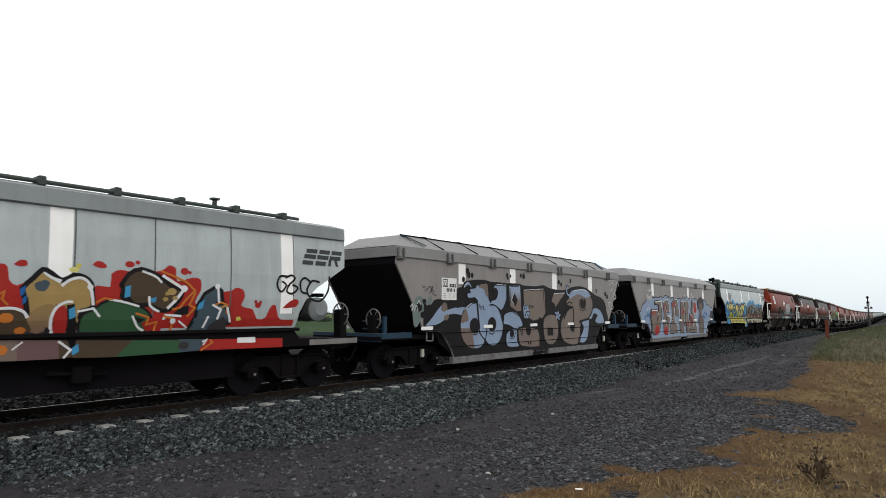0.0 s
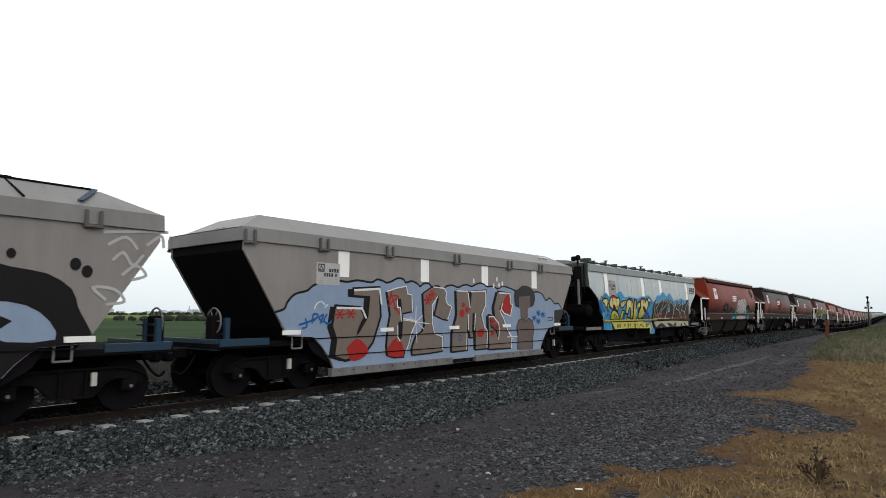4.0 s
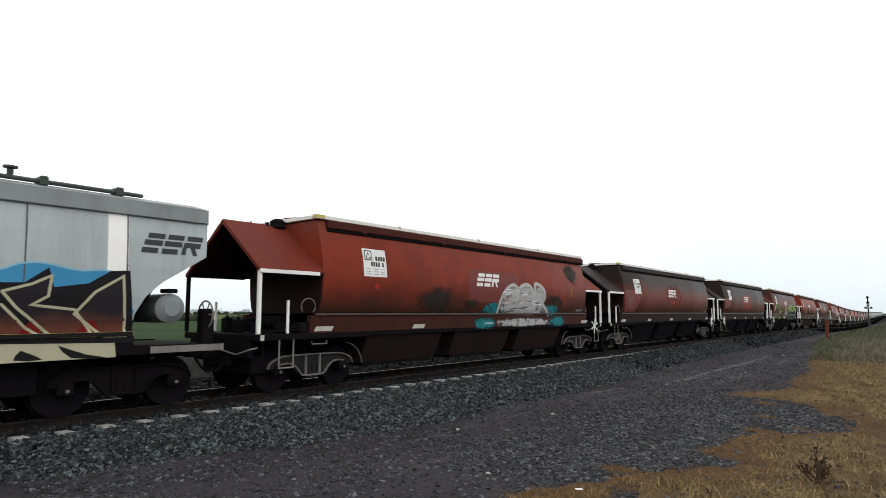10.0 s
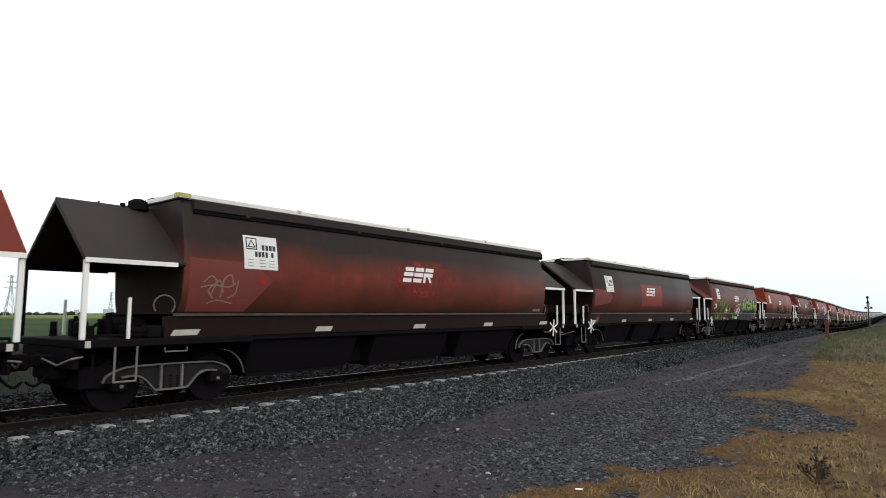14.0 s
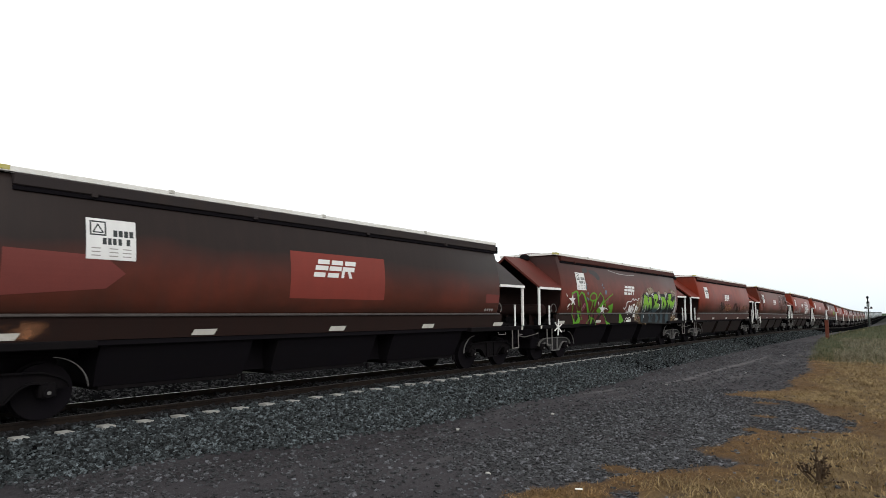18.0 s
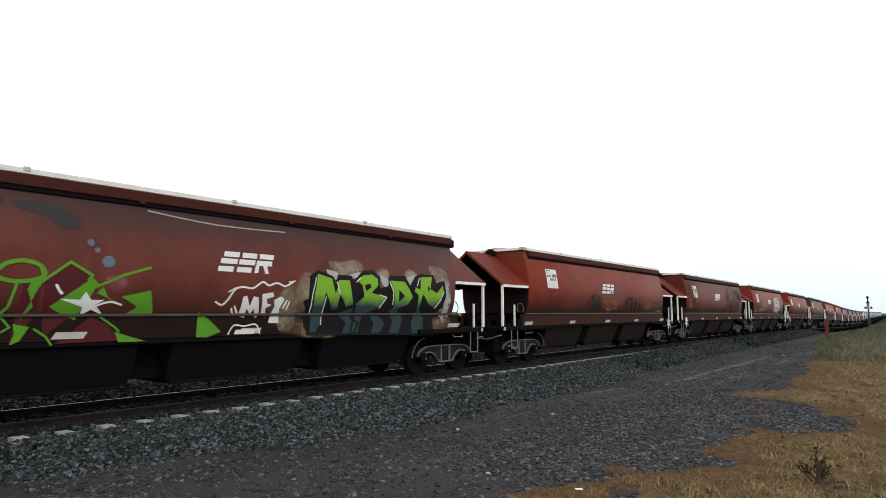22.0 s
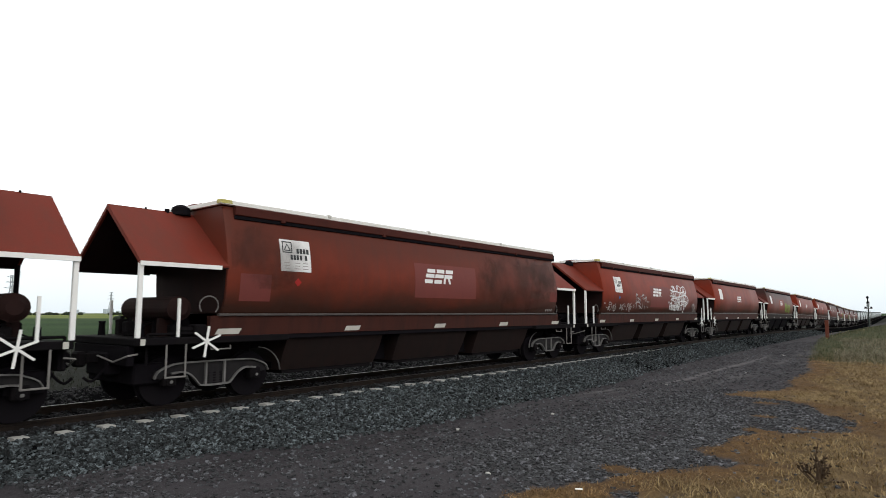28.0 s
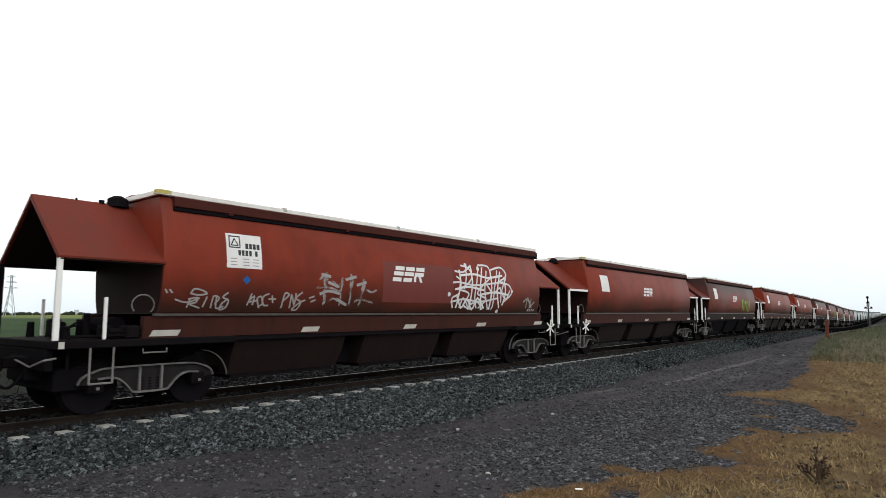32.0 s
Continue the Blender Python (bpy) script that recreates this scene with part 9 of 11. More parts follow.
shape(w, SR, [(-0.9, 1.8), (-0.7, 2.25), (0.2, 2.35), (1.0, 2.1), (0.9, 1.8)], M_MIST_OCHRE, 1, curve=2)

# -- wagon 9: red, a paler patch at its end --
w = red_marks(9, (-1.15, 1.52, 2.12, 3.05), "brick_red", "red")
shape(w, SR, quad(-6.2, -5.5, 1.95, 2.5), "brick_red", 0)
shape(w, SR, quad(-6.4, -4.6, 2.2, 3.6), M_MIST_BROWN, 1)
shape(w, SR, quad(1.5, 6.4, 1.75, 3.6), M_MIST_BROWN, 1)
shape(w, SR, quad(4.6, 6.44, 2.2, 3.7), M_MIST_BROWN, 2)
shape(w, SR, quad(5.9, 6.4, 2.1, 2.45), "brick_red", 0)

# -- wagon 10: red, white tags --
w = red_marks(10, (-1.1, 1.66, 1.98, 3.03), "brick_red", "deep_blue")
stroke(w, SR, [(-6.43, 2.14), (-6.39, 2.08)], 0.03, "mid_grey", 3)
stroke(w, SR, [(-6.35, 2.14), (-6.30, 2.08)], 0.03, "mid_grey", 3)
stroke(w, SR, [(-6.23, 1.96), (-6.02, 1.91), (-5.79, 1.99)], 0.031, "mid_grey", 3)
stroke(w, SR, [(-6.00, 1.82), (-5.96, 1.97)], 0.031, "mid_grey", 3)
stroke(w, SR, [(-5.99, 1.97), (-5.82, 2.00), (-5.85, 1.91), (-5.96, 1.88), (-5.76, 1.81)], 0.031, "mid_grey", 3)
stroke(w, SR, [(-5.70, 1.83), (-5.64, 2.02)], 0.032, "mid_grey", 3)
stroke(w, SR, [(-5.96, 2.07), (-5.90, 2.16), (-5.75, 2.14), (-5.65, 2.08), (-5.80, 2.05), (-5.93, 2.07)], 0.032, "mid_grey", 3)
stroke(w, SR, [(-5.54, 1.81), (-5.51, 2.03), (-5.39, 2.00), (-5.47, 1.89)], 0.032, "mid_grey", 3)
stroke(w, SR, [(-5.45, 2.04), (-5.43, 1.81), (-5.29, 1.84)], 0.032, "mid_grey", 3)
stroke(w, SR, [(-5.22, 2.11), (-5.32, 2.02), (-5.20, 1.96), (-5.24, 1.82), (-5.35, 1.78), (-5.33, 1.89), (-5.23, 1.98)], 0.033, "mid_grey", 3)
stroke(w, SR, [(-4.79, 1.87), (-4.71, 2.10)], 0.034, "mid_grey", 3)
stroke(w, SR, [(-4.67, 1.88), (-4.65, 2.05), (-4.76, 1.94), (-4.56, 1.97)], 0.034, "mid_grey", 3)
stroke(w, SR, [(-4.51, 1.82), (-4.58, 1.99), (-4.50, 2.05), (-4.45, 1.90), (-4.54, 1.85)], 0.034, "mid_grey", 3)
stroke(w, SR, [(-4.32, 2.11), (-4.45, 2.04), (-4.42, 1.88), (-4.31, 1.87)], 0.035, "mid_grey", 3)
stroke(w, SR, [(-4.31, 2.00), (-4.15, 2.00)], 0.035, "mid_grey", 3)
stroke(w, SR, [(-4.24, 2.07), (-4.21, 1.93)], 0.035, "mid_grey", 3)
stroke(w, SR, [(-3.99, 1.82), (-3.94, 2.12), (-3.83, 2.10), (-3.95, 1.98)], 0.036, "mid_grey", 3)
stroke(w, SR, [(-3.78, 1.82), (-3.77, 2.10), (-3.68, 1.89), (-3.66, 2.13)], 0.036, "mid_grey", 3)
stroke(w, SR, [(-3.50, 2.16), (-3.65, 2.03), (-3.52, 1.95), (-3.59, 1.79), (-3.71, 1.79), (-3.54, 1.94), (-3.41, 1.99)], 0.037, "mid_grey", 3)
stroke(w, SR, [(-3.30, 2.04), (-3.18, 2.08)], 0.037, "mid_grey", 3)
stroke(w, SR, [(-3.25, 1.96), (-3.14, 2.00)], 0.038, "mid_grey", 3)
stroke(w, SR, [(-2.89, 2.61), (-2.87, 2.51), (-2.92, 2.40)], 0.115, M_CHALK, 2)
stroke(w, SR, [(-2.92, 2.40), (-2.89, 2.28), (-2.93, 2.15)], 0.076, M_CHALK, 2)
stroke(w, SR, [(-2.93, 2.15), (-2.88, 2.02), (-2.90, 1.89)], 0.089, M_CHALK, 2)
stroke(w, SR, [(-2.43, 2.55), (-2.41, 2.39), (-2.45, 2.22)], 0.066, M_CHALK, 2)
stroke(w, SR, [(-2.45, 2.22), (-2.43, 2.03), (-2.46, 1.83)], 0.052, M_CHALK, 2)
stroke(w, SR, [(-2.14, 2.62), (-2.12, 2.46), (-2.17, 2.30)], 0.107, M_CHALK, 2)
stroke(w, SR, [(-2.17, 2.30), (-2.14, 2.08), (-2.17, 1.86)], 0.053, M_CHALK, 2)
stroke(w, SR, [(-1.74, 2.56), (-1.74, 2.38), (-1.81, 2.20)], 0.109, M_CHALK, 2)
stroke(w, SR, [(-1.81, 2.20), (-1.82, 2.02), (-1.88, 1.84)], 0.054, M_CHALK, 2)
stroke(w, SR, [(-3.06, 2.46), (-2.89, 2.58), (-2.81, 2.41)], 0.051, M_CHALK, 3)
stroke(w, SR, [(-2.71, 2.44), (-2.48, 2.35), (-2.38, 2.50)], 0.052, M_CHALK, 3)
stroke(w, SR, [(-3.14, 2.27), (-2.83, 2.30), (-2.41, 2.19)], 0.051, M_CHALK, 3)
stroke(w, SR, [(-2.78, 1.96), (-2.64, 2.05), (-2.46, 1.96)], 0.052, M_CHALK, 3)
stroke(w, SR, [(-2.04, 1.97), (-1.78, 2.04), (-1.40, 1.94)], 0.054, M_CHALK, 3)
stroke(w, SR, [(-1.67, 2.29), (-1.48, 2.21), (-1.30, 2.30)], 0.055, M_CHALK, 3)
stroke(w, SR, [(2.29, 3.15), (2.26, 2.78), (2.16, 2.41)], 0.054, "white", 3)
stroke(w, SR, [(2.89, 3.12), (2.77, 2.66), (2.67, 2.20), (2.80, 1.86)], 0.054, "white", 3)
stroke(w, SR, [(3.30, 3.00), (3.16, 2.39), (3.40, 1.82)], 0.055, "white", 3)
stroke(w, SR, [(3.88, 3.04), (3.67, 2.49), (3.64, 1.96), (3.58, 1.82)], 0.056, "white", 3)
stroke(w, SR, [(1.68, 1.86), (1.61, 2.13), (1.90, 2.27), (2.00, 2.63), (1.81, 2.76)], 0.052, "white", 3)
stroke(w, SR, [(2.06, 3.10), (2.40, 3.04), (2.54, 2.79), (2.24, 2.52), (1.89, 2.40), (2.38, 2.28), (2.17, 1.94), (2.63, 1.81)], 0.052, "white", 3)
stroke(w, SR, [(2.91, 3.16), (3.40, 3.15), (3.50, 2.84), (3.08, 2.56), (2.80, 2.29), (3.25, 2.13), (2.91, 1.86)], 0.056, "white", 3)
stroke(w, SR, [(3.55, 3.05), (4.11, 3.16), (4.36, 2.91), (3.96, 2.68), (4.46, 2.61), (4.62, 2.33), (4.18, 2.05)], 0.058, "white", 3)
stroke(w, SR, [(4.34, 2.84), (4.07, 2.41), (4.32, 2.15), (4.52, 2.42)], 0.058, "white", 3)
stroke(w, SR, [(1.64, 2.58), (1.97, 2.60), (2.65, 2.54), (3.52, 2.62), (4.15, 2.69)], 0.054, "white", 3)
stroke(w, SR, [(1.58, 2.02), (2.14, 2.11), (2.97, 2.05), (3.85, 2.17)], 0.055, "white", 3)
stroke(w, SR, [(2.44, 1.95), (2.84, 2.03), (3.11, 1.81)], 0.054, "white", 3)
stroke(w, SR, [(3.17, 2.65), (3.52, 2.31), (3.46, 1.96)], 0.056, "white", 3)
stroke(w, SR, [(3.67, 2.31), (3.98, 2.50), (4.05, 2.05)], 0.058, "white", 3)
stroke(w, SR, [(1.99, 1.86), (2.13, 2.14), (2.41, 1.86)], 0.053, "white", 3)
stroke(w, SR, [(1.76, 2.92), (2.15, 2.91), (2.53, 3.13)], 0.054, "white", 3)
disc(w, SR, 2.28, 3.12, 0.069, "white", 4)
disc(w, SR, 2.87, 3.05, 0.071, "white", 4)
disc(w, SR, 1.47, 2.24, 0.064, "white", 4)
disc(w, SR, 4.65, 2.41, 0.055, "white", 4)
disc(w, SR, 3.92, 1.75, 0.071, "white", 4)
stroke(w, SR, [(5.38, 2.07), (5.57, 2.17), (5.81, 2.02)], 0.048, "mid_grey", 2)
stroke(w, SR, [(5.57, 1.88), (5.63, 2.21), (5.93, 1.88)], 0.048, "mid_grey", 2)
stroke(w, SR, [(5.86, 2.17), (5.79, 1.88), (6.06, 2.08)], 0.048, "mid_grey", 2)

stroke(w, SR, [(1.95, 2.96), (1.97, 2.60), (1.83, 1.86)], 0.06, "clean_white", 4)
stroke(w, SR, [(2.52, 3.10), (2.54, 2.62), (2.43, 1.81)], 0.061, "clean_white", 4)
stroke(w, SR, [(3.09, 3.10), (2.93, 2.46), (3.05, 1.81)], 0.062, "clean_white", 4)
stroke(w, SR, [(3.49, 3.05), (3.52, 2.48), (3.46, 1.82)], 0.063, "clean_white", 4)
stroke(w, SR, [(4.03, 3.01), (3.82, 2.40), (3.98, 1.87)], 0.064, "clean_white", 4)
stroke(w, SR, [(4.23, 2.78), (4.27, 2.33), (4.14, 1.96)], 0.065, "clean_white", 4)
stroke(w, SR, [(1.74, 2.39), (2.37, 2.48), (3.10, 2.40)], 0.06, "clean_white", 4)
stroke(w, SR, [(2.94, 2.26), (3.70, 2.35), (4.40, 2.29)], 0.064, "clean_white", 4)
stroke(w, SR, [(1.80, 2.23), (2.07, 1.86), (2.30, 2.11), (2.60, 1.81), (2.81, 2.15), (3.18, 1.85)], 0.061, "clean_white", 4)
stroke(w, SR, [(1.97, 2.80), (2.69, 2.87), (3.31, 2.79), (4.13, 2.90)], 0.064, "clean_white", 4)
stroke(w, SR, [(-2.81, 2.41), (-2.51, 2.31)], 0.065, "mid_grey", 3)
stroke(w, SR, [(-3.03, 2.14), (-2.79, 2.21), (-2.49, 2.16)], 0.064, "mid_grey", 3)
stroke(w, SR, [(-2.31, 2.49), (-2.00, 2.57)], 0.068, "mid_grey", 3)
stroke(w, SR, [(-1.96, 2.37), (-1.68, 2.45)], 0.069, "mid_grey", 3)
stroke(w, SR, [(-3.00, 2.58), (-2.76, 2.54)], 0.065, "mid_grey", 3)
stroke(w, SR, [(-2.54, 2.03), (-2.24, 1.90)], 0.066, "mid_grey", 3)
for k, s in ((4, 1), (5, 1), (6, -1), (7, -1), (8, 1), (9, -1), (12, 1), (13, -1)):
    high_tank(wagons[k], s)

# -- the rest of the train --
tail = random.Random(77)
for k in range(11, LAST):
    w = wagons[k]
    if k >= 20:
        emblem(w, SG, 5.78, 2.78, 0.36, "dark_grey")
        continue
    shape(w, SR, quad(-5.28, -4.51, 2.60, 3.29), "clean_white", 1, "number_panel")
    if tail.random() < 0.5:
        shape(w, SR, quad(-1.2, 1.45, 2.05, 3.02), "brick_red" if tail.random() < 0.5 else "fresh_red", 0)
    emblem(w, SR, -0.66, 2.50, 0.40, "clean_white")
    if tail.random() < 0.3:
        scribble(w, SR, 1.8, 4.5, 1.8, 2.7, 6, 0.12, tail.choice(["silver", "lime", "mid_grey"]), k, 2)
# hand brake levers where they can be seen
for k, ends_ in {4: (7.1,), 6: (-6.85,), 7: (-6.85,), 8: (7.1,), 9: (-6.85,), 10: (7.1,), 11: (-6.85,), 5: (6.95,)}.items():
    for y in ends_:
        star_wheel(wagons[k], y, 1.18)

lengthen(wagons, 1.0434)
for k, w in enumerate(wagons):
    w.matrix_basis = on_line(centre(k))
for k, lab in ((0, "light grey grain hopper wagon with red and brown graffiti"), (1, "taupe covered hopper wagon with blue and brown bubble graffiti"), (2, "taupe covered hopper wagon with brown letters on pale blue graffiti"), (3, "light grey grain hopper wagon with yellow and black graffiti")):
    tagged(wagons[k], lab, "freight wagon", "wagons of the grain train")

# ---- ground: one sheet, finer near the line ----
def ease(a, b, v):
    t = min(1.0, max(0.0, (v - a) / (b - a)))
    return t * t * (3 - 2 * t)


def table(rows, y):
    for (y0, v0), (y1, v1) in zip(rows, rows[1:]):
        if y <= y1:
            return v0 + (v1 - v0) * max(0.0, (y - y0) / (y1 - y0))
    return rows[-1][1]


TOE = [(2.9, -10.19), (4.1, -9.94), (5.6, -9.74), (6.8, -9.07), (8.1, -9.08), (9.3, -8.75), (10.9, -8.51), (13.4, -8.61), (16.2, -8.51), (20.8, -8.72), (24.5, -9.07), (28.5, -9.24), (33.3, -9.34)]


def toe(y):
    """Where the ballast shoulder meets the dirt."""
    return table(TOE, y) if y < TOE[-1][0] else TOE[-1][1] + line(y)[0] - line(TOE[-1][0])[0]


VERGE = [(0, -4.2), (7.0, -4.3), (7.3, -4.3), (7.6, -3.95), (8.25, -3.8), (8.7, -3.5), (9.1, -3.3), (9.55, -3.0), (9.85, -2.8), (10.4, -2.35), (10.6, -2.6), (10.75, -3.05), (10.95, -3.2), (11.4, -3.15), (11.85, -3.25), (12.4, -3.1), (13.2, -2.7), (14.3, -1.6), (14.8, -1.45), (15.5, -1.45), (16.1, -1.7), (16.6, -2.1), (17.3, -2.4), (18.0, -2.8), (18.35, -3.4), (18.5, -4.2), (18.7, -4.8), (19.5, -4.6), (20.2, -4.2), (21, -3.75), (22.5, -3.65)]
VERGE += [(23.9, -4.05), (25.8, -4.0), (28.7, -3.95), (31.6, -4.5), (35.4, -5.0), (38.3, -5.3), (47, -6.3), (63, -7.9), (95, -8.2), (145, -8.6), (400, -20)]
TUFTS = [(-3.88, 8.95, 0.30, 0.16), (-3.6, 8.8, 0.3, 0.14), (-3.15, 15.3, 0.35, 0.22), (-2.8, 13.4, 0.4, 0.25), (-2.2, 14.2, 0.3, 0.12), (-3.5, 17.6, 0.4, 0.12)]


VERGE_AT = [table(VERGE, 0.05 * k) for k in range(8001)]


def verge_line(y):
    return VERGE_AT[min(8000, max(0, round(y * 20)))]


def verge(x, y):
    """1 on the grassy verge, 0 on the gravel, ragged between."""
    if x < verge_line(y) - 0.75 and y > 18.5 or x < -5.6 and y < 18.5:
        return 0.0
    n = noise.noise(Vector((x * 1.3, y * 0.8, 3.1))) * 0.14 + noise.noise(Vector((x * 4.3, y * 2.6, 7.7))) * 0.30
    patch = noise.noise(Vector((x * 0.55, y * 0.3, 11.0))) + 0.35 * noise.noise(Vector((x * 2.1, y * 1.5, 17.0)))
    v = ease(-0.16, 0.18, x - verge_line(y) + n) * ease(-0.62, -0.40, patch + 0.02 * y)
    if y < 20:
        for u, q, a, b in TUFTS:
            v = max(v, ease(1.25, 0.7, math.hypot((x - u) / a, (y - q) / b) + n * 2))
    return v


def deep(x, y):
    """0 at the thin trodden rim of the grass, 1 well inside it."""
    return ease(0.15, 1.5, x - verge_line(y) + 0.6 * noise.noise(Vector((x * 0.9, y * 0.6, 41.0)))) * ease(6.0, 9.5, y + (x + 4) * 1.2)


def lie(x, y):
    """Height of the ground."""
    z = -dip(y) * (0.25 + 0.75 * ease(-8.5, -12.0, x)) if y > 30 else 0.0
    z += 0.55 * ease(40, 75, y) * ease(-9.0, -5.5, x) * ease(420, 160, y)
    if -30 < x < 12 and -5 < y < 70:
        z += 0.035 * noise.noise(Vector((x * 0.5, y * 0.35, 0.0))) + 0.012 * noise.noise(Vector((x * 2.2, y * 1.7, 5.0)))
        z += 0.03 * verge(x, y)
    return z


def spread(stops):
    out = []
    for a, b, step in stops:
        n = max(1, round((b - a) / step))
        out += [a + (b - a) * i / n for i in range(n)]
    return out + [stops[-1][1]]


xs = spread([(-3000, -400, 400), (-400, -60, 40), (-60, -20, 5), (-20, -9.6, 1.0), (-9.6, 1.6, 0.14), (1.6, 10, 1.2), (10, 60, 10), (60, 3000, 500)])
ys = spread([(-3000, -100, 500), (-100, 0, 20), (0, 5, 1.0), (5, 24, 0.16), (24, 60, 0.7), (60, 200, 6), (200, 600, 40), (600, 3000, 400)])
gv, gm = [], []
for y in ys:
    for x in xs:
        gv.append((x, y, lie(x, y)))
        gm.append(verge(x, y) if -12 < x < 40 and y < 500 else (1.0 if x > -5 else 0.0))
nx = len(xs)
gf = [(j * nx + i, j * nx + i + 1, (j + 1) * nx + i + 1, (j + 1) * nx + i) for j in range(len(ys) - 1) for i in range(nx - 1)]


RUT = [(14, -9.2), (16, -8.3), (18, -7.75), (20, -7.15), (22, -7.05), (60, -7.0)]


def worn(x, y):
    """How hard the wheels of passing trucks have packed the dirt."""
    if not (14 < y < 48 and -10 < x < -4):
        return 0.0
    d = x - table(RUT, y)
    patchy = ease(-0.25, 0.2, noise.noise(Vector((x * 0.8, y * 0.22, 31.0))))
    return patchy * ease(14, 17, y) * ease(46, 36, y) * (math.exp(-(d / 0.16) ** 2) + 0.5 * math.exp(-((d - 1.25) / 0.2) ** 2) + 0.35 * math.exp(-((d - 0.5) / 0.12) ** 2))


def ground_mat():
    m, n, l, b = node_mat("ground")
    tc = n.new("ShaderNodeTexCoord")
    sp = n.new("ShaderNodeSeparateXYZ")
    l.new(tc.outputs["Object"], sp.inputs[0])
    at = n.new("ShaderNodeAttribute")
    at.attribute_name = "verge"
    big = noise_node(n, l, 0.45, 7, 0.62, (1, 0.5, 1))
    mid = noise_node(n, l, 5.0, 6, 0.7)
    fine = noise_node(n, l, 42, 6, 0.75)
    dirt = mix_node(n, l, ramp_node(n, l, big, 0.36, 0.66), (0.033, 0.0292, 0.0322), (0.051, 0.047, 0.0505))
    dirt = mix_node(n, l, ramp_node(n, l, fine, 0.50, 0.70), dirt, (0.084, 0.085, 0.092))
    dirt = mix_node(n, l, ramp_node(n, l, mid, 0.55, 0.75), dirt, (0.026, 0.0225, 0.0235))
    lane = noise_node(n, l, 1.1, 6, 0.65, (1, 0.16, 1))
    dirt = mix_node(n, l, ramp_node(n, l, lane, 0.54, 0.70), dirt, (0.068, 0.064, 0.068))
    dirt = mix_node(n, l, ramp_node(n, l, lane, 0.42, 0.32), dirt, (0.028, 0.024, 0.025))
    # worn wheel tracks, packed hard and a little paler
    wo = n.new("ShaderNodeAttribute")
    wo.attribute_name = "worn"
    k = n.new("ShaderNodeMath")
    k.operation = "MULTIPLY"
    l.new(ramp_node(n, l, mid, 0.25, 0.6), k.inputs[0])
    l.new(wo.outputs["Fac"], k.inputs[1])
    dirt = mix_node(n, l, k.outputs[0], dirt, (0.135, 0.130, 0.132))
    de = n.new("ShaderNodeAttribute")
    de.attribute_name = "deep"
    tan = mix_node(n, l, de.outputs["Fac"], (0.125, 0.070, 0.027), (0.155, 0.108, 0.052))
    straw = mix_node(n, l, ramp_node(n, l, noise_node(n, l, 2.2, 6, 0.7), 0.36, 0.64), (0.075, 0.048, 0.026), tan)
    straw = mix_node(n, l, ramp_node(n, l, noise_node(n, l, 28, 5, 0.7, (1, 0.35, 1)), 0.45, 0.75), straw, (0.055, 0.036, 0.020))
    green = mix_node(n, l, ramp_node(n, l, noise_node(n, l, 0.6, 6, 0.7), 0.35, 0.7), (0.035, 0.045, 0.022), (0.085, 0.080, 0.046))
    straw = mix_node(n, l, ramp_node(n, l, sp.outputs[1], 34, 44), straw, green)
    c = mix_node(n, l, at.outputs["Fac"], dirt, straw)
    # weedy soil beside the far rail, coloured darker for the train's shade
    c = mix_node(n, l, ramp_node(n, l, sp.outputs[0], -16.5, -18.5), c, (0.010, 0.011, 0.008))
    # fields beyond the line
    far = mix_node(n, l, ramp_node(n, l, noise_node(n, l, 0.03, 5, 0.6), 0.4, 0.6), (0.020, 0.040, 0.016), (0.032, 0.060, 0.020))
    crop = mix_node(n, l, ramp_node(n, l, noise_node(n, l, 0.004, 3, 0.5), 0.35, 0.6), (0.16, 0.18, 0.045), (0.055, 0.085, 0.030))
    far = mix_node(n, l, ramp_node(n, l, sp.outputs[0], -260, -420), far, crop)
    c = mix_node(n, l, ramp_node(n, l, sp.outputs[0], -42, -60), c, far)
    l.new(c, b.inputs["Base Color"])
    b.inputs["Roughness"].default_value = 0.95
    b.inputs["Specular IOR Level"].default_value = 0.06
    ad = n.new("ShaderNodeMath")
    ad.operation = "ADD"
    l.new(fine, ad.inputs[0])
    l.new(mid, ad.inputs[1])
    bump_node(n, l, b, ad.outputs[0], 0.8, 0.03)
    return m


gme = bpy.data.meshes.new("ground")
gme.from_pydata(gv, [], gf)
att = gme.attributes.new("verge", "FLOAT", "POINT")
att.data.foreach_set("value", gm)
att = gme.attributes.new("deep", "FLOAT", "POINT")
att.data.foreach_set("value", [deep(x, y) if -9 < x < 12 and 4 < y < 60 else 1.0 for x, y, z in gv])
att = gme.attributes.new("worn", "FLOAT", "POINT")
att.data.foreach_set("value", [worn(x, y) for x, y, z in gv])
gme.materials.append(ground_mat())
gme.shade_smooth()
ground = tagged(new("ground", gme), "dark gravelly dirt with a dry grass verge beside the railway", "ground", kind="structure")


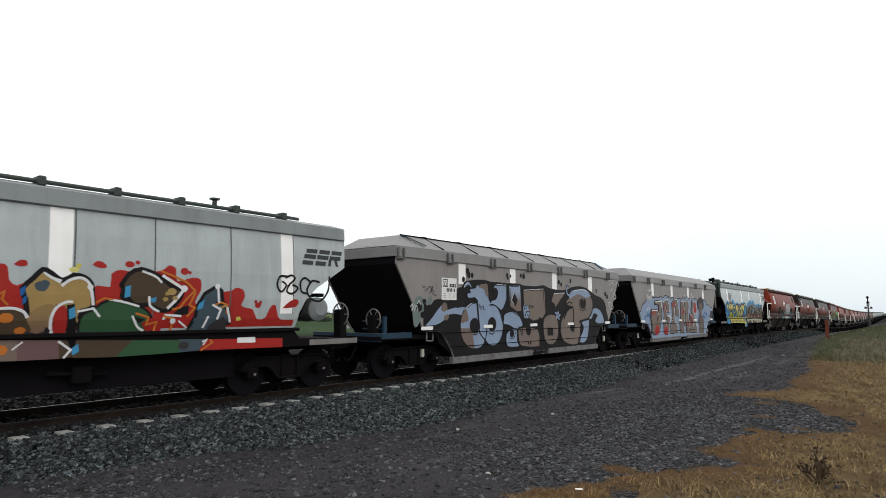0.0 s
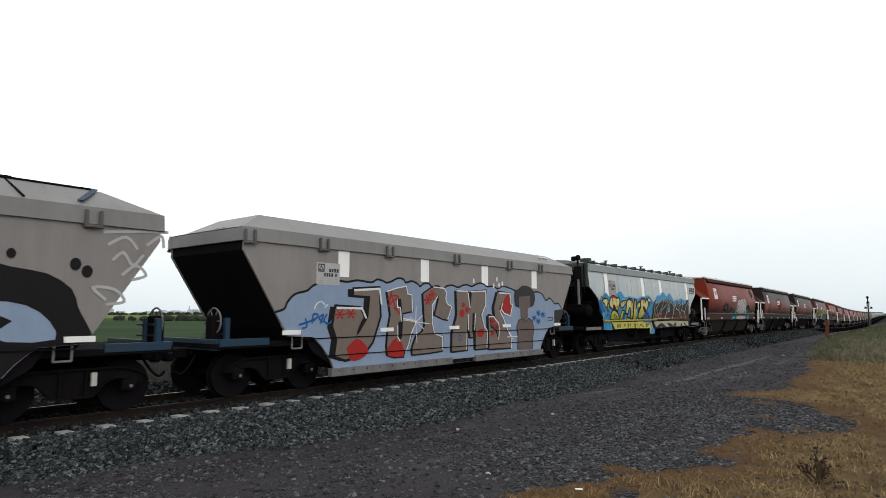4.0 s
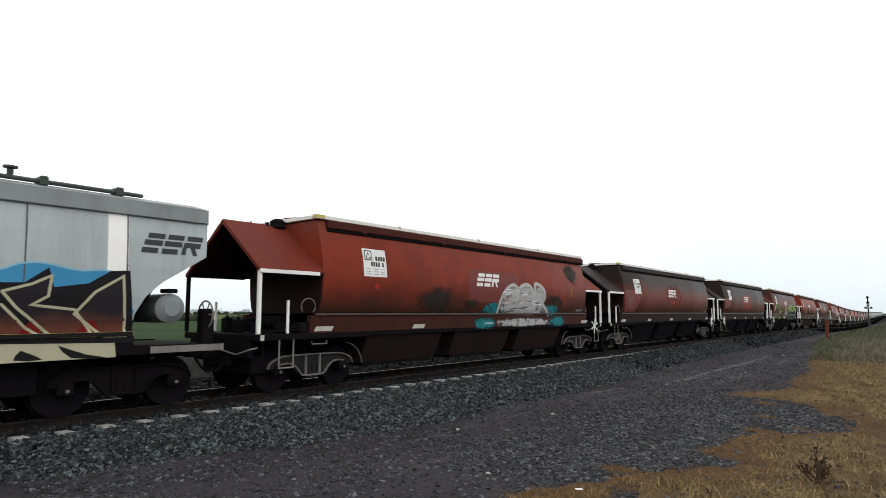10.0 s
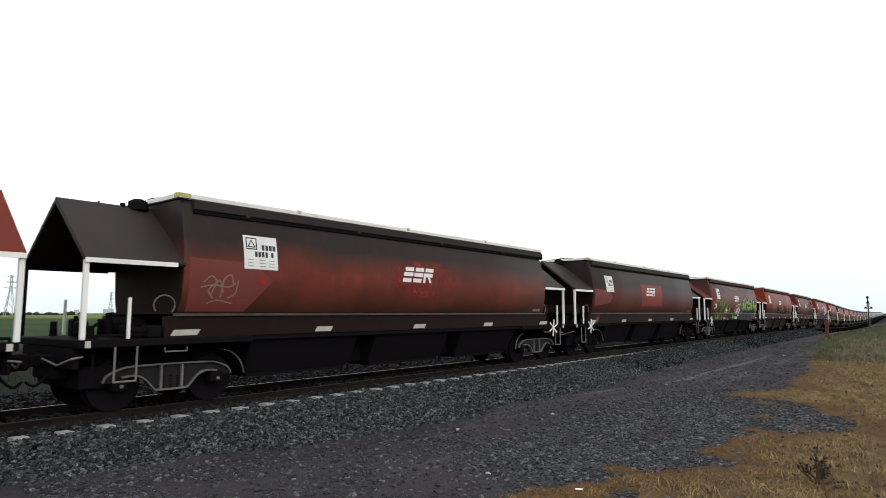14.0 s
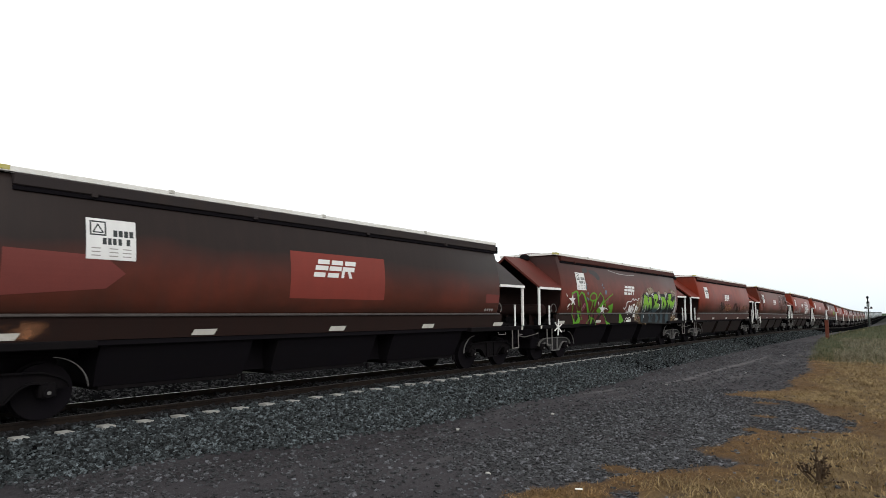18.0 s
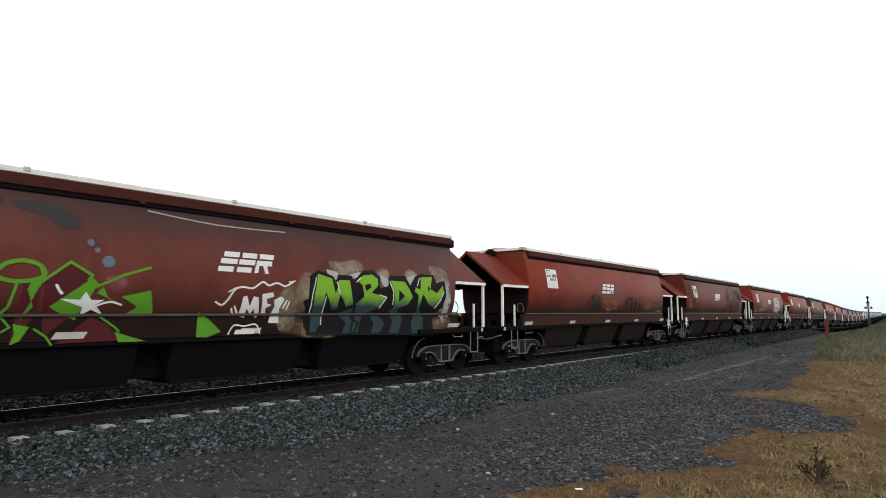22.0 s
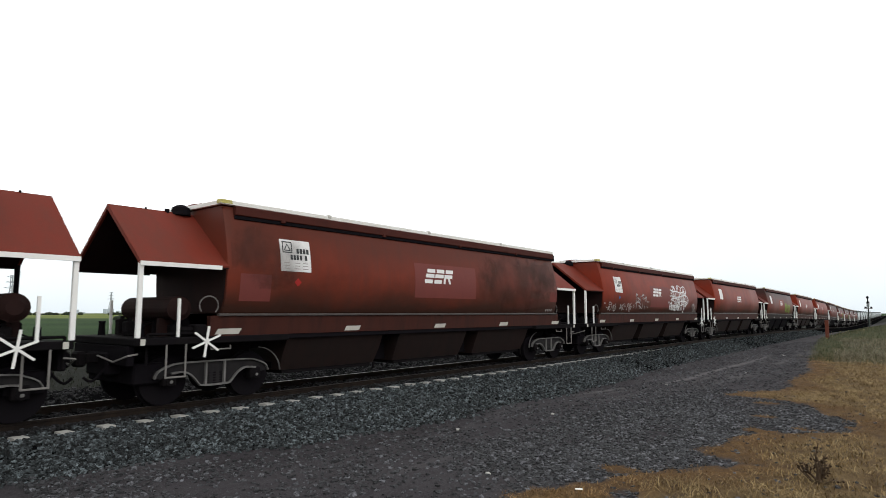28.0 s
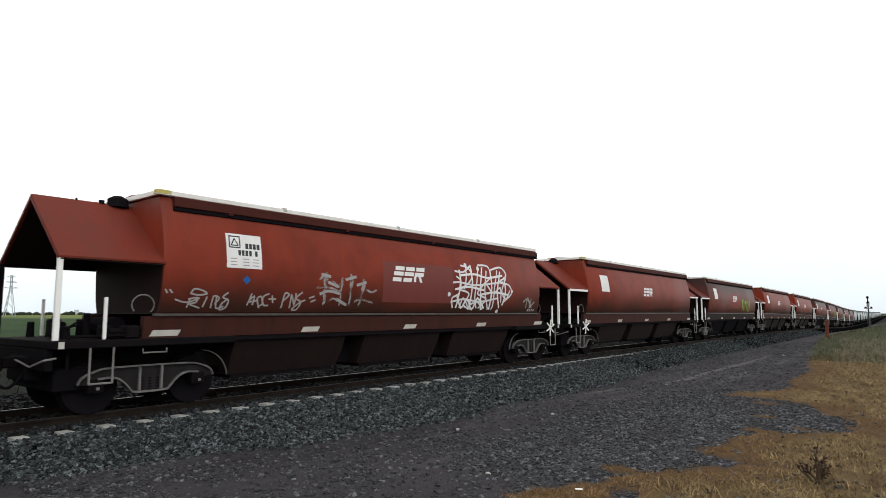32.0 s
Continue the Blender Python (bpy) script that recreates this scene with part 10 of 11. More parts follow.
# ---- ballast bed and stones ----
def stone_mat(name, lo, hi, tint):
    m, n, l, b = node_mat(name)
    ge = n.new("ShaderNodeNewGeometry")
    rp = n.new("ShaderNodeValToRGB")
    rp.color_ramp.elements[0].color = (lo, lo * tint[0], lo * tint[1], 1)
    rp.color_ramp.elements[1].color = (hi, hi * tint[0], hi * tint[1], 1)
    md = rp.color_ramp.elements.new(0.68)
    md.color = ((lo * 2 + hi) / 3, (lo * 2 + hi) / 3 * tint[0], (lo * 2 + hi) / 3 * tint[1], 1)
    l.new(ge.outputs["Random Per Island"], rp.inputs[0])
    c = mix_node(n, l, ramp_node(n, l, noise_node(n, l, 30, 4), 0.35, 0.7), rp.outputs[0], (lo * 0.7, lo * 0.7, lo * 0.7))
    l.new(c, b.inputs["Base Color"])
    b.inputs["Roughness"].default_value = 0.85
    b.inputs["Specular IOR Level"].default_value = 0.25
    bump_node(n, l, b, noise_node(n, l, 90, 4), 0.4, 0.01)
    return m


def bed_profile(y):
    t = toe(y)
    x0, z0 = line(y)
    top = z0 - 0.175
    g0 = lie(t, y) - 0.03
    full = 0.075 * ease(20, 42, y)
    near = [(t + 0.15, g0 - 0.02), (t, g0 + 0.03), (t + (x0 + 1.34 - t) * 0.45, g0 + (top - g0) * 0.50), (x0 + 1.60, top - 0.07), (x0 + 1.36, top - 0.05 + full), (x0 + 1.06, top - 0.04 + full), (x0 + 0.98, top + 0.03)]
    return near + [(x0 + 0.86, top + 0.03), (x0 + 0.6, top + 0.028), (x0 - 0.9, top + 0.02), (x0 - 1.5, top - 0.02), (x0 - 5.6, top - 0.12), (x0 - 7.4, g0 - 0.02)]


def bed_height(x, y):
    p = bed_profile(y)
    for (xa, za), (xb, zb) in zip(p, p[1:]):
        if xb <= x <= xa:
            return za + (zb - za) * (xa - x) / max(1e-6, xa - xb)
    return 0.0


bys = spread([(-220, -40, 12), (-40, 0, 4), (0, 24, 0.5), (24, 80, 2), (80, 900, 14)])
bv, bf = [], []
for y in bys:
    for k, (x, z) in enumerate(bed_profile(y)):
        bv.append((x, y, z + (0.02 * noise.noise(Vector((x * 3, y * 3, 0))) if 0 < k < 12 else 0)))
for j in range(len(bys) - 1):
    for i in range(12):
        bf.append((j * 13 + i, j * 13 + 13 + i, j * 13 + 14 + i, j * 13 + i + 1))
bme = bpy.data.meshes.new("ballast_bed")
bme.from_pydata(bv, [], bf)
# bed kept near black for the shade between stones and below the wagons
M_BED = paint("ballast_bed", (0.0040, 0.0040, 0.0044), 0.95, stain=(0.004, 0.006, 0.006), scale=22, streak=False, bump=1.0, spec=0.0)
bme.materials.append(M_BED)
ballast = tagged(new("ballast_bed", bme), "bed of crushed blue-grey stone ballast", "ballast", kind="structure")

CORNER = np.array([(-1, -1, -1), (1, -1, -1), (1, 1, -1), (-1, 1, -1), (-1, -1, 1), (1, -1, 1), (1, 1, 1), (-1, 1, 1)], float) * 0.5
SIDES = np.array([(0, 3, 2, 1), (4, 5, 6, 7), (0, 1, 5, 4), (1, 2, 6, 5), (2, 3, 7, 6), (3, 0, 4, 7)])


def scatter(name, spots, lo, hi, flat, material, label, seed):
    """Many broken stones at the given places, joined."""
    rng = np.random.default_rng(seed)
    n = len(spots)
    p = np.array(spots)
    size = lo + (hi - lo) * rng.random(n) ** 2
    c = CORNER[None] + (rng.random((n, 8, 3)) - 0.5) * 0.55
    c = c * size[:, None, None] * np.stack([0.8 + rng.random(n) * 0.6, 0.8 + rng.random(n) * 0.6, flat * (0.7 + rng.random(n) * 0.6)], 1)[:, None, :]
    a, t = rng.random(n) * 6.28, (rng.random(n) - 0.5) * 1.4 * flat
    ca, sa, ct, st = (f(v)[:, None] for v, f in ((a, np.cos), (a, np.sin), (t, np.cos), (t, np.sin)))
    x, y, z = c[..., 0], c[..., 1], c[..., 2]
    y, z = y * ct - z * st, y * st + z * ct
    x, y = x * ca - y * sa, x * sa + y * ca
    v = np.stack([x, y, z], -1) + p[:, None, :]
    f = (SIDES[None] + np.arange(n)[:, None, None] * 8).reshape(-1, 4)
    me = bpy.data.meshes.new(name)
    me.from_pydata(v.reshape(-1, 3).tolist(), [], f.tolist())
    me.materials.append(material)
    return tagged(new(name, me), label, "stones", kind="stuff")


rng = np.random.default_rng(5)
M_STONE = stone_mat("ballast_stone", 0.006, 0.205, (1.18, 1.26))
# ballast stone again, its colour lowered to hold the shade under the train
M_STONE_SHADED = stone_mat("shaded_ballast", 0.004, 0.050, (1.0, 1.1))
M_CHIP = stone_mat("gravel_chip", 0.022, 0.175, (1.02, 1.12))
spots = []
for y0, y1, dens in ((0.5, 12, 900), (12, 24, 480), (24, 45, 150), (45, 90, 45)):
    for _ in range(int((y1 - y0) * dens * 2.9)):
        y = rng.uniform(y0, y1)
        x0 = line(y)[0]
        x = rng.uniform(x0 + 1.0, toe(y) + 0.03 + 0.35 * rng.random() ** 4)
        if x < x0 + 1.33 and abs((y + 3.03 + 0.3185) % 0.637 - 0.3185) < 0.15:
            continue
        spots.append((x, y, bed_height(x, y) + rng.uniform(-0.012, 0.035)))
scatter("ballast_stones", spots, 0.022, 0.056, 0.85, M_STONE, "loose crushed blue-grey ballast stones", 1)
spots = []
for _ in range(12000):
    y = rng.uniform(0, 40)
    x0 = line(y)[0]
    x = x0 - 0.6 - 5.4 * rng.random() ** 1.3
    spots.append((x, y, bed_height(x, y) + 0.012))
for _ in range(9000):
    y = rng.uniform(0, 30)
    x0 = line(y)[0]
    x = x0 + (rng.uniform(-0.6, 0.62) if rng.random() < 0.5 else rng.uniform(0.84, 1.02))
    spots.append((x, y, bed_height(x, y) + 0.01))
scatter("fouled_stones", spots, 0.03, 0.075, 0.85, M_STONE_SHADED, "ballast stones between and beyond the rails, darkened for the train's shade", 9)
spots = []
while len(spots) < 52000:
    y = 3.0 + 52 * rng.random() ** 1.7
    x = rng.uniform(toe(y), 0.5)
    thick = 0.11 + 0.70 * ease(-7.2, -4.9, x) * ease(22, 15, y) * ease(6.5, 9.5, y)
    pick_ = rng.random()
    if pick_ > thick * 1.6:
        continue
    bare = noise.noise(Vector((x * 0.8, y * 0.5, 21.0))) + 0.5 * noise.noise(Vector((x * 2.5, y * 1.5, 4.0)))
    thick *= (0.25 + 0.75 * ease(0.1, 1.1, x - toe(y))) * (0.75 + 0.9 * bare) * (1 - 0.8 * min(1.0, worn(x, y)))
    if pick_ > thick or verge(x, y) > 0.3 and rng.random() > 0.01:
        continue
    spots.append((x, y, lie(x, y) + 0.003))
scatter("gravel_chips", spots, 0.008, 0.055, 0.72, M_CHIP, "scattered dark gravel chips on dirt", 2)
pale = [(-5.22, 7.52), (-6.86, 20.0), (-6.5, 37.5), (-6.7, 38.2), (-5.9, 26.2), (-7.0, 12.7), (-7.6, 9.9)]
scatter("pale_stones", [(x, y, lie(x, y) + 0.01) for x, y in pale], 0.05, 0.11, 0.5, M_CONCRETE, "a few pale stones on the gravel", 3)


# ---- rails and sleepers ----
track = tagged(new("railway_track"), "steel rails on pale concrete sleepers", "railway track", kind="structure")
rys = spread([(-220, -40, 12), (-40, 0, 4), (0, 60, 3), (60, 130, 5), (130, 900, 20)])


def rail_strip(name, off, sect, mat):
    bm = bmesh.new()
    rings = []
    for y in rys:
        x, z = line(y)
        rings.append([(x + off + a, y, z + b) for a, b in sect])
    skin(bm, rings)
    return part(name, bm, mat, track)


for s in (-1, 1):
    rail_strip("rail", s * GAUGE / 2, [(-0.07, -0.165), (0.07, -0.165), (0.07, -0.15), (0.012, -0.13), (0.012, -0.045), (0.035, -0.038), (0.035, -0.005), (-0.035, -0.005), (-0.035, -0.038), (-0.012, -0.045), (-0.012, -0.13), (-0.07, -0.15)], M_STEEL)
    # near rail head coloured dark, for the wagons it would reflect
    rail_strip("rail_head", s * GAUGE / 2, [(-0.014, -0.005), (0.014, -0.005), (0.011, 0.0), (-0.011, 0.0)], M_SHINE if s < 0 else M_SHINE_DARK)

bm = bmesh.new()
skin(bm, [[(x, y, z) for y, z in ((-0.13, -0.22), (0.13, -0.22), (0.10, 0.0), (-0.10, 0.0))] for x in (-1.32, -0.6, 0.6, 1.32)])
for v in bm.verts:
    if abs(v.co.x) < 1 and v.co.z > -0.1:
        v.co.z -= 0.03
sl = part("sleeper", bm, M_CONCRETE, track)
clip_bm = bmesh.new()
box(clip_bm, -0.05, 0.05, -0.05, 0.05, 0.0, 0.035, 0.008)
clip = part("rail_clip", clip_bm, M_GRIME, track)
first = True
for k in range(260):
    y = -3.03 + 0.637 * k
    x, z = line(y)
    m = pose(x, y, z - 0.162 + 0.006 * math.sin(k * 2.7), 0, 0, 0.4 * math.sin(k * 5.1))
    if k == 0:
        sl.matrix_basis = m
    else:
        o = sl.copy()
        scene.collection.objects.link(o)
        o.matrix_basis = m
for k in range(4, 54):
    y = -3.03 + 0.637 * k
    x, z = line(y)
    for s in (-1, 1):
        for d in (-0.11, 0.11):
            m = pose(x + s * GAUGE / 2 + d, y, z - 0.158)
            if first:
                clip.matrix_basis = m
                first = False
            else:
                o = clip.copy()
                scene.collection.objects.link(o)
                o.matrix_basis = m


# ---- grass ----
def blade_mat(name, a, b_, c_):
    m, n, l, b = node_mat(name)
    ge = n.new("ShaderNodeNewGeometry")
    rp = n.new("ShaderNodeValToRGB")
    rp.color_ramp.elements[0].color = (*a, 1)
    rp.color_ramp.elements[1].color = (*c_, 1)
    md = rp.color_ramp.elements.new(0.5)
    md.color = (*b_, 1)
    l.new(ge.outputs["Random Per Island"], rp.inputs[0])
    c = mix_node(n, l, ramp_node(n, l, noise_node(n, l, 1.3, 5), 0.35, 0.7), rp.outputs[0], tuple(0.42 * v for v in b_))
    l.new(c, b.inputs["Base Color"])
    b.inputs["Roughness"].default_value = 0.8
    b.inputs["Specular IOR Level"].default_value = 0.2
    return m


def blades(name, spots, lo, hi, lean, width, material, label, seed):
    g = np.random.default_rng(seed)
    n = len(spots)
    p = np.array(spots)
    h = lo + (hi - lo) * g.random(n) ** 1.5
    a = g.random(n) * 6.28
    le = lean * (0.3 + g.random(n)) * h
    d = np.stack([np.cos(a), np.sin(a), np.zeros(n)], 1)
    s = np.stack([-np.sin(a), np.cos(a), np.zeros(n)], 1) * (width * (0.6 + g.random(n) * 0.8))[:, None]
    up = np.array([0, 0, 1.0])
    b0, b1 = p - s, p + s
    mid = p + d * (le * 0.35)[:, None] + up * (h * 0.62)[:, None]
    tip = p + d * le[:, None] + up * (h * (1 - 0.25 * g.random(n)))[:, None]
    v = np.stack([b0, b1, mid + s * 0.7, mid - s * 0.7, tip], 1).reshape(-1, 3)
    f = []
    for i in range(n):
        k = i * 5
        f += [(k, k + 1, k + 2, k + 3), (k + 3, k + 2, k + 4)]
    me = bpy.data.meshes.new(name)
    me.from_pydata(v.tolist(), [], f)
    me.materials.append(material)
    return tagged(new(name, me), label, "grass", kind="stuff")


g = np.random.default_rng(9)
rim_spots, spots = [], []
while len(spots) < 120000:
    near = len(spots) % 3 != 0
    y = 5.5 + 30 * g.random() ** 1.7 if near else g.uniform(12, 37)
    x = g.uniform(-5.2, 2.2 + 0.02 * y) if near else g.uniform(-5.2, 5.0)
    v = verge(x, y)
    if v < 0.03:
        continue
    tuft = 0.5 + 0.9 * noise.noise(Vector((x * 1.7, y * 1.2, 2.0))) + 0.5 * noise.noise(Vector((x * 5, y * 4, 9.0)))
    if g.random() < v * tuft:
        (spots if g.random() < deep(x, y) else rim_spots).append((x, y, lie(x, y) - 0.005))
M_STRAW = blade_mat("dry_grass", (0.10, 0.062, 0.026), (0.27, 0.182, 0.080), (0.45, 0.345, 0.18))
M_RUST = blade_mat("trodden_grass", (0.08, 0.044, 0.018), (0.215, 0.125, 0.050), (0.34, 0.225, 0.105))
blades("dry_grass", spots, 0.02, 0.105, 2.0, 0.0050, M_STRAW, "dry straw-coloured grass", 4)
blades("trodden_grass", rim_spots, 0.012, 0.05, 2.6, 0.0045, M_RUST, "short rust-brown trodden grass along the gravel", 24)
spots = []
while len(spots) < 40000:
    y = 34 + 86 * g.random() ** 1.4
    x = g.uniform(table(VERGE, y) - 0.6, table(VERGE, y) + 9 + 0.03 * y)
    if g.random() < verge(x, y) + 0.05:
        spots.append((x, y, lie(x, y) - 0.01))
M_GREENG = blade_mat("green_grass", (0.030, 0.045, 0.016), (0.075, 0.085, 0.036), (0.20, 0.18, 0.11))
blades("green_grass", spots, 0.06, 0.30, 0.9, 0.007, M_GREENG, "rank green and seeding grass", 6)
spots = []
while len(spots) < 16000:
    y = g.uniform(33, 56)
    x = table(VERGE, y) + 1.0 + 9 * g.random()
    if g.random() < ease(-0.3, 0.3, noise.noise(Vector((x * 0.4, y * 0.25, 51.0))) + 0.25 * (x - table(VERGE, y) - 1.6)):
        spots.append((x, y, lie(x, y) - 0.01))
M_SEEDING = blade_mat("seeding_grass", (0.12, 0.10, 0.065), (0.23, 0.20, 0.135), (0.36, 0.32, 0.24))
blades("seeding_grass", spots, 0.10, 0.40, 0.6, 0.006, M_SEEDING, "pale seeding grass standing among the green", 14)
spots = []
while len(spots) < 60:
    y = g.uniform(52, 76)
    x = table(VERGE, y) + 0.2 + 3.2 * g.random() ** 2
    spots.append((x, y, lie(x, y) + 0.12 + 0.2 * g.random()))
M_YELLOW = stone_mat("yellow_flower", 0.22, 0.34, (0.85, 0.12))
scatter("yellow_weeds", spots, 0.02, 0.06, 0.8, M_YELLOW, "small yellow weed flowers in the grass", 8)
spots = []
while len(spots) < 9000:
    y = g.uniform(-8, 60)
    x = line(y)[0] - 7.6 - 22 * g.random() ** 1.4
    spots.append((x, y, lie(x, y) - 0.01))
M_DULLG = blade_mat("dull_grass", (0.010, 0.013, 0.007), (0.022, 0.026, 0.013), (0.045, 0.045, 0.026))
blades("trackside_grass", spots, 0.08, 0.35, 0.8, 0.010, M_DULLG, "dull green grass beyond the track", 7)

# ---- a dead thistle on the verge ----
M_STALK = paint("dead_stalk", (0.085, 0.058, 0.036), 0.85, stain=(0.025, 0.016, 0.012), amount=0.5, scale=14)
M_SEED = paint("seed_head", (0.035, 0.022, 0.014), 0.9, streak=False, scale=20)
weed = tagged(new("dead_thistle"), "dry brown dead thistle with dark seed heads", "plant")
weed.matrix_basis = pose(-1.38, 9.85, lie(-1.38, 9.85) - 0.02) @ Matrix.Diagonal((1.3, 1.2, 0.9, 1))
rw = random.Random(12)


def stalk(a, b, r0, r1, bend):
    bm = bmesh.new()
    a, b = Vector(a), Vector(b)
    pts = smooth_line([a, (a + b) / 2 + Vector(bend), b], 4)
    rings = []
    for i, p in enumerate(pts):
        q = r0 + (r1 - r0) * i / (len(pts) - 1)
        rings.append([p + Vector((q * math.cos(k * 1.2566), q * math.sin(k * 1.2566), 0)) for k in range(5)])
    return skin(bm, rings)


ends = [(0.02, 0.0, 0.62), (-0.13, 0.03, 0.30), (0.12, -0.02, 0.36), (-0.20, 0.0, 0.27), (0.08, 0.05, 0.46), (-0.06, 0.03, 0.45), (0.22, 0.02, 0.12), (0.05, 0.1, 0.40), (-0.02, -0.05, 0.50)]
for _ in range(6):
    a_, q_ = rw.uniform(0, 6.28), rw.uniform(0.06, 0.24)
    ends.append((q_ * math.cos(a_), q_ * math.sin(a_) * 0.6, rw.uniform(0.12, 0.5) * (1.2 - 2 * q_)))
for i, e_ in enumerate(ends):
    st = part("stem", stalk((0.03 * math.cos(i), 0.03 * math.sin(i), 0), e_, 0.014, 0.005, (rw.uniform(-0.05, 0.05), rw.uniform(-0.05, 0.05), 0.03)), M_STALK, weed)
    for k in range(7):
        hd = bmesh.new()
        t = 0.55 + 0.5 * k / 9
        c = Vector(e_) * t + Vector((rw.uniform(-0.035, 0.035), rw.uniform(-0.03, 0.03), rw.uniform(-0.02, 0.03)))
        bmesh.ops.create_icosphere(hd, subdivisions=1, radius=rw.uniform(0.006, 0.017), matrix=Matrix.Translation(c) @ Matrix.Diagonal((1, 1, rw.uniform(0.6, 1.6), 1)))
        part("seed_head", hd, M_SEED, st)

litter = bmesh.new()
box(litter, -0.05, 0.05, -0.02, 0.02, 0.0, 0.012, 0.004)
lt = tagged(part("litter", litter, M_WHITE, None), "scrap of white plastic lying on the verge", "litter")
lt.matrix_world = pose(-3.76, 7.49, lie(-3.76, 7.49) + 0.02, 5, 0, 30)

# ---- orange marker post ----
M_ORANGE = paint("orange_paint", (0.13, 0.036, 0.022), 0.7, stain=(0.07, 0.04, 0.03))
px, py = -7.1, 60.0
pz = lie(px, py) - 0.02
mp = tagged(new("marker_post"), "faded orange marker post at the edge of the gravel", "post")
mp.location = (px, py, pz)
b1 = bmesh.new()
box(b1, -0.13, 0.13, -0.11, 0.11, 0, 1.5, 0.02)
part("shaft", b1, M_ORANGE, mp)
b1 = bmesh.new()
box(b1, -0.145, 0.145, -0.125, 0.125, 1.46, 1.53, 0.02)
part("cap", b1, M_ORANGE, mp)

# ---- colour-light signal ----
sx, sy = -9.02, 130.0
sz = lie(sx, sy)
sg = tagged(new("railway_signal"), "colour-light railway signal mast with two black heads", "signal")
sg.location = (sx, sy, sz)
b1 = bmesh.new()
rod(b1, (0, 0, 0), (0, 0, 5.0 - sz), 0.11, 10)
part("mast", b1, M_PIPE, sg, "dark mast")
for zz, nm in ((4.95, 0), (4.05, 1)):
    z = zz - sz
    h = bmesh.new()
    rod(h, (0, -0.16, z), (0, -0.24, z), 0.21, 20)
    box(h, -0.14, 0.14, -0.16, 0.2, z - 0.2, z + 0.2, 0.04)
    hd = part("signal_head", h, M_BLACK, sg)
    for d in (-0.14, 0.14):
        hb = bmesh.new()
        rod(hb, (0, -0.24, z + d), (0, -0.4, z + d), 0.10, 12)
        part("hood", hb, M_BLACK, hd)
for xx in (-0.38, 0.45):
    b1 = bmesh.new()
    box(b1, xx - 0.14, xx + 0.14, -0.2, 0.2, 3.05 - sz, 3.35 - sz, 0.05)
    part("side_light", b1, M_BLACK, sg)
b1 = bmesh.new()
box(b1, -0.6, 0.6, -0.4, 0.4, 2.97 - sz, 3.05 - sz)
part("platform", b1, M_DUST, sg)
b1 = bmesh.new()
for xx in (-0.22, 0.22):
    rod(b1, (xx, 0.25, 0), (xx, 0.25, 4.2 - sz), 0.025, 6)
for k in range(13):
    rod(b1, (-0.22, 0.25, 0.3 + k * 0.3), (0.22, 0.25, 0.3 + k * 0.3), 0.018, 5)
part("ladder", b1, M_DUST, sg)

# ---- distance: power pylons, tree line, hedges ----
M_PYLON = paint("pylon_steel", (0.36, 0.40, 0.43), 0.7)


def pylon(x, y, h):
    ob = tagged(new("power_pylon"), "grey lattice power pylon on the horizon", "pylon", "pylons on the horizon")
    ob.location = (x, y, lie(x, y))
    b = bmesh.new()
    w0, w1 = h * 0.10, h * 0.018
    lv = [0, 0.2, 0.38, 0.54, 0.68, 0.8, 0.9, 1.0]
    wd = [w0 + (w1 - w0) * min(1, t / 0.7) for t in lv]
    for (t0, a), (t1, c) in zip(zip(lv, wd), zip(lv[1:], wd[1:])):
        for sx_, sy_ in ((-1, -1), (1, -1), (1, 1), (-1, 1)):
            beam(b, (sx_ * a, sy_ * a, t0 * h), (sx_ * c, sy_ * c, t1 * h), 0.45, 0.45)
        beam(b, (-a, -a, t0 * h), (c, -c, t1 * h), 0.3, 0.3)
        beam(b, (a, -a, t0 * h), (-c, -c, t1 * h), 0.3, 0.3)
        beam(b, (-a, a, t0 * h), (-c, -c, t1 * h), 0.3, 0.3)
    part("tower", b, M_PYLON, ob)
    for t, l_ in ((0.68, 0.15), (0.82, 0.12), (0.95, 0.09)):
        b = bmesh.new()
        for s in (-1, 1):
            beam(b, (0, 0, t * h), (0, s * l_ * h, t * h + 0.01 * h), 0.5, 0.5)
            beam(b, (0, 0, (t + 0.04) * h), (0, s * l_ * h, t * h + 0.01 * h), 0.35, 0.35)
        part("cross_arm", b, M_PYLON, ob)
    return ob


pylon(-770, 217.6, 44)
pylon(-1250, 520, 44)
pylon(-1500, 1050, 44)
M_TREES = paint("far_trees", (0.022, 0.032, 0.02), 0.95, streak=False, scale=0.05)


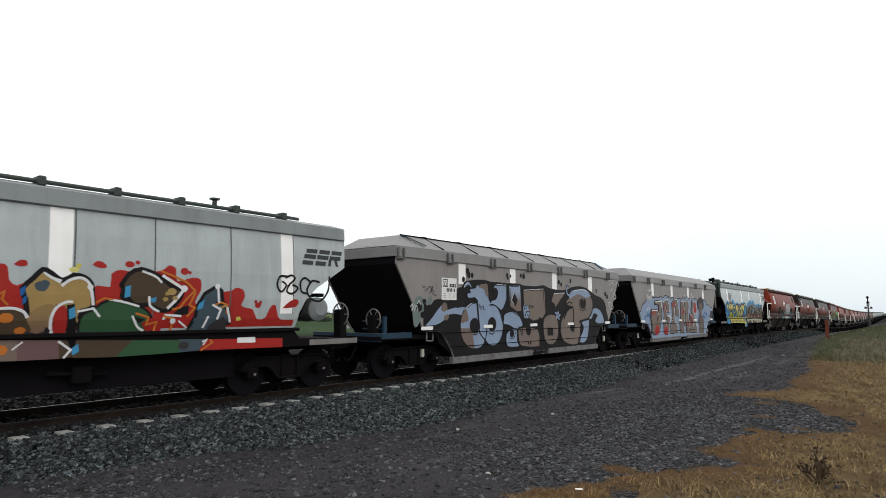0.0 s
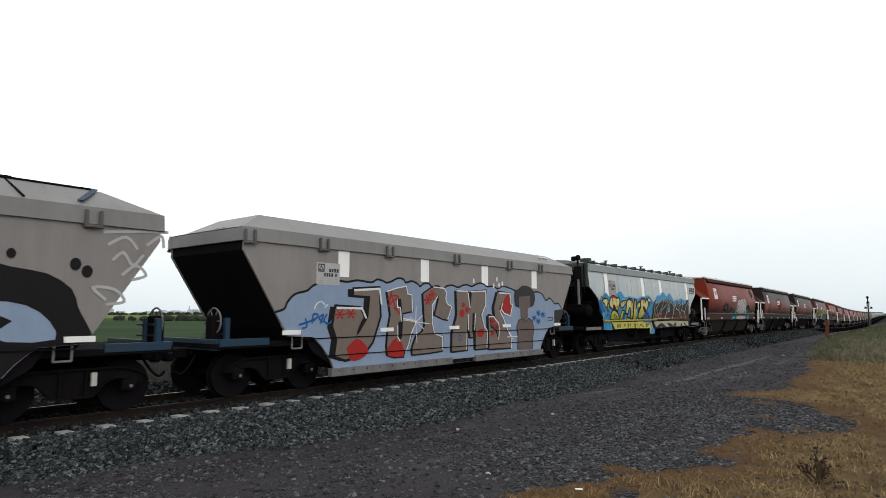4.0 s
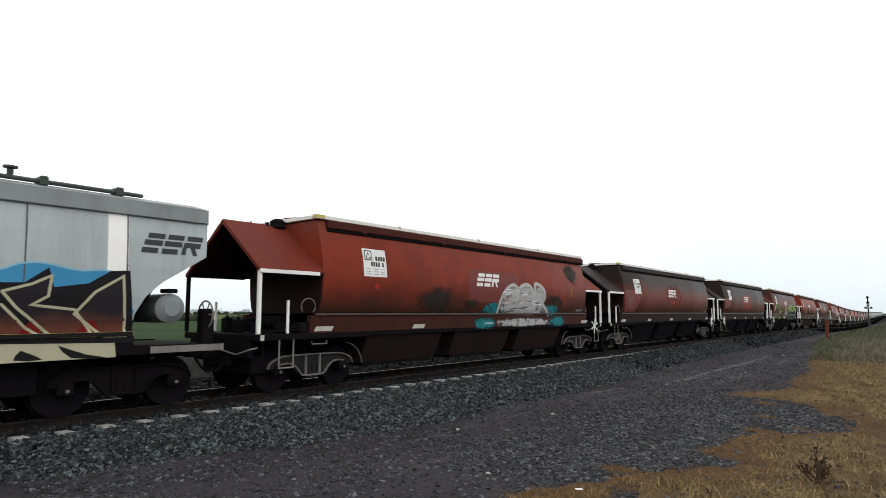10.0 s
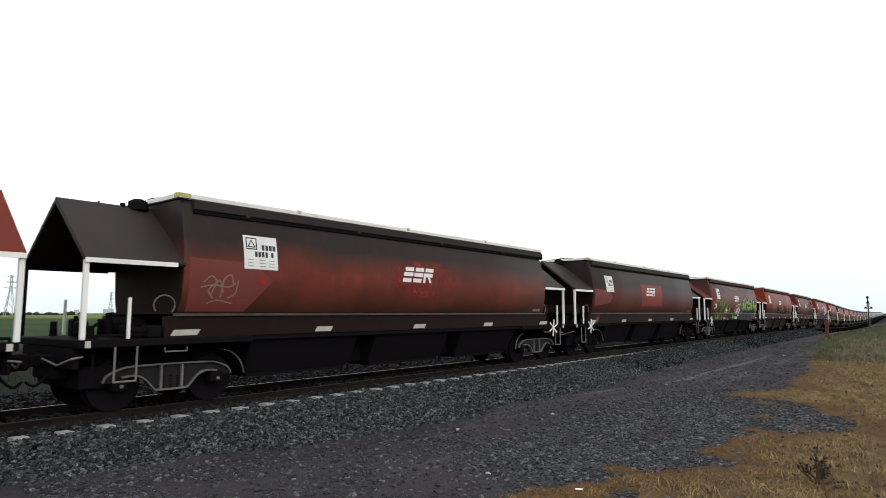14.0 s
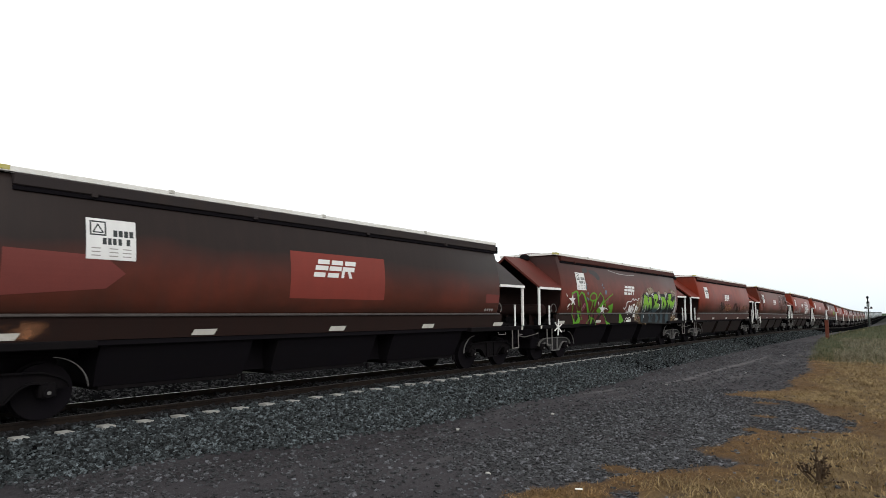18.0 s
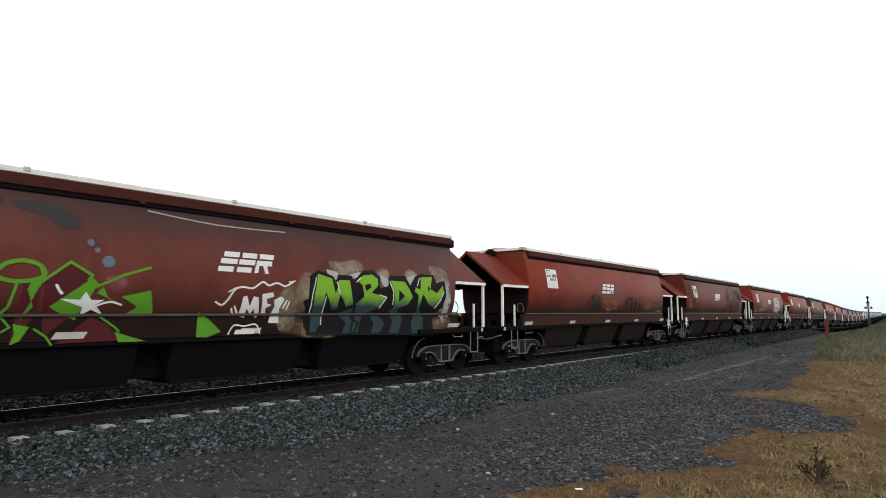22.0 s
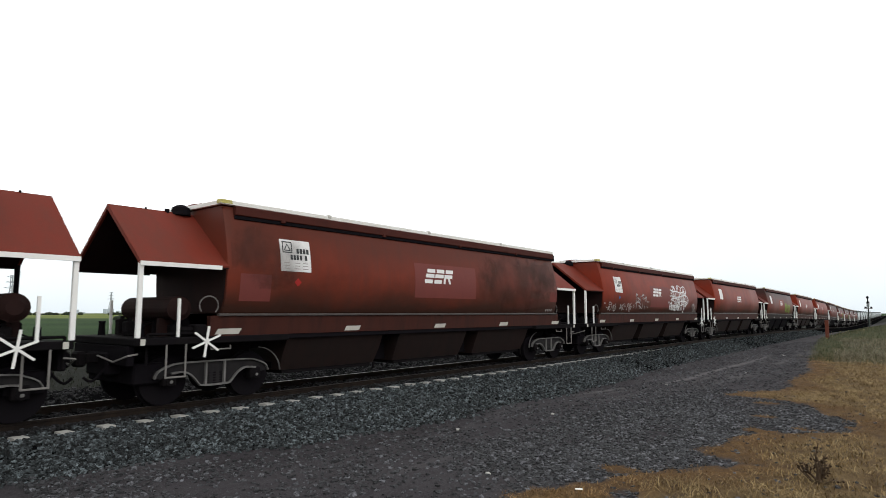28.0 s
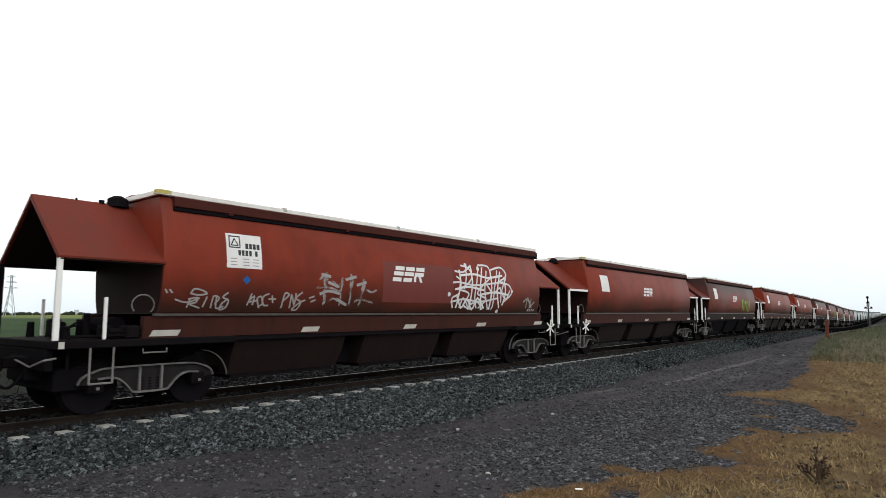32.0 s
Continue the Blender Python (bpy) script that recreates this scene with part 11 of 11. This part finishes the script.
def tree_line(name, x, y0, y1, h, seed, label):
    """A far hedge of many overlapping clumps."""
    r_ = random.Random(seed)
    b = bmesh.new()
    y = y0
    while y < y1:
        s = h * r_.uniform(0.4, 1.0)
        if noise.noise(Vector((y * 0.006, seed, 0))) > -0.12:
            xx = x + r_.uniform(-12, 12)
            bmesh.ops.create_icosphere(b, subdivisions=1, radius=s, matrix=Matrix.Translation((xx, y, lie(x, y) + s * 0.45)) @ Matrix.Diagonal((1, r_.uniform(0.9, 1.7), r_.uniform(0.7, 1.1), 1)))
        y += s * r_.uniform(0.8, 1.8)
    for v in b.verts:
        v.co += Vector((r_.uniform(-1, 1), r_.uniform(-1, 1), r_.uniform(-1, 1))) * h * 0.12
    return tagged(part(name, b, M_TREES, None), label, "trees", kind="stuff")


tree_line("far_hedge", -1150, -300, 1500, 5.0, 3, "dark far hedgerow on the horizon")
tree_line("near_hedge", -210, -40, 420, 2.0, 8, "low dark hedge across the field")


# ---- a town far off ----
# pale blue-grey: the haze of distance is mixed into the colour
M_TOWN = paint("haze_tinted_buildings", (0.50, 0.56, 0.62), 0.9, streak=False, scale=0.05)
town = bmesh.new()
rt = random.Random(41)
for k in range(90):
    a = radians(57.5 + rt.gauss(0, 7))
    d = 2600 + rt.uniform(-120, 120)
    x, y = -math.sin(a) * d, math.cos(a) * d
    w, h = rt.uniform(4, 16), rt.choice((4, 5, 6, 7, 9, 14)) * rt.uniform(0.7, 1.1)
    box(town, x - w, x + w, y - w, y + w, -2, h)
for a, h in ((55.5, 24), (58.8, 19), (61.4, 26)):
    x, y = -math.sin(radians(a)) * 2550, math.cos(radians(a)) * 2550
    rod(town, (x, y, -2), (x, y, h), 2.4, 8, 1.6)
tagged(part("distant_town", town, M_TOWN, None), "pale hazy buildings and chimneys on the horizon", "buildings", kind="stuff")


# ---- the train moves ----
def motions():
    beat = [(t * 1.0, run(t * 1.0)) for t in range(33)]
    for k, w in enumerate(wagons):
        walk(w, [(t, on_line(centre(k) - s)) for t, s in beat])
    # wheels roll: a key about every 60 degrees of turn
    step = radians(58) * WHEEL
    n = int(run(32.0) / step) + 1
    times, t = [0.0], 0.0
    for i in range(1, n + 1):
        while run(t) < i * step and t < 32.0:
            t += 1 / FPS
        times.append(min(t, 32.0))
    for k, w in enumerate(wagons[:12]):
        for o in w.children_recursive:
            if o.name.startswith("wheelset"):
                p = o.location.copy()
                walk(o, [(t, pose(p.x, p.y, p.z, math.degrees(run(t) / WHEEL) % 360)) for t in times])


motions()
